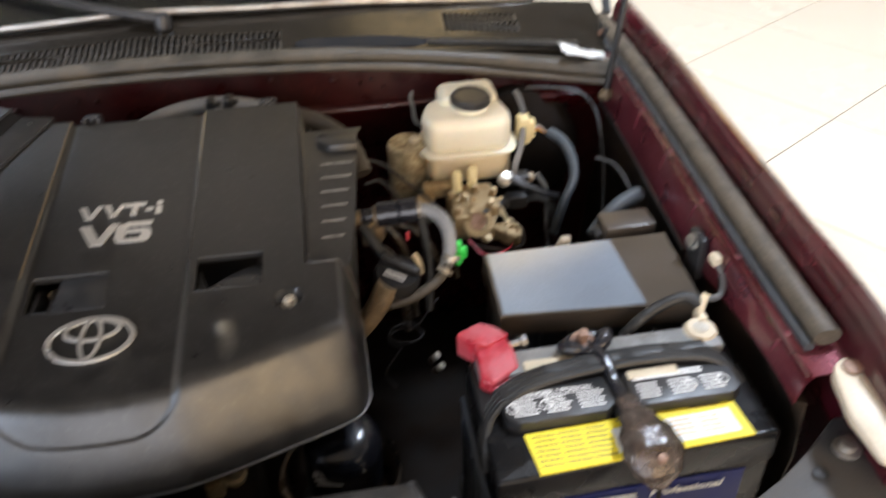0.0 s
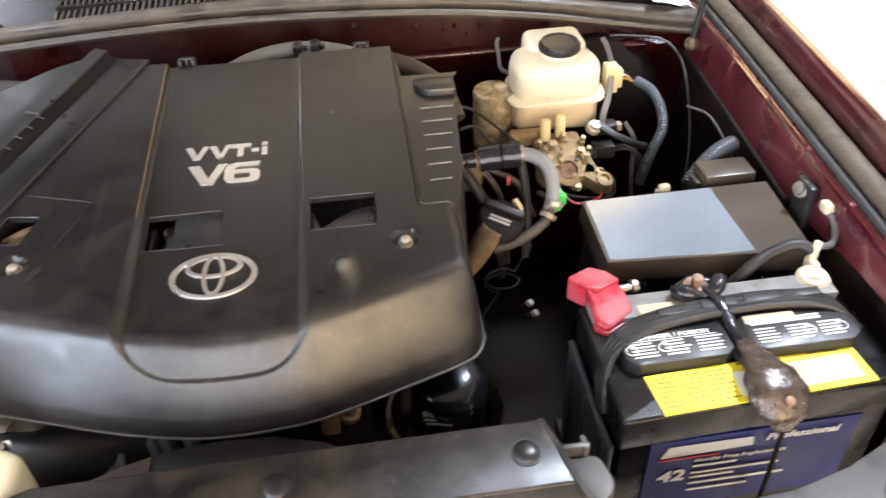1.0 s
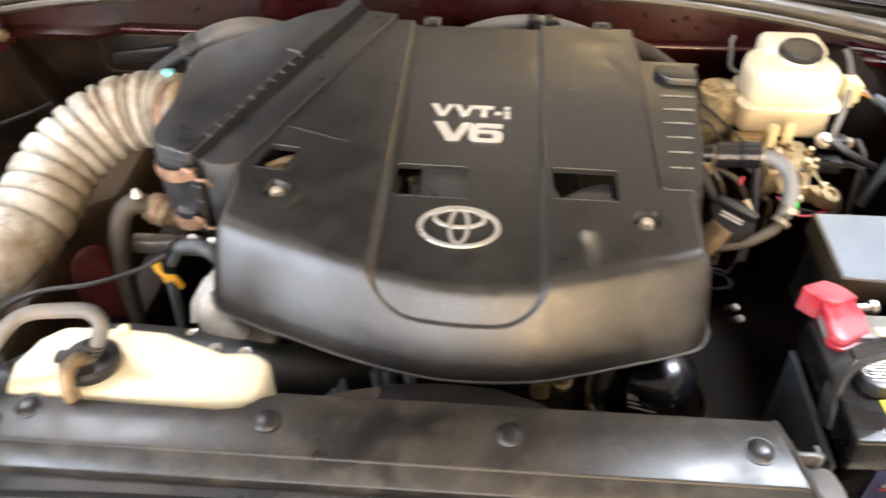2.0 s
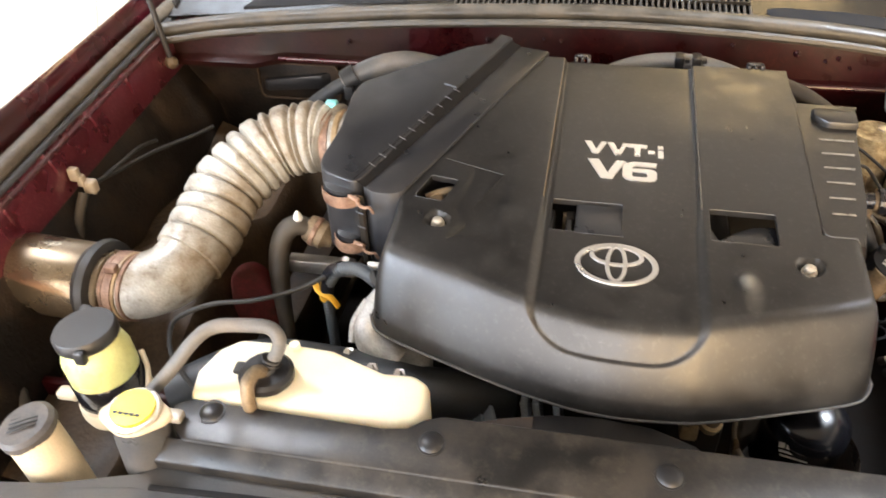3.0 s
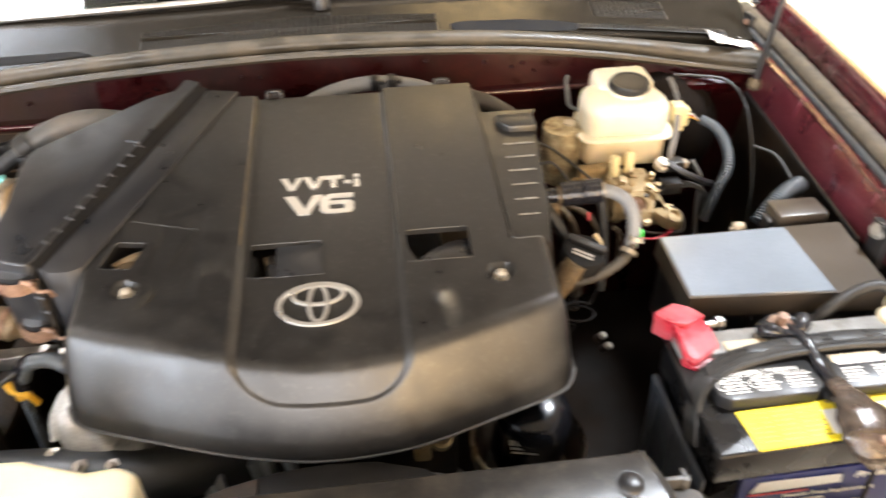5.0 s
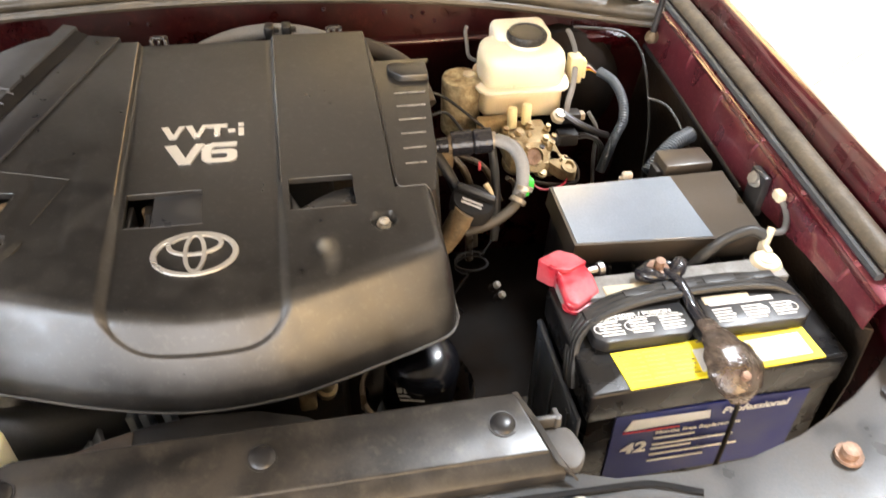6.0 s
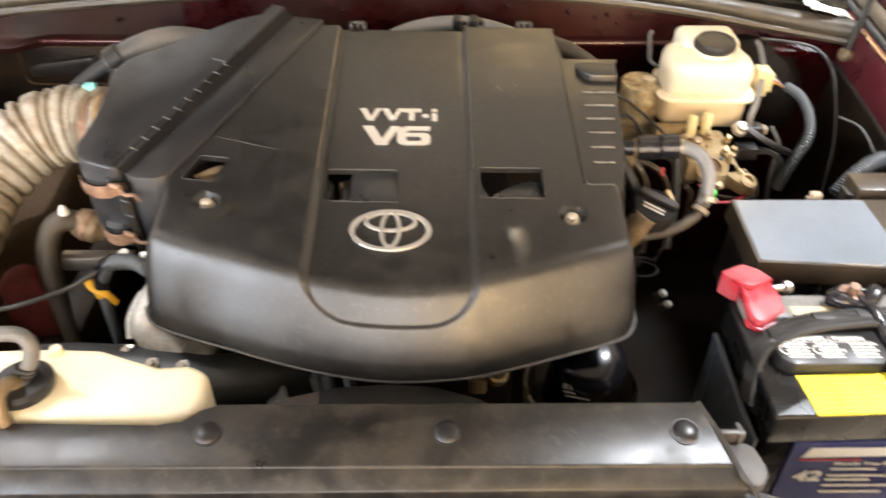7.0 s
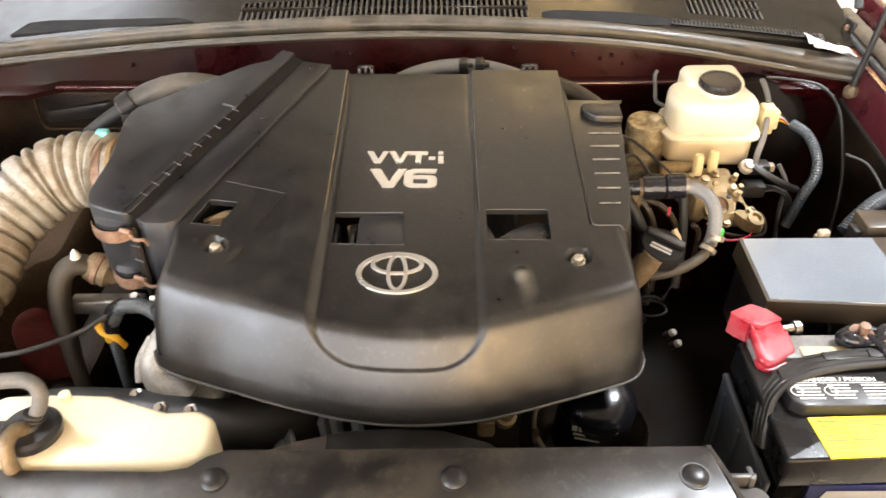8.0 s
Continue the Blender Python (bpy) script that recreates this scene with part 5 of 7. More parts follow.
RS = rounded([(0.352, 0.645), (0.500, 0.640), (0.512, 0.690), (0.496, 0.757), (0.366, 0.760), (0.344, 0.700)], 0.02, 5)
part("lower_tank", prism(RB, 0.938, 0.991, 0.012, 3), "reservoir_low", res)
part("upper_tank", prism(RB, 0.991, 1.049, 0.016, 4), "reservoir", res)
part("weld_seam", prism(RS, 0.989, 0.995, 0.002), "reservoir", res)
part("rear_chamber", box(0.392, 0.488, 0.715, 0.785, 0.985, 1.062, 0.014, 4), "reservoir", res)
part("neck", lathe([(0.030, 0), (0.030, 0.02), (0, 0.02)], (0.438, 0.704, 1.043), (0, -0.05, 1), 28), "reservoir", res)
cap = part("screw_cap", lathe([(0.0305, 0.0), (0.032, 0.002), (0.032, 0.011), (0.030, 0.014), (0.025, 0.0145), (0.024, 0.0132), (0.0, 0.0128)], (0.438, 0.704, 1.056), (0, -0.06, 1), 36), "black", res, "matt black screw cap")
for k in range(24):
    t = 2 * math.pi * k / 24
    part("cap_grip", box(-0.0012, 0.0012, -0.0012, 0.0012, 0.002, 0.012, 0.0004, 1, Matrix.Translation((0.438 + 0.032 * math.cos(t), 0.704 + 0.032 * math.sin(t), 1.056 - 0.001))), "black", cap)
for nx, ny in ((0.398, 0.612), (0.424, 0.620)):
    part("outlet_nipple", lathe([(0.008, 0), (0.008, 0.03), (0.0065, 0.034), (0, 0.034)], (nx, ny, 0.948), (0, 0.12, 1), 14), "cream", res)

act = thing("brake_actuator", (0.42, 0.58, 0.85), "gold passivated metal brake actuator block", "brake actuator")
part("block", bm_merge(box(0.382, 0.458, 0.565, 0.640, 0.895, 0.945, 0.008), box(0.380, 0.41, 0.545, 0.58, 0.905, 0.943, 0.006), box(0.42, 0.470, 0.535, 0.60, 0.895, 0.925, 0.008), lathe([(0.020, -0.05), (0.020, 0.0), (0.016, 0.004), (0, 0.004)], (0.398, 0.585, 0.900), (-0.2, -0.6, 0.5), 16)), "brass", act)
part("bore", lathe([(0.024, 0), (0.024, 0.010), (0.015, 0.011), (0.014, 0.004), (0.0, 0.003)], (0.418, 0.552, 0.925), (0.1, -0.75, 0.65), 24), "brass", act)
part("bore_plug", lathe([(0.0135, 0), (0.0135, 0.004), (0, 0.006)], (0.418, 0.550, 0.928), (0.1, -0.75, 0.65), 20), "rust", act)
for k in range(5):
    t = 2 * math.pi * k / 5 + 0.4
    part("flange_screw", lathe([(0.0045, 0), (0.0045, 0.006), (0.002, 0.007), (0, 0.0065)], (0.418 + 0.030 * math.cos(t), 0.556 + 0.018 * math.sin(t), 0.932 + 0.022 * math.sin(t)), (0.1, -0.75, 0.65), 8), "brass", act)
for (x, y, z, r, h) in ((0.39, 0.56, 0.944, 0.007, 0.010), (0.442, 0.572, 0.940, 0.007, 0.014), (0.466, 0.54, 0.922, 0.008, 0.010), (0.405, 0.595, 0.945, 0.009, 0.010), (0.452, 0.60, 0.942, 0.006, 0.018), (0.43, 0.535, 0.905, 0.009, 0.008), (0.384, 0.602, 0.945, 0.006, 0.012), (0.425, 0.612, 0.945, 0.006, 0.014)):
    part("union", lathe([(r, 0), (r, h * 0.5), (r * 0.7, h * 0.55), (r * 0.7, h), (0, h)], (x, y, z), (0.1, -0.4, 0.9), 8), "brass", act)
part("rear_rail", bm_merge(box(0.345, 0.405, 0.625, 0.645, 0.93, 0.955, 0.004), box(0.33, 0.36, 0.60, 0.63, 0.915, 0.94, 0.004)), "brass", act)
part("ear", prism(rounded([(0.455, 0.575), (0.482, 0.535), (0.478, 0.505), (0.455, 0.51), (0.44, 0.54)], 0.008), 0.905, 0.925, 0.004), "brass", act)
part("ear_ring", lathe([(0.012, 0), (0.013, 0.004), (0.008, 0.006), (0.006, 0.001), (0, 0.001)], (0.467, 0.518, 0.925), (0.2, -0.4, 0.9), 18), "brass", act)
rnd = random.Random(5)
for k in range(9):
    t = 2 * math.pi * k / 9
    part("port_screw", lathe([(0.0042, 0), (0.0042, 0.003), (0.002, 0.0035), (0, 0.002)], (0.425 + 0.034 * math.cos(t), 0.578 + 0.030 * math.sin(t), 0.946), (0.1, -0.3, 0.95), 8), "ink" if k % 2 else "brass", act)
part("bleed_valve", bm_merge(lathe([(0.012, 0), (0.012, 0.008), (0.008, 0.010), (0.008, 0.016), (0, 0.017)], (0.476, 0.618, 0.955), (0.2, -0.5, 0.85), 12)), "zinc", act, "pale metal valve")
part("brake_pipe", tube([(0.466, 0.54, 0.93), (0.480, 0.52, 0.925), (0.478, 0.505, 0.905), (0.44, 0.51, 0.90), (0.40, 0.53, 0.90)], 0.003, 8, 6), "dark", act)
part("brake_pipe", tube([(0.482, 0.615, 0.965), (0.51, 0.60, 0.95), (0.54, 0.595, 0.935), (0.56, 0.60, 0.925)], 0.006, 8, 6), "black", act)
part("red_wire", tube([(0.40, 0.53, 0.91), (0.42, 0.50, 0.90), (0.455, 0.50, 0.905), (0.47, 0.52, 0.915)], 0.0018, 6, 6), "red_cap", act)
motor = thing("pump_motor", (0.33, 0.705, 0.88), "stained gold-brown cylindrical pump motor", "pump motor")
part("can", lathe([(0.033, -0.10), (0.0335, -0.09), (0.0335, -0.004), (0.0325, -0.0005), (0.030, 0.0), (0.0285, -0.0015), (0.0, -0.0015)], (0.331, 0.700, 0.998), (0, -0.04, 1), 28), "motor", motor)
part("stud", lathe([(0.010, 0), (0.010, 0.004), (0, 0.006)], (0.345, 0.708, 0.996), seg=12), "zinc", motor)
booster = thing("brake_booster", (0.55, 0.82, 0.80), "black round brake booster against the firewall", "brake booster")
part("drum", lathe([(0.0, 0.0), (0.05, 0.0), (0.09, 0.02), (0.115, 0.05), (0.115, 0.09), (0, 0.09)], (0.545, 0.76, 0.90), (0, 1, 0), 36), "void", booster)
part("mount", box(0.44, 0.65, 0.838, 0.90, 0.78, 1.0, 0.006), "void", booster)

# brackets, connector and looms beside the reservoir
wires = thing("reservoir_bracket", (0.44, 0.72, 0.94), "bent grey metal bracket wires beside the reservoir", "bracket")
part("hook", tube([(0.351, 0.763, 1.058), (0.347, 0.758, 1.050), (0.350, 0.755, 1.030), (0.352, 0.745, 1.012), (0.366, 0.735, 1.006)], 0.0035, 8, 6), "grey_hose", wires)
part("hook", tube([(0.522, 0.745, 1.050), (0.527, 0.735, 1.040), (0.530, 0.715, 1.022), (0.524, 0.690, 1.005), (0.512, 0.660, 0.985), (0.498, 0.635, 0.972), (0.494, 0.625, 0.955)], 0.0055, 8, 6, flat=0.5), "grey_hose", wires)
conn = thing("wiring_connector", (0.53, 0.70, 0.97), "cream plastic wiring connector with coloured wires", "connector")
part("housing", bm_merge(box(0.516, 0.538, 0.690, 0.716, 0.975, 1.022, 0.003), box(0.536, 0.546, 0.694, 0.712, 0.982, 1.014, 0.002)), "cream", conn)
for k, c in enumerate(("amber", "red_cap", "white", "ink")):
    part("wire", tube([(0.545, 0.703, 0.992 + k * 0.004), (0.556, 0.706, 0.992 + k * 0.003), (0.572, 0.700, 0.985)], 0.0013, 6, 4), c, conn)
for pts, r, lab in (([(0.572, 0.700, 0.990), (0.588, 0.672, 0.985), (0.595, 0.640, 0.968), (0.590, 0.612, 0.945), (0.572, 0.597, 0.915), (0.555, 0.59, 0.86)], 0.0080, "blue-grey corrugated wiring loom"),
                    ([(0.572, 0.455, 0.945), (0.595, 0.470, 0.962), (0.625, 0.490, 0.972), (0.660, 0.515, 0.968)], 0.0125, "grey corrugated wiring loom")):
    lm = thing("wiring_loom", pts[-1], lab, "wiring loom", "engine bay looms")
    part("sleeve", tube(pts, r, 12, 64, wave=loom_wave(0.0023, 0.05)), "loom", lm, smooth=60)
for k, pts in enumerate(([(0.56, 0.815, 1.02), (0.60, 0.81, 1.018), (0.65, 0.795, 1.012), (0.672, 0.76, 0.99), (0.668, 0.70, 0.95), (0.655, 0.64, 0.90), (0.64, 0.60, 0.82)],
                         [(0.62, 0.60, 0.99), (0.645, 0.575, 0.985), (0.655, 0.53, 0.965), (0.654, 0.48, 0.945), (0.650, 0.43, 0.92)],
                         [(0.53, 0.62, 0.96), (0.545, 0.61, 0.93), (0.545, 0.605, 0.88), (0.55, 0.60, 0.82)])):
    cb = thing("cable", pts[-1], "thin grey-black cable along the inner wing", "cable", "engine bay cables")
    part("strand", tube(pts, (0.0026, 0.0022, 0.0036)[k], 8, 8), "rubber" if k < 2 else "grey_hose", cb)
plug = thing("wiring_plug", (0.50, 0.63, 0.90), "stacked black wiring plugs beside the brake actuator", "wiring plug")
part("body", bm_merge(box(0.482, 0.520, 0.622, 0.645, 0.938, 0.956, 0.003), box(0.478, 0.512, 0.600, 0.626, 0.908, 0.930, 0.003)), "black", plug)
part("lock_tab", box(0.519, 0.529, 0.626, 0.640, 0.941, 0.953, 0.002), "clip", plug, "grubby cream lock tab")
part("boot", lathe([(0.007, 0.0), (0.011, 0.004), (0.011, 0.012), (0.008, 0.014), (0.008, 0.024), (0, 0.025)], (0.478, 0.610, 0.918), (-0.8, -0.5, 0.1), 14), "rubber", plug)
for k in range(3):
    part("wire", tube([(0.512, 0.612 + 0.004 * k, 0.914 + 0.004 * k), (0.532, 0.606, 0.918 + 0.003 * k), (0.548 + 0.004 * k, 0.60, 0.905), (0.552 + 0.005 * k, 0.596, 0.86)], 0.0018, 6, 6), "rubber", plug)
lamp = thing("earth_clamp", (0.655, 0.335, 0.98), "grey metal bracket with a bolt on the inner wing", "bracket")
part("plate", box(0.656, 0.668, 0.303, 0.338, 0.965, 1.028, 0.003), "black", lamp)
part("bolt", lathe([(0.012, 0), (0.012, 0.004), (0.008, 0.005), (0.008, 0.011), (0, 0.012)], (0.658, 0.321, 1.0165), (-1, -0.2, 0.5), 10), "steel", lamp)

# ---- fuse box ----
FB = [Vector(p) for p in ((0.392, 0.272, 0.975), (0.634, 0.235, 0.990), (0.646, 0.385, 0.988), (0.398, 0.406, 0.972))]


def quad_block(top, z0, grow=0.0, drop=0.0, r=0.004):
    c = sum(top, Vector()) / 4
    t = [c + (p - c) * (1 + grow) - Vector((0, 0, drop)) for p in top]
    bm = bmesh.new()
    hi = [bm.verts.new(p) for p in t]
    lo = [bm.verts.new((c.x + (p.x - c.x) * 1.02, c.y + (p.y - c.y) * 1.02, p.z - z0)) for p in t]
    bm.faces.new(hi)
    bm.faces.new(lo[::-1])
    for i in range(4):
        j = (i + 1) % 4
        bm.faces.new((lo[i], lo[j], hi[j], hi[i]))
    return bevelled(bm, r, 3)


fuse = thing("fuse_box", (0.515, 0.325, 0.84), "brown-black plastic fuse box with a painted blue-grey sheen on its lid", "fuse box")
part("lid", quad_block(FB, 0.030), "lid", fuse)
part("base", quad_block(FB, 0.10, -0.05, 0.030), "black", fuse)
# thin plate over the lid that carries its painted sheen
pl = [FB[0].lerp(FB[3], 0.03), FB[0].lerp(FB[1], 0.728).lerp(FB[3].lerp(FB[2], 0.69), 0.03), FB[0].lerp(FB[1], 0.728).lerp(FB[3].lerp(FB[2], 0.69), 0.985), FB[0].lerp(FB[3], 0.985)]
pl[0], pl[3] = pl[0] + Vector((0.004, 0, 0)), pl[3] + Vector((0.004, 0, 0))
part("lid_face", quad_block([p + Vector((0, 0, 0.0012)) for p in pl], 0.003, 0, 0, 0.0005), "sheen", fuse, "blue-grey plate with the lid's sheen in its colour")
part("lid_catch", bm_merge(box(0.504, 0.520, 0.400, 0.411, 0.965, 0.986, 0.004, 3), box(0.500, 0.508, 0.402, 0.409, 0.968, 0.979, 0.003)), "clip", fuse)
for t in (0.08, 0.2, 0.33, 0.47, 0.62, 0.78, 0.93):
    p = FB[0].lerp(FB[1], t)
    part("base_rib", box(-0.002, 0.002, -0.006, 0.004, -0.085, -0.034, 0.001, 1, Matrix.Translation(p)), "black", fuse)
relay = thing("relay_box", (0.605, 0.43, 0.88), "small brown-black relay box behind the fuse box", "relay box")
part("lid", box(0.572, 0.645, 0.408, 0.452, 0.935, 0.988, 0.004), "lid", relay)
part("tab", box(0.562, 0.575, 0.415, 0.44, 0.94, 0.975, 0.003), "black", relay)

# ---- battery ----
bat = thing("battery", (0.487, 0.12, 0.76), "black car battery with yellow warning and blue front labels", "battery")
part("case", box(0.340, 0.636, 0.045, 0.204, 0.755, 0.940, 0.006), "case", bat)
part("lid", prism(rounded([(0.334, 0.036), (0.640, 0.046), (0.644, 0.208), (0.336, 0.208)], 0.006), 0.925, 0.970, 0.007, 3), "case", bat)
part("rear_deck", box(0.345, 0.632, 0.168, 0.206, 0.965, 0.982, 0.004), "deck", bat, "dusty grey raised rear deck")
for x0, x1 in ((0.358, 0.478), (0.496, 0.620)):
    vc = part("vent_cover", prism(rounded([(x0, 0.104), (x0 + 0.012, 0.094), (x1 - 0.012, 0.094), (x1, 0.104), (x1, 0.150), (x0, 0.150)], 0.004), 0.966, 0.986, 0.004, 2), "black", bat, "black vent cover with white print")
    if x0 < 0.4:
        part("print_rule", box(x0 + 0.006, x1 - 0.012, 0.1255, 0.1262, 0.9862, 0.9866, 0), "white", vc)
        part("print", lettering("DANGER / POISON", Matrix.Translation((x0 + 0.020, 0.1282, 0.9864)), 0.0078, 0.0001, 0.0002, 1.22), "white", vc, "white warning print")
    else:
        part("print", bm_merge(*[box(x0 + 0.010, x0 + 0.090, y, y + 0.0028, 0.9862, 0.9865, 0) for y in (0.1335, 0.129)]), "white", vc, "white print bars")
    bars = []
    rnd = random.Random(3 if x0 < 0.4 else 4)
    for col in range(3):
        for row in range(5):
            w = 0.022 + 0.008 * rnd.random()
            bx = x0 + 0.010 + col * 0.036
            bars.append(box(bx, bx + w, 0.1215 - row * 0.0046, 0.1215 - row * 0.0046 + 0.0018, 0.9862, 0.9865, 0))
    part("print", bm_merge(*bars), "white", vc, "white print bars")
    for k in range(2):
        c = (x0 + 0.040 + 0.036 * k + (0.03 if x0 > 0.4 else -0.03), 0.126)
        part("hazard_sign", tube([(c[0] + 0.0062 * math.cos(a), c[1] - 0.012 + 0.0062 * math.sin(a), 0.9866) for a in np.linspace(0, 2 * math.pi, 19)], 0.0006, 6, 1), "white", vc)
part("divider", box(0.478, 0.496, 0.092, 0.206, 0.966, 0.978, 0.003), "black", bat)
part("white_strip", box(0.396, 0.455, 0.169, 0.184, 0.978, 0.9845, 0.002), "ivory", bat, "cream strip label")
part("white_strip", box(0.502, 0.560, 0.132, 0.144, 0.980, 0.9875, 0.001), "ivory", bat, "cream strip label")
yl = part("yellow_label", prism([(0.3745, 0.0905), (0.379, 0.0385), (0.610, 0.0475), (0.607, 0.0985)], 0.9695, 0.9716, 0), "yellow", bat, "yellow warning label with fine print")
fine = []
rnd = random.Random(8)
for row in range(7):
    y = 0.084 - row * 0.0062
    for k in range(3):
        x = 0.381 + k * 0.028 + rnd.random() * 0.002
        fine.append(box(x, x + 0.022 + rnd.random() * 0.004, y + (x - 0.375) * 0.036, y + (x - 0.375) * 0.036 + 0.0012, 0.9714, 0.9719, 0))
for x in (0.475, 0.555):
    fine.append(box(x, x + 0.035, 0.0895 + (x - 0.475) * 0.036, 0.0925 + (x - 0.475) * 0.036, 0.9714, 0.9719, 0))
for bar_ in fine:
    part("fine_print", bar_, "tan", yl)
part("white_patch", prism([(0.466, 0.0805), (0.4645, 0.049), (0.598, 0.0545), (0.597, 0.086)], 0.9712, 0.9722, 0), "white", yl, "white panel with faint print")
faint = [box(0.50 + 0.03 * (k % 3), 0.522 + 0.03 * (k % 3), 0.060 + 0.006 * (k // 3), 0.0612 + 0.006 * (k // 3), 0.972, 0.9724, 0) for k in range(12)]
part("faint_print", bm_merge(*faint), "amber", yl)
bl = part("blue_label", prism([(0.372, 0.041), (0.606, 0.0435), (0.606, 0.0445), (0.372, 0.0445)], 0.80, 0.922, 0), "blue", bat, "blue front label with pale print")


def front(x, z, text, size, bold=0.0003, stretch=1.2, lean=0.0):
    sh = Matrix.Identity(4)
    sh[0][1] = lean
    return lettering(text, Matrix.Translation((x, 0.0402, z)) @ Matrix.Rotation(radians(90), 4, "X") @ sh, size, 0.0003, bold, stretch)


mark = prism([(0.385, 0.895), (0.392, 0.913), (0.485, 0.913), (0.487, 0.899)], 0, 0.0007, 0)
mark.transform(Matrix.Translation((0, 0.0408, 0)) @ Matrix.Rotation(radians(90), 4, "X"))
part("maker_mark", mark, "white", bl, "plain white maker's bar")
part("print", front(0.500, 0.904, "Professional", 0.0145, 0.0003, 1.15, 0.2), "white", bl, "white print")
part("red_line", box(0.384, 0.452, 0.0398, 0.0408, 0.8905, 0.8925, 0), "red_ink", bl)
part("print", front(0.386, 0.853, "42", 0.026, 0.0008, 1.2, 0.1), "white", bl, "white number")
part("print", front(0.424, 0.882, "Months Free Replacement", 0.0085, 0.0001, 1.15, 0.1), "white", bl, "white print")
part("print", bm_merge(*[box(0.424, 0.424 + w, 0.0398, 0.0408, z, z + 0.003, 0) for z, w in ((0.873, 0.05), (0.861, 0.10), (0.853, 0.05), (0.842, 0.11), (0.830, 0.07))]), "white", bl, "white print bars")
# carrying strap, hold-down bar and its wrapped end
STRAP = [(0.332, 0.090, 0.930), (0.335, 0.104, 0.955), (0.346, 0.124, 0.974), (0.374, 0.142, 0.984), (0.425, 0.154, 0.990), (0.52, 0.160, 0.992), (0.585, 0.156, 0.990), (0.615, 0.146, 0.982), (0.631, 0.133, 0.966), (0.637, 0.123, 0.938)]
rows = []
across = [(-0.015, 0.0), (-0.014, 0.003), (-0.010, 0.0035), (-0.0085, 0.002), (-0.007, 0.0035), (-0.0015, 0.0035), (0.0, 0.002), (0.0015, 0.0035), (0.007, 0.0035), (0.0085, 0.002), (0.010, 0.0035), (0.014, 0.003), (0.015, 0.0), (0.014, -0.003), (-0.014, -0.003), (-0.015, 0.0)]
pts = curve_points(STRAP, 8)
for i, p in enumerate(pts):
    a, b = pts[max(0, i - 1)], pts[min(len(pts) - 1, i + 1)]
    t = (b - a).normalized()
    wide = Vector((0.0, 0.92, -0.38)) if p.x < 0.36 or p.x > 0.63 else Vector((0.0, 1.0, -0.12))
    wide = (wide - t * wide.dot(t)).normalized()
    nrm = t.cross(wide)
    rows.append([p + wide * u + nrm * w for u, w in across])
sb = loft(rows)
bmesh.ops.remove_doubles(sb, verts=sb.verts, dist=1e-6)
part("strap", sb, "rubber", bat, "ribbed black carrying strap", smooth=30)
# solid black blocks on the strap replace the dark of open slots
for k in (0.412, 0.462, 0.512, 0.562):
    part("strap_slot", box(k, k + 0.040, 0.1535 + (k - 0.41) * 0.03, 0.1655 + (k - 0.41) * 0.03, 0.9905 - 0.5 * (k - 0.49) ** 2, 0.9965 - 0.5 * (k - 0.49) ** 2, 0.001), "ink", bat, "black inlay for a slot's dark inside")
hold = thing("battery_hold_down", (0.478, 0.12, 0.97), "black hold-down bar wrapped in dirty clear plastic at its end", "battery clamp")
part("bar", tube([(0.472, 0.196, 0.992), (0.477, 0.182, 0.996), (0.482, 0.160, 0.998), (0.486, 0.125, 0.987), (0.490, 0.085, 0.988), (0.494, 0.050, 0.984)], lambda k: 0.0045 + 0.0065 * k, 10, 6, flat=0.6), "gloss", hold)
part("wrap", tube([(0.487, 0.105, 0.990), (0.490, 0.078, 0.990), (0.492, 0.055, 0.988), (0.494, 0.035, 0.981), (0.494, 0.020, 0.969), (0.494, 0.014, 0.956)], lambda k: 0.009 + 0.0235 * math.sin(math.pi * min(1, k ** 1.5 * 0.92 + 0.03)) ** 1.2 + 0.0012 * math.sin(31 * k), 16, 8, flat=0.42), "wrap", hold, "crumpled dirty clear plastic wrap")
part("hook_rod", tube([(0.496, 0.022, 0.975), (0.497, 0.018, 0.94), (0.499, 0.018, 0.86), (0.50, 0.02, 0.78)], 0.0026, 8, 5), "dark", hold)
part("rod_nut", lathe([(0.010, 0), (0.010, 0.006), (0.005, 0.007), (0.005, 0.016), (0, 0.017)], (0.495, 0.026, 0.978), (0, -0.4, 1), 6), "rust", hold)
part("rear_bracket", bm_merge(tube([(0.444, 0.194, 0.988), (0.453, 0.184, 0.994), (0.470, 0.180, 0.990), (0.486, 0.182, 0.996), (0.497, 0.196, 0.998)], lambda k: 0.008 + 0.002 * math.sin(9 * k), 10, 6), tube([(0.452, 0.200, 0.986), (0.470, 0.206, 0.990), (0.490, 0.200, 0.988)], 0.007, 10, 5)), "gloss", hold)
part("rear_nut", lathe([(0.014, 0), (0.014, 0.003), (0.006, 0.004), (0.006, 0.016), (0, 0.017)], (0.468, 0.193, 0.993), (0, -0.1, 1), 10), "rust", hold)
# terminals and cables
pos = thing("terminal_cap", (0.36, 0.2, 0.975), "faded red rubber cap on the positive terminal", "terminal cap")
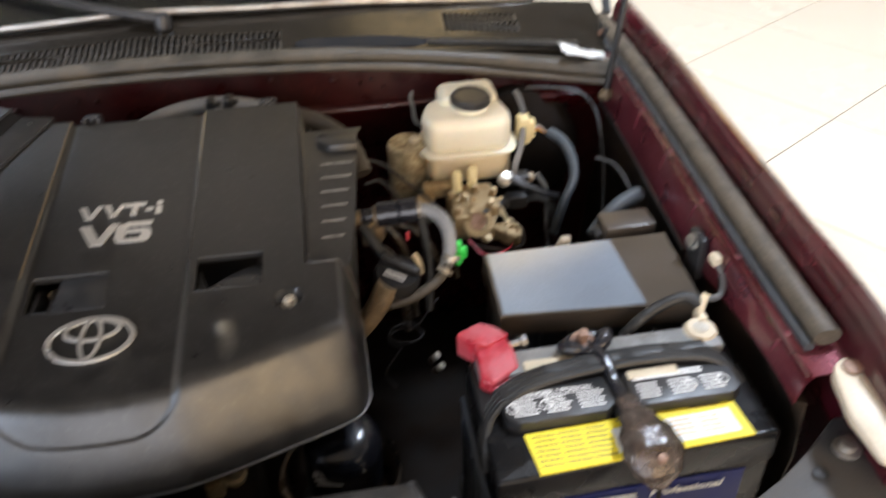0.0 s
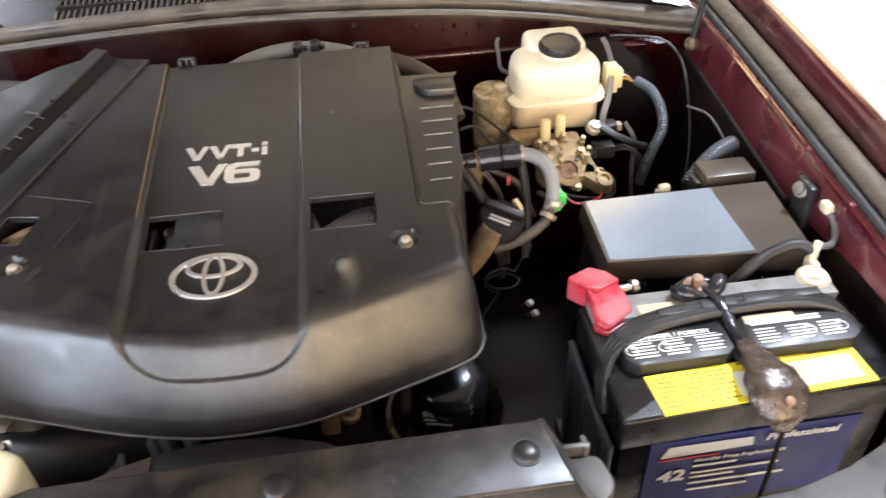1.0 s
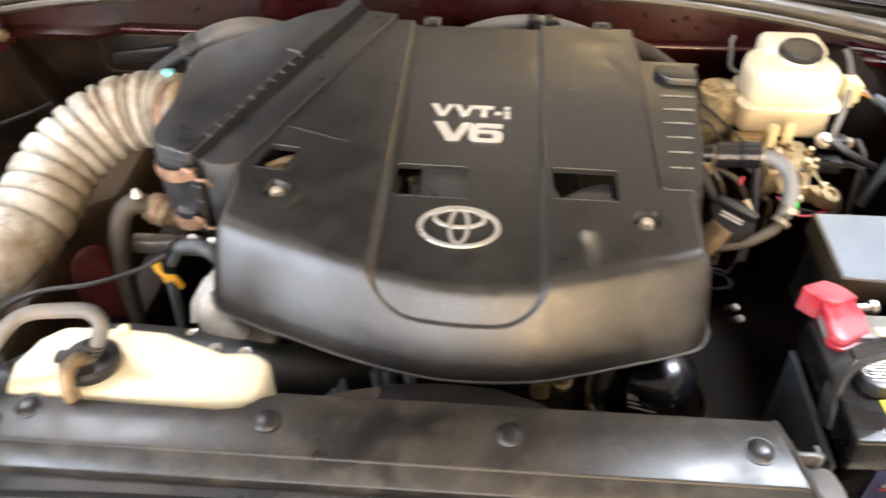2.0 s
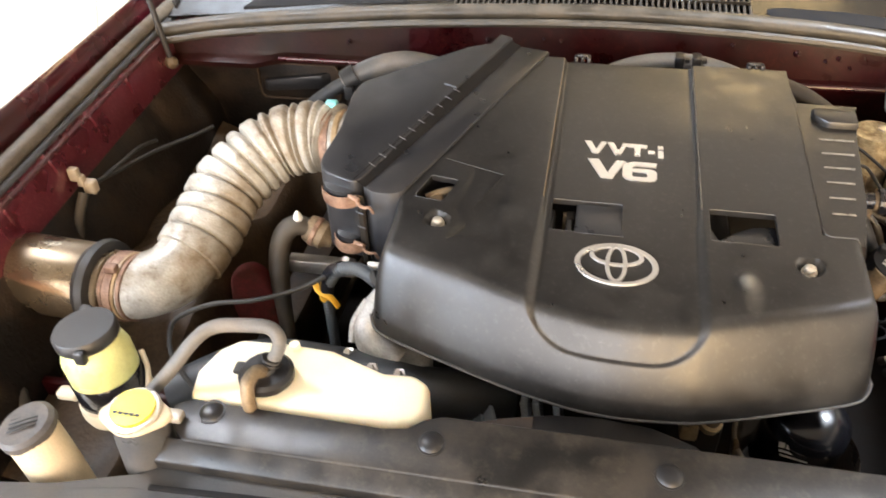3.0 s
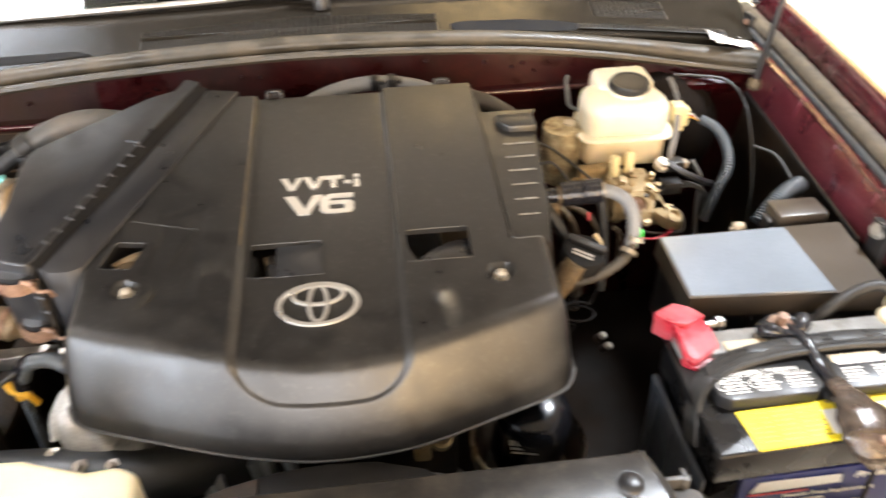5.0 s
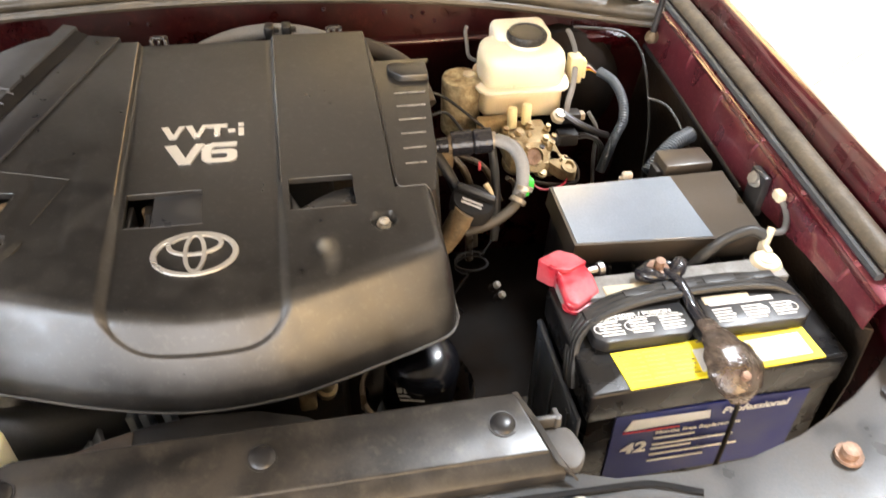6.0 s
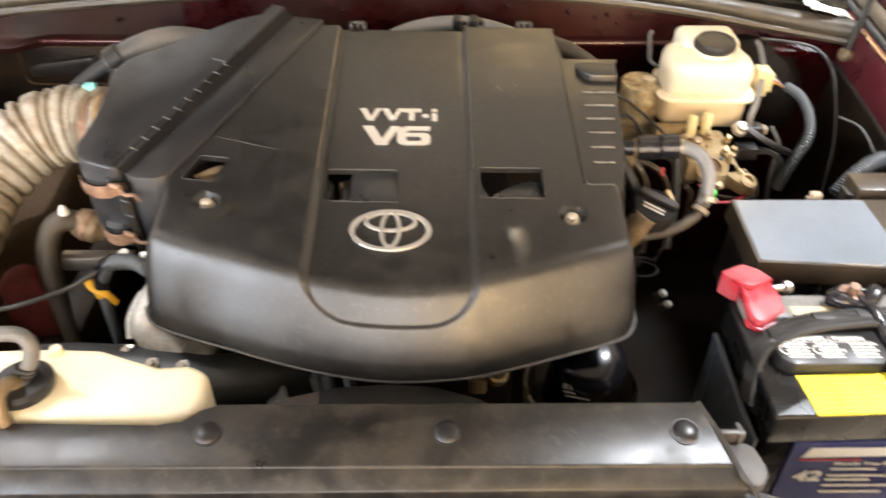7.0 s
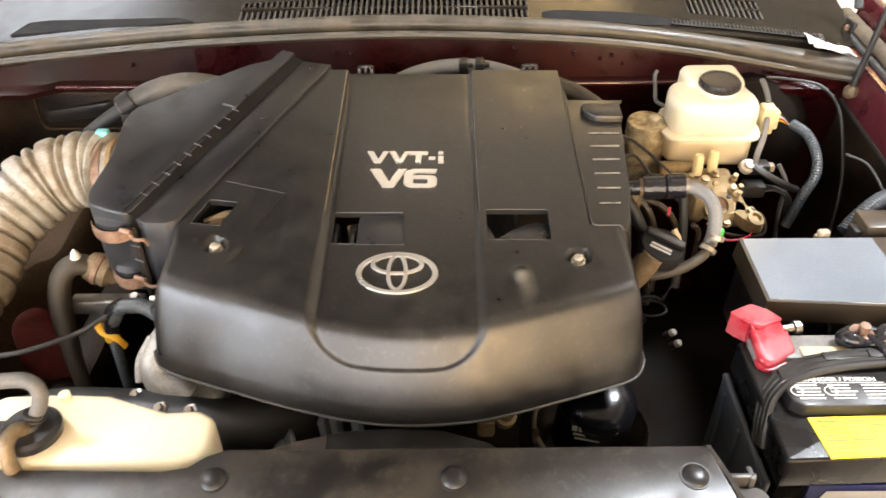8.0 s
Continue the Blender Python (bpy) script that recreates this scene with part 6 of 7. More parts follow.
bm = bm_merge(prism(rounded([(0.3275, 0.229), (0.358, 0.245), (0.3755, 0.236), (0.388, 0.219), (0.360, 0.206), (0.342, 0.212)], 0.004, 3), 0.966, lambda x, y: 0.9955 - 0.05 * (x - 0.36), 0.0035, 3),
              prism(rounded([(0.345, 0.226), (0.383, 0.229), (0.390, 0.202), (0.391, 0.176), (0.357, 0.157), (0.345, 0.167), (0.346, 0.198)], 0.006, 4), 0.964, lambda x, y: 0.9915 + 0.22 * min(0.0, y - 0.205), 0.006, 4),
              prism(rounded([(0.352, 0.204), (0.386, 0.206), (0.392, 0.176), (0.372, 0.160), (0.354, 0.155), (0.343, 0.166)], 0.005, 3), 0.963, lambda x, y: 0.9745 + 0.10 * (y - 0.16), 0.003, 2))
part("cap", bm, "red_cap", pos)
part("clamp_bolt", lathe([(0.005, 0), (0.005, 0.014), (0.008, 0.015), (0.008, 0.022), (0, 0.023)], (0.386, 0.212, 0.984), (1, 0.15, 0.05), 8), "dark_steel", pos)
neg = thing("negative_terminal", (0.612, 0.2, 0.97), "cream corroded clamp on the negative terminal", "battery terminal")
part("post", lathe([(0.010, 0), (0.009, 0.018), (0, 0.018)], (0.614, 0.196, 0.970), seg=16), "zinc", neg)
part("clamp", lathe([(0.0105, 0), (0.019, 0.001), (0.020, 0.008), (0.016, 0.013), (0.0105, 0.013)], (0.614, 0.196, 0.974), (0, -0.1, 1), 20), "ivory", neg)
part("clamp_arm", bm_merge(box(0.617, 0.627, 0.204, 0.226, 0.976, 0.992, 0.003), tube([(0.622, 0.218, 0.99), (0.626, 0.222, 1.004), (0.630, 0.226, 1.010)], 0.005, 8, 4)), "ivory", neg)
part("cable", tube([(0.628, 0.222, 0.998), (0.606, 0.232, 1.004), (0.575, 0.230, 0.996), (0.548, 0.222, 0.985), (0.53, 0.22, 0.965)], 0.0072, 12, 8), "rubber", neg, "black battery cable")
ea = part("earth_cable", tube([(0.630, 0.224, 1.004), (0.648, 0.228, 1.001), (0.659, 0.240, 1.005), (0.664, 0.255, 1.013), (0.661, 0.270, 1.022)], 0.0042, 10, 8), "grey_hose", neg, "grey earth cable")
part("eyelet", bm_merge(box(0.654, 0.667, 0.262, 0.280, 1.017, 1.031, 0.004)), "ivory", ea)
tray = thing("battery_tray", (0.487, 0.12, 0.745), "dark plastic battery tray and side guard", "battery tray")
part("tray", box(0.325, 0.65, 0.03, 0.22, 0.735, 0.755, 0.004), "black", tray)
part("guard", bm_merge(box(0.327, 0.3335, 0.045, 0.200, 0.755, 0.922, 0.003), tube([(0.330, 0.05, 0.912), (0.329, 0.10, 0.920), (0.330, 0.198, 0.922)], 0.0045, 8, 5)), "guard", tray, "blue-grey upright guard")
for y in (0.065, 0.120, 0.175):
    part("guard_rib", box(0.3240, 0.3275, y, y + 0.008, 0.76, 0.910, 0.0015), "guard", tray)
part("tray_leg", box(0.40, 0.58, 0.06, 0.20, 0.45, 0.736, 0.004), "dark", tray)

# ---- radiator cover bar ----
rbar = thing("radiator_cover", (-0.1, 0.0, 0.985), "dusty black plastic radiator cover panel with push rivets", "radiator cover")
BAR = [(-0.506, 0.004), (-0.488, 0.014), (-0.280, 0.010), (-0.256, 0.014), (-0.240, 0.026), (-0.222, 0.033), (0.246, 0.034), (0.251, 0.028), (0.267, -0.036), (-0.478, -0.036), (-0.496, -0.020)]
part("panel", prism(BAR, 0.978, lambda x, y: 0.996 + y * 0.10, 0.003, 3), "bar", rbar)
part("front_step", prism([(-0.50, -0.034), (0.268, -0.034), (0.280, -0.050), (-0.512, -0.052)], 0.955, lambda x, y: 0.9915 + (y + 0.034) * 1.0, 0.002), "bar", rbar)
part("end_flange", thickened(loft([[(0.2455, 0.034, 0.9990), (0.2520, 0.036, 0.9965), (0.2590, 0.040, 0.978)], [(0.2580, -0.002, 0.9955), (0.2655, -0.002, 0.9925), (0.2720, -0.003, 0.975)], [(0.2660, -0.034, 0.9922), (0.2735, -0.036, 0.9890), (0.2810, -0.042, 0.974)], [(0.2720, -0.047, 0.9860), (0.2800, -0.050, 0.9820), (0.2900, -0.056, 0.970)]]), 0.002), "bar", rbar)
for x in (-0.461, -0.228, 0.0, 0.228):
    rv = part("push_rivet", lathe([(0.0125, 0.0), (0.0125, 0.002), (0.0105, 0.0045), (0.006, 0.0062), (0.0, 0.0066)], (x, 0.0, 0.9955), (0, -0.1, 1), 22), "rivet", rbar, "black domed push rivet")
    part("rivet_flange", lathe([(0.0145, 0), (0.0145, 0.0012), (0, 0.0013)], (x, 0.0, 0.9958), (0, -0.1, 1), 22), "black", rv)
part("end_tab", prism(rounded([(0.262, -0.025), (0.262, 0.004), (0.300, 0.006), (0.308, -0.030), (0.290, -0.048)], 0.012), 0.955, 0.972, 0.003), "support", rbar)
part("end_clip", bm_merge(box(0.262, 0.292, 0.006, 0.012, 0.965, 0.985, 0.002), box(0.284, 0.290, 0.004, 0.02, 0.955, 0.985, 0.002)), "support", rbar)

# ---- coolant tank, caps and reservoirs ----
tank = thing("coolant_tank", (-0.37, 0.06, 0.85), "milky white coolant overflow tank with a black cap", "coolant tank")
TK = [(-0.492, 0.012), (-0.500, 0.050), (-0.490, 0.085), (-0.470, 0.105), (-0.410, 0.107), (-0.362, 0.107), (-0.330, 0.100), (-0.302, 0.096), (-0.268, 0.099), (-0.248, 0.088), (-0.244, 0.050), (-0.252, 0.032), (-0.275, 0.022)]
part("bottle", prism(TK, 0.84, lambda x, y: 0.984 + 0.018 * smooth(-0.28, -0.38, x), 0.010, 4), "tank", tank)
part("lug", lathe([(0.006, 0), (0.006, 0.006), (0, 0.007)], (-0.405, 0.100, 1.000), seg=12), "tank", tank)
cap = part("cap", lathe([(0.0, 0.012), (0.010, 0.012), (0.012, 0.008), (0.026, 0.007), (0.030, 0.003), (0.030, -0.004), (0.0, -0.004)], (-0.419, 0.052, 1.006), seg=28), "black", tank, "black push-on cap")
part("cap_tab", box(-0.456, -0.436, 0.046, 0.062, 1.004, 1.011, 0.003), "black", cap)
part("overflow_hose", tube([(-0.416, 0.054, 1.014), (-0.405, 0.060, 1.034), (-0.402, 0.064, 1.050), (-0.413, 0.068, 1.060), (-0.440, 0.066, 1.061), (-0.470, 0.060, 1.060), (-0.488, 0.046, 1.052), (-0.512, 0.022, 1.025), (-0.536, 0.000, 1.002)], 0.0076, 12, 8), "grey_hose", tank, "grey rubber overflow hose")
part("elbow", tube([(-0.420, 0.046, 1.016), (-0.421, 0.034, 1.026), (-0.424, 0.022, 1.024), (-0.424, 0.014, 1.010), (-0.423, 0.012, 0.990)], 0.0075, 12, 8), "tan", tank, "dusty brown hose elbow")
for z in (1.020, 1.026):
    part("hose_band", lathe([(0.0095, -0.0015), (0.0105, 0), (0.0095, 0.0015)], (-0.412, 0.056, z), (0.3, 0.2, 1), 14), "black", tank)
rc = thing("radiator_filler", (-0.524, -0.03, 0.95), "radiator filler with a yellow-topped cap and pale ears", "radiator filler")
part("cap", lathe([(0.018, -0.012), (0.0265, -0.010), (0.0275, -0.002), (0.0255, 0.0), (0.0, 0.001)], (-0.524, -0.032, 1.026), (0.03, -0.08, 1), 30), "zinc", rc)
lobe = []
for k in range(36):
    a = 2 * math.pi * k / 36
    c2 = abs(math.cos(a - 0.1)) ** 10
    lobe.append((-0.524 + (0.0285 + 0.0095 * c2) * math.cos(a), -0.032 + (0.0285 + 0.0095 * c2) * 0.93 * math.sin(a)))
part("ear_plate", prism(lobe, 1.012, 1.0205, 0.003, 3), "ivory", rc, "pale lobed cap rim")
ylab = part("top_label", lathe([(0.0225, 0.0), (0.0225, 0.0022), (0.0, 0.0024)], (-0.524, -0.032, 1.0268), (0.03, -0.08, 1), 30), "yellow", rc, "yellow round label")
part("label_print", bm_merge(*[box(-0.012 + 0.0065 * k, -0.0085 + 0.0065 * k, 0.011 - abs(k - 1.5) * 0.002, 0.0155 - abs(k - 1.5) * 0.002, 0.0023, 0.0029, 0, m=Matrix.Translation((-0.524, -0.032, 1.0262))) for k in range(4)], *[box(-0.016 + 0.006 * k, -0.0115 + 0.006 * k, -0.0105, -0.0075, 0.0023, 0.003, 0, m=Matrix.Translation((-0.524, -0.032, 1.0262))) for k in range(5)]), "ink", ylab)
part("neck", lathe([(0.030, -0.08), (0.028, -0.03), (0.024, -0.012), (0.0, -0.012)], (-0.524, -0.030, 1.024), seg=24), "support", rc, "grey metal filler neck")
part("stem", box(-0.505, -0.485, -0.022, -0.008, 0.996, 1.006, 0.003), "zinc", rc)

ps = thing("power_steering_reservoir", (-0.612, 0.045, 0.93), "yellowed translucent power steering reservoir with a black cap", "fluid reservoir")
pax = (-0.06, 0.0, 1)
part("bottle", lathe([(0.026, -0.105), (0.035, -0.098), (0.038, -0.07), (0.038, -0.024), (0.034, -0.012), (0.028, 0.0), (0, 0.0)], (-0.619, 0.048, 1.035), pax, 32), "fluid", ps)
part("band", lathe([(0.0385, -0.085), (0.0395, -0.083), (0.0395, -0.054), (0.0385, -0.052)], (-0.619, 0.048, 1.035), pax, 32), "gloss", ps, "black mounting band")
part("flange", lathe([(0.030, -0.112), (0.040, -0.110), (0.0425, -0.100), (0.0415, -0.088), (0.038, -0.086), (0.030, -0.088)], (-0.619, 0.048, 1.035), pax, 32), "ivory", ps, "pale lower flange")
part("lug", box(-0.682, -0.655, 0.030, 0.046, 0.938, 0.950, 0.004, 3), "ivory", ps, "pale mounting lug")
part("strap_ring", tube([(-0.580, 0.030, 0.940), (-0.572, 0.048, 0.955), (-0.574, 0.064, 0.975), (-0.588, 0.080, 0.985)], 0.0032, 8, 6), "ivory", ps, "pale strap ring")
pc = part("cap", lathe([(0.033, 0.0), (0.0345, 0.002), (0.0345, 0.013), (0.0325, 0.016), (0.0, 0.017)], (-0.620, 0.048, 1.032), pax, 36), "black", ps, "dusty black screw cap")
part("cap_tab", box(-0.612, -0.600, 0.009, 0.018, 1.030, 1.046, 0.002), "black", pc)
part("cap_tab", box(-0.645, -0.632, 0.076, 0.085, 1.030, 1.046, 0.002), "black", pc)
wsh = thing("washer_filler", (-0.64, -0.055, 0.9), "cream washer filler neck with a grey flip cap", "washer filler")
part("neck", tube([(-0.615, -0.062, 0.90), (-0.628, -0.056, 0.95), (-0.642, -0.05, 0.988)], 0.027, 22, 6), "ivory", wsh)
wcap = part("cap", lathe([(0.027, -0.008), (0.0305, -0.006), (0.0305, 0.002), (0.026, 0.006), (0.0, 0.007)], (-0.645, -0.049, 0.994), (-0.15, -0.12, 1), 32), "washer_cap", wsh, "grey plastic cap with moulded bars")
part("cap_print", bm_merge(*[box(-0.015, 0.015, -0.011 + 0.006 * k, -0.0085 + 0.006 * k, 0.0065, 0.0080, 0.0004, 1, Matrix.Translation((-0.645, -0.049, 0.994)) @ pose(0, 0, 0, -7, -9, 25)) for k in range(4)]), "black", wcap)

# ---- oil cap and the hoses beside it ----
oil = thing("oil_filler_cap", (0.271, 0.34, 0.99), "black oil filler cap with a grip bar and pale print", "oil cap")
oax = (0.14, -0.22, 0.96)
oc = part("disc", lathe([(0.024, -0.016), (0.0295, -0.014), (0.0305, 0.0), (0.027, 0.006), (0.0, 0.007)], (0.274, 0.350, 1.001), oax, 30), "matt_black", oil)
om = Matrix.Translation((0.274, 0.350, 1.001)) @ Vector((0, 0, 1)).rotation_difference(Vector(oax).normalized()).to_matrix().to_4x4() @ pose(0, 0, 0, 0, 0, -28)
part("grip", box(-0.027, 0.027, 0.003, 0.013, 0.004, 0.016, 0.004, 3, om), "black", oc)
part("print", bm_merge(*[box(-0.014, 0.014, -0.008 - 0.006 * k, -0.005 - 0.006 * k, 0.0072, 0.0082, 0, m=om) for k in range(2)]), "grey_print", oc, "pale print bars")
vac = thing("breather_hose", (0.33, 0.37, 0.97), "grey rubber breather hose with spring clamps and a black valve", "hose")
part("valve", bm_merge(lathe([(0.010, -0.02), (0.011, 0.0), (0.017, 0.001), (0.017, 0.028), (0.015, 0.030), (0.017, 0.032), (0.017, 0.055), (0.0, 0.056)], (0.258, 0.425, 1.045), (1, -0.08, 0.08), 20)), "gloss", vac, "glossy black valve body")
part("valve_neck", lathe([(0.010, 0), (0.010, 0.024), (0.013, 0.025), (0.013, 0.032), (0, 0.032)], (0.230, 0.428, 1.042), (1, -0.08, 0.08), 14), "tan", vac)
part("hose", tube([(0.306, 0.420, 1.049), (0.324, 0.415, 1.050), (0.340, 0.401, 1.045), (0.347, 0.384, 1.032), (0.345, 0.368, 1.014), (0.338, 0.356, 1.000)], 0.0090, 14, 8), "light_hose", vac)
part("lower_hose", tube([(0.340, 0.356, 1.004), (0.330, 0.346, 0.992), (0.312, 0.336, 0.984), (0.290, 0.332, 0.975), (0.262, 0.335, 0.965)], 0.0068, 12, 8), "tan_rubber", vac, "dusty brown lower hose")
for p, ax in (((0.314, 0.419, 1.050), (1, -0.2, 0)), ((0.346, 0.360, 1.009), (0.3, 0.35, 0.8)), ((0.335, 0.350, 0.997), (0.5, 0.45, 0.6))):
    part("spring_clamp", lathe([(0.0085, -0.003), (0.0112, -0.003), (0.0112, 0.003), (0.0085, 0.003)], p, ax, 18), "clamp", vac, "tarnished pale spring clamp")
part("inner_hose", tube([(0.316, 0.430, 1.035), (0.321, 0.420, 0.995), (0.322, 0.405, 0.950), (0.318, 0.390, 0.900)], 0.0060, 10, 8), "rubber", vac)
part("inner_hose", tube([(0.238, 0.426, 1.030), (0.250, 0.412, 1.014), (0.262, 0.396, 0.990), (0.268, 0.380, 0.960)], 0.0075, 10, 8), "rubber", vac)
part("red_tag", box(0.294, 0.298, 0.410, 0.413, 1.008, 1.022, 0.001), "red_cap", vac)
part("ivory_tag", tube([(0.300, 0.39, 1.0), (0.306, 0.382, 0.99), (0.308, 0.378, 0.975)], 0.004, 8, 5), "ivory", vac)
gc = thing("green_clip", (0.36, 0.39, 0.965), "bright green plastic hose clip", "hose clip")
part("clip", bm_merge(box(0.357, 0.367, 0.396, 0.412, 0.966, 1.000, 0.003), box(0.362, 0.374, 0.400, 0.410, 0.972, 0.990, 0.003)), "green", gc)
for k, (x, y, z) in enumerate(((0.321, 0.366, 0.833), (0.324, 0.346, 0.831))):
    st = thing("stud_bolt", (x, y, z - 0.03), "dull grey metal stud bolt in the dark bay", "bolt", "engine side bolts")
    part("stud", lathe([(0.0055, -0.014), (0.0055, -0.004), (0.0045, -0.002), (0.0, -0.002)], (x, y, z), (0.55, -0.35, 0.8), 12), "apron", st, "dark rusty shank")
    part("head", lathe([(0.0050, -0.003), (0.0053, 0.001), (0.0046, 0.004), (0.0, 0.005)], (x, y, z), (0.55, -0.35, 0.8), 14), "zinc", st, "pale worn head")
cb = thing("coiled_cable", (0.275, 0.33, 0.88), "thin black cable coiled in the dark gap", "cable", "engine bay cables")
part("strand", tube([(0.335, 0.425, 0.890), (0.318, 0.402, 0.890)] + [(0.280 + 0.023 * math.cos(a), 0.364 + 0.018 * math.sin(a), 0.890 - 0.0012 * a) for a in np.linspace(0.6, 0.6 + 3.2 * math.pi, 34)] + [(0.250, 0.332, 0.858), (0.247, 0.318, 0.852), (0.258, 0.303, 0.848)], 0.0018, 8, 2), "matt_black", cb)
for pts in ([(0.25, 0.60, 1.03), (0.28, 0.60, 1.02), (0.32, 0.56, 1.0), (0.36, 0.53, 0.97)], [(0.25, 0.53, 1.03), (0.275, 0.54, 1.025), (0.30, 0.52, 1.0), (0.34, 0.50, 0.97)]):
    cb = thing("cable", pts[-1], "thin black cable beside the engine", "cable", "engine bay cables")
    part("strand", tube(pts, 0.0024, 8, 8), "rubber", cb)
# dark pipes and brackets crowded between the filler and the brake actuator
pb = thing("pipe_bundle", (0.30, 0.46, 0.85), "grimy dark metal pipes beside the engine", "pipes")
for pts, r in (([(0.235, 0.480, 1.010), (0.262, 0.476, 1.000), (0.288, 0.462, 0.972), (0.300, 0.450, 0.920), (0.302, 0.440, 0.850)], 0.0055),
               ([(0.255, 0.505, 0.985), (0.290, 0.500, 0.975), (0.325, 0.490, 0.955), (0.350, 0.480, 0.900)], 0.0048),
               ([(0.262, 0.445, 0.975), (0.280, 0.430, 0.955), (0.286, 0.415, 0.900), (0.288, 0.410, 0.850)], 0.0060),
               ([(0.350, 0.455, 0.960), (0.366, 0.470, 0.935), (0.372, 0.480, 0.880)], 0.0036)):
    part("pipe", tube(pts, r, 10, 8), "cup", pb)
part("bracket", prism(rounded([(0.236, 0.440), (0.258, 0.436), (0.270, 0.455), (0.262, 0.480), (0.240, 0.482)], 0.006), 0.985, lambda x, y: 1.012 + 0.2 * (x - 0.25), 0.003), "tan", pb, "tan dusty bracket")
for x, y, z in ((0.248, 0.452, 1.010), (0.256, 0.470, 1.012)):
    part("bolt", lathe([(0.006, 0), (0.006, 0.004), (0.0035, 0.005), (0.0035, 0.009), (0, 0.009)], (x, y, z), (0.1, -0.2, 1), 6), "brass", pb)
part("clamp", lathe([(0.0062, -0.004), (0.0080, -0.004), (0.0080, 0.004), (0.0062, 0.004)], (0.299, 0.4515, 0.930), (0.1, -0.2, -1), 14), "zinc", pb)

# ---- left-hand details ----
tag = thing("plastic_tag", (-0.352, 0.262, 0.98), "small white plastic tag by the wiring", "tag")
part("tag", box(-0.366, -0.344, 0.258, 0.264, 0.975, 1.000, 0.002, 2), "white", tag)
wl = thing("wiring_loom", (-0.40, 0.28, 0.9), "black corrugated wiring loom with yellow tape", "wiring loom", "engine bay looms")
part("sleeve", tube([(-0.340, 0.235, 0.985), (-0.375, 0.255, 0.990), (-0.410, 0.268, 0.975), (-0.430, 0.275, 0.945)], 0.0092, 12, 40, wave=loom_wave(0.0021, 0.05)), "loom", wl, smooth=60)
part("drop_sleeve", tube([(-0.430, 0.275, 0.950), (-0.432, 0.270, 0.92), (-0.425, 0.255, 0.87), (-0.42, 0.24, 0.80)], 0.0072, 10, 50, wave=loom_wave(0.0021, 0.05)), "loom", wl, smooth=60)
part("tape", lathe([(0.0075, -0.006), (0.0095, -0.005), (0.0095, 0.005), (0.0075, 0.006)], (-0.434, 0.272, 0.925), (0.1, -0.1, 1), 14), "amber", wl, "yellow tape")
part("tape_tail", tube([(-0.448, 0.272, 0.945), (-0.441, 0.266, 0.936), (-0.424, 0.262, 0.930), (-0.415, 0.262, 0.915)], 0.0045, 8, 5, flat=0.5), "amber", wl)
part("elbow_wrap", tube([(-0.405, 0.268, 0.979), (-0.420, 0.272, 0.968), (-0.430, 0.275, 0.950), (-0.433, 0.272, 0.930)], 0.0102, 12, 6), "gloss", wl, "glossy black tape wrap")
ww = thing("cable", (-0.59, 0.2, 0.85), "thin black cable across the bay", "cable", "engine bay cables")
part("strand", tube([(-0.425, 0.270, 0.965), (-0.46, 0.245, 0.955), (-0.51, 0.215, 0.955), (-0.56, 0.20, 0.955), (-0.600, 0.180, 0.945), (-0.610, 0.165, 0.93), (-0.59, 0.13, 0.92), (-0.55, 0.10, 0.90)], 0.0032, 8, 8), "rubber", ww)
br = thing("engine_bracket", (-0.47, 0.35, 0.88), "dull steel bracket beside the air cleaner", "bracket")
part("plate", bm_merge(box(-0.52, -0.42, 0.345, 0.365, 0.895, 0.918, 0.003)), "steel", br)
part("post", tube([(-0.490, 0.372, 0.962), (-0.508, 0.366, 0.966), (-0.524, 0.356, 0.952), (-0.531, 0.342, 0.915), (-0.526, 0.320, 0.850), (-0.512, 0.290, 0.770), (-0.495, 0.260, 0.680)], lambda k: 0.0165 + 0.003 * math.sin(7 * k), 14, 8, flat=0.75), "tan_rubber", br, "brown dusty bent pipe")
part("solenoid", lathe([(0.012, -0.004), (0.019, 0.0), (0.021, 0.006), (0.021, 0.028), (0.016, 0.032), (0.012, 0.042), (0, 0.043)], (-0.492, 0.376, 0.958), (0.8, -0.1, -0.35), 18), "tan", br, "brown stained solenoid")
part("solenoid_band", lathe([(0.0212, 0.010), (0.0225, 0.011), (0.0225, 0.017), (0.0212, 0.018)], (-0.492, 0.376, 0.958), (0.8, -0.1, -0.35), 18), "rust", br)
part("white_tip", lathe([(0.007, 0), (0.005, 0.008), (0.0015, 0.014), (0, 0.014)], (-0.500, 0.366, 0.980), (0.1, -0.2, 1), 10), "white", br)
part("plate_bolt", lathe([(0.009, 0), (0.009, 0.004), (0.006, 0.005), (0.006, 0.012), (0, 0.012)], (-0.428, 0.348, 0.920), (0, -0.4, 1), 6), "steel", br)
sm = thing("side_member", (-0.56, 0.28, 0.75), "brown dusty chassis side member", "chassis member")
part("beam", box(-0.60, -0.54, 0.05, 0.80, 0.62, 0.76, 0.02), "apron", sm)
patch_ = prism(rounded([(-0.640, 0.76), (-0.556, 0.74), (-0.556, 0.84), (-0.585, 0.885), (-0.628, 0.865)], 0.03, 5), -0.385, -0.355, 0.010, 3)
patch_.transform(Matrix.Rotation(radians(90), 4, "X"))
part("red_patch", patch_, "red_dull", sm, "bare red painted bracket")
arch_ = random.Random(12)
bumps = [(arch_.uniform(-0.84, -0.6), arch_.uniform(0.1, 0.8), arch_.uniform(0.03, 0.07), arch_.uniform(-0.012, 0.016)) for _ in range(26)]


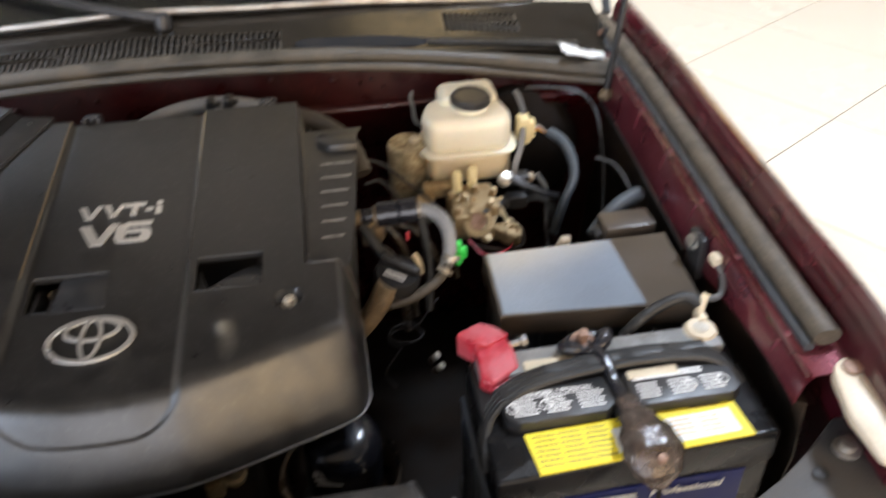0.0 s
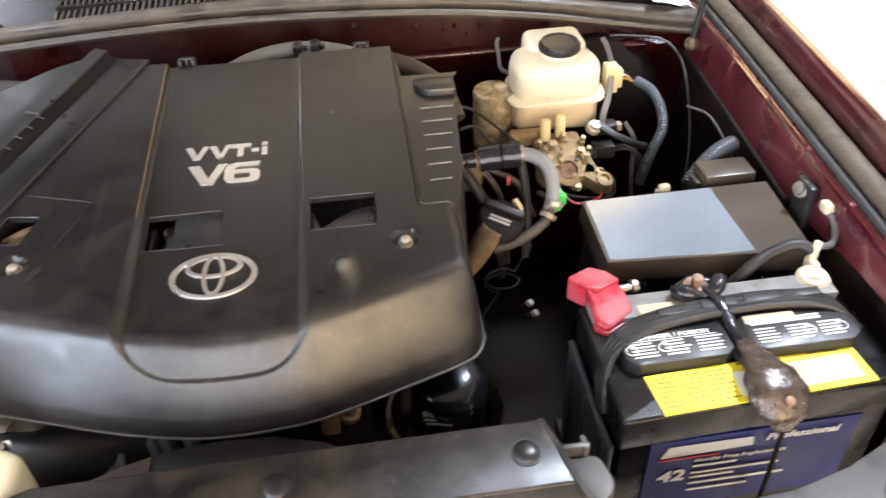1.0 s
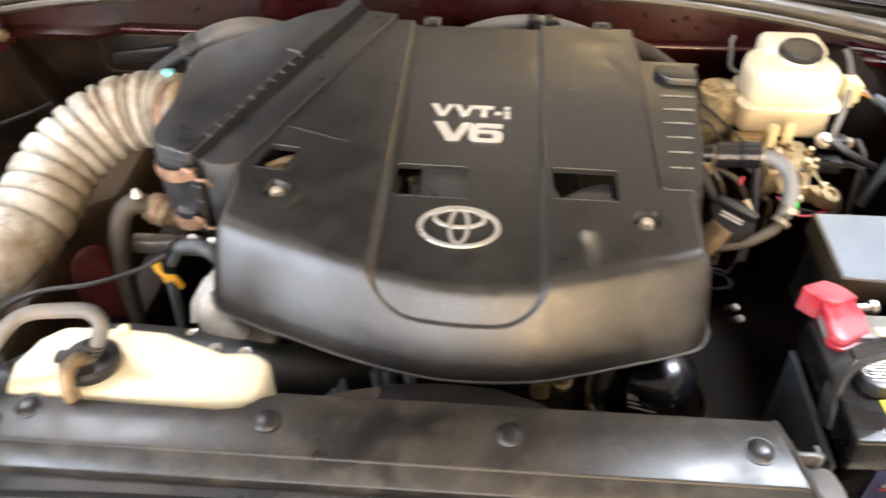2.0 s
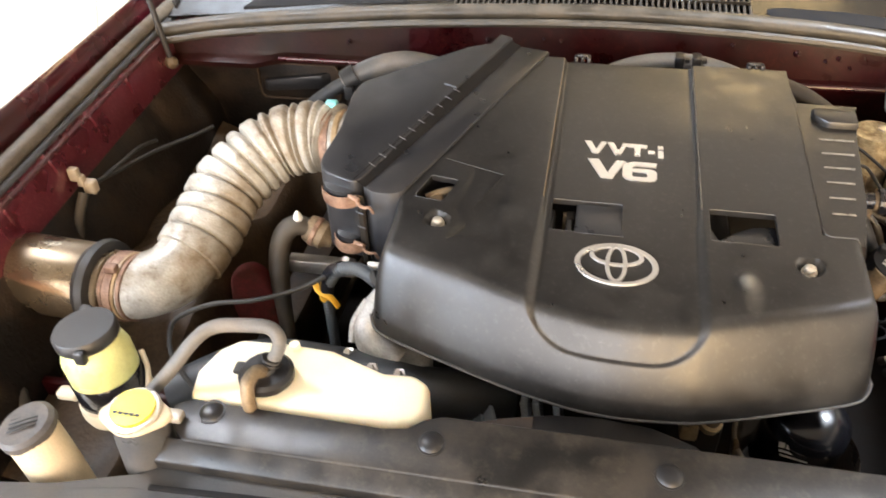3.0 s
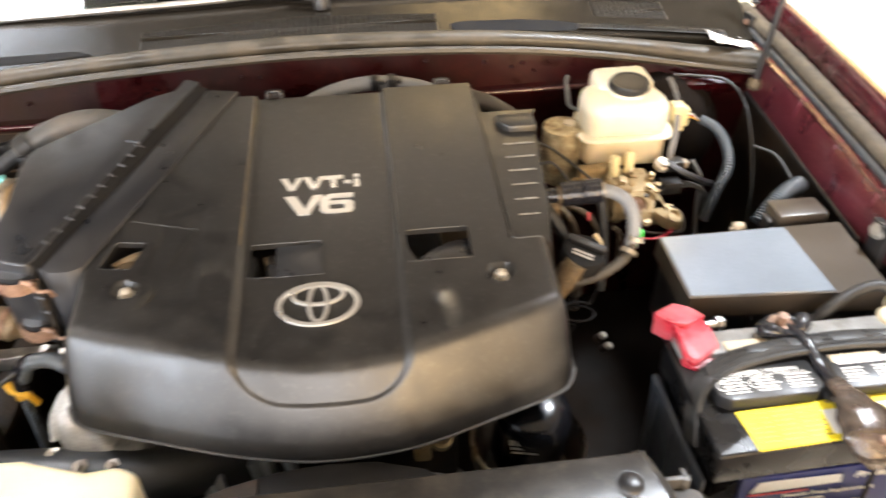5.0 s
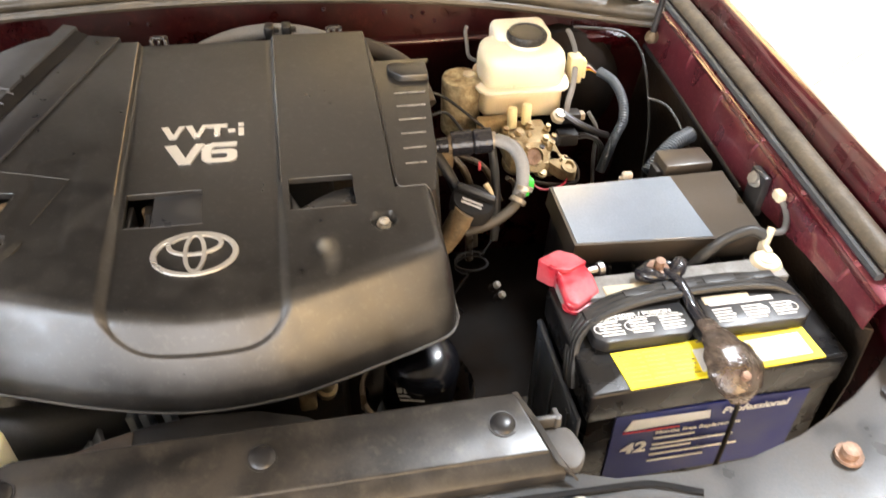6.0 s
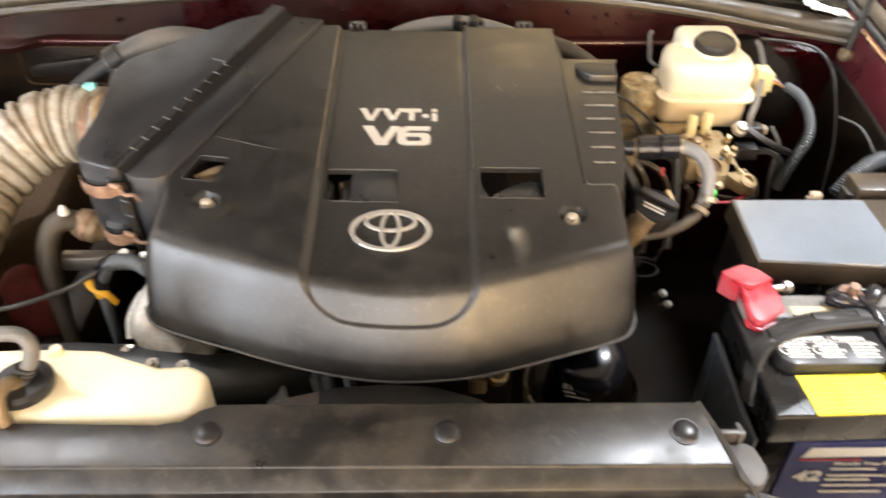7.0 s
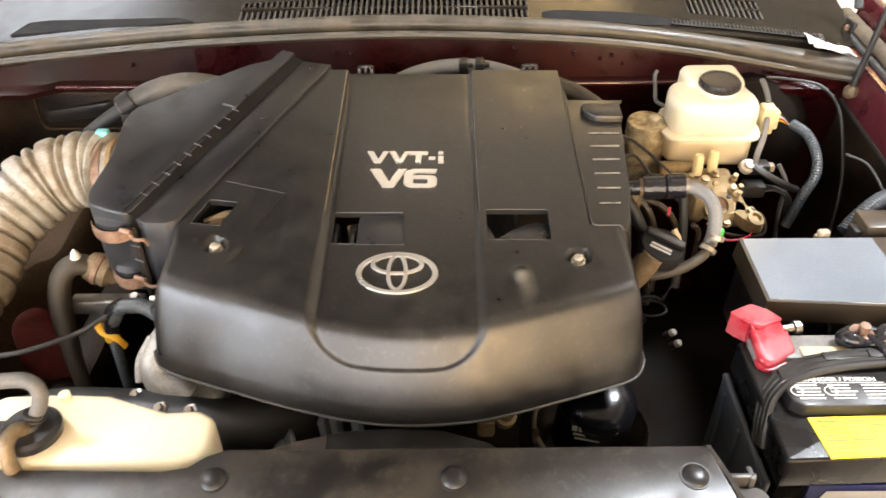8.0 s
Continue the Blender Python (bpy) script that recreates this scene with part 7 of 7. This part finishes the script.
def liner_z(x, y):
    z = 0.80 + 0.05 * (min(0.16, abs(x + 0.72)) / 0.16) ** 2 + 0.085 * math.exp(-((x + 0.70) / 0.10) ** 2 - ((y - 0.40) / 0.15) ** 2)
    z += 0.02 * smooth(0.56, 0.72, y + 0.35 * (x + 0.7)) - 0.30 * smooth(-0.66, -0.56, x)
    return z + sum(h * math.exp(-((x - a) ** 2 + (y - b) ** 2) / r ** 2) for a, b, r, h in bumps)


part("inner_liner", thickened(loft([[(x, y, liner_z(x, y)) for x in np.linspace(-0.87, -0.56, 36)] for y in np.linspace(0.0, 0.84, 70)]), 0.004), "arch_dust", sm, "brown dusty wheel arch liner with folds")
part("front_closing_panel", box(-0.86, -0.55, 0.125, 0.14, 0.55, 0.845, 0.006), "paint_in", sm, "maroon painted closing panel")
fc = thing("cable_clip", (-0.86, 0.39, 0.98), "cream plastic cable clip on the inner wing", "cable clip")
part("clip", bm_merge(box(-0.872, -0.856, 0.388, 0.400, 0.992, 1.014, 0.003, 2), box(-0.858, -0.838, 0.392, 0.408, 0.968, 0.990, 0.004, 3), box(-0.862, -0.852, 0.390, 0.402, 0.982, 1.000, 0.002, 2)), "clip", fc)
part("pipe", tube([(-0.852, 0.385, 0.975), (-0.853, 0.360, 0.950), (-0.850, 0.341, 0.920), (-0.840, 0.325, 0.860)], 0.0075, 10, 6), "tan_rubber", fc, "dusty brown pipe")
cb = thing("cable", (-0.85, 0.40, 0.98), "dusty brown cable along the inner wing", "cable", "engine bay cables")
part("strand", tube([(-0.848, 0.405, 0.980), (-0.842, 0.470, 0.966), (-0.827, 0.557, 0.952), (-0.800, 0.630, 0.940), (-0.782, 0.677, 0.935)], 0.0032, 8, 8), "rubber", cb)
cb = thing("cable", (-0.85, 0.40, 0.97), "thin dark cable beside the inner wing", "cable", "engine bay cables")
part("strand", tube([(-0.848, 0.402, 0.976), (-0.845, 0.480, 0.972), (-0.846, 0.545, 0.965), (-0.852, 0.600, 0.945)], 0.0030, 8, 8), "rubber", cb)
lb = thing("lamp_bracket", (-0.85, 0.215, 0.80), "rough brown rusted bracket below the intake pipe", "bracket")
part("plate", prism(rounded([(-0.872, 0.205), (-0.842, 0.196), (-0.826, 0.212), (-0.834, 0.236), (-0.866, 0.234)], 0.006), 0.80, lambda x, y: 0.875 + 0.3 * (y - 0.215), 0.006, 2), "tan", lb)
hs = thing("hose", (-0.84, 0.10, 0.84), "dirty brown hose low in the bay", "hose")
part("tube", tube([(-0.875, 0.150, 0.860), (-0.845, 0.125, 0.868), (-0.815, 0.100, 0.860), (-0.790, 0.070, 0.830)], 0.009, 10, 6), "tan_rubber", hs)

# crumpled tissue caught in the corner of the cowl
rag = thing("tissue", (0.665, 0.835, 1.055), "crumpled white tissue caught in the cowl corner", "tissue")
rnd = random.Random(11)
sheet = [[(0.632 + 0.016 * i, 0.815 + 0.012 * j + 0.01 * rnd.random(), 1.068 - 0.0035 * i + 0.012 * rnd.random()) for i in range(6)] for j in range(5)]
part("tissue", thickened(loft(sheet), 0.0015), "white", rag, smooth=20)

# ---- showroom floor tiles ----
TILE = 0.8
tb = box(-TILE / 2 + 0.0025, TILE / 2 - 0.0025, -TILE / 2 + 0.0025, TILE / 2 - 0.0025, -0.010, 0.0, 0.001, 1)
tile_mesh = bpy.data.meshes.new("tile")
tb.to_mesh(tile_mesh)
tb.free()
tile_mesh.materials.append(M["floor"])
turn = radians(31.6)


def clipped(poly):
    """The part of a floor tile's outline that lies inside the room's walls."""
    for a, b, c in ((1, 0, 6.0), (-1, 0, 6.0), (0, 1, 7.0), (0, -1, 6.0)):
        out = []
        for p, q in zip(poly, poly[1:] + poly[:1]):
            dp, dq = c - a * p[0] - b * p[1], c - a * q[0] - b * q[1]
            if dp >= 0:
                out.append(p)
            if dp * dq < 0:
                k = dp / (dp - dq)
                out.append((p[0] + (q[0] - p[0]) * k, p[1] + (q[1] - p[1]) * k))
        poly = out
    return poly


for i in range(-16, 17):
    for j in range(-16, 17):
        u, v = (i + 0.5) * TILE, (j + 0.5) * TILE
        x, y = 1.961 + u * math.cos(turn) - v * math.sin(turn), 3.033 + u * math.sin(turn) + v * math.cos(turn)
        h = TILE / 2 - 0.0025
        corners = [(x + a * h * math.cos(turn) - b * h * math.sin(turn), y + a * h * math.sin(turn) + b * h * math.cos(turn)) for a, b in ((-1, -1), (1, -1), (1, 1), (-1, 1))]
        if all(abs(px) < 6 and -6 < py < 7 for px, py in corners):
            t = new("tile", tile_mesh)
            t.parent = floor
            t.location = (x, y, 0.0)
            t.rotation_euler = (0, 0, turn)
        else:
            outline = clipped(corners)
            if len(outline) > 2:
                part("tile", prism(outline, -0.010, 0.0, 0.0), "floor", floor)
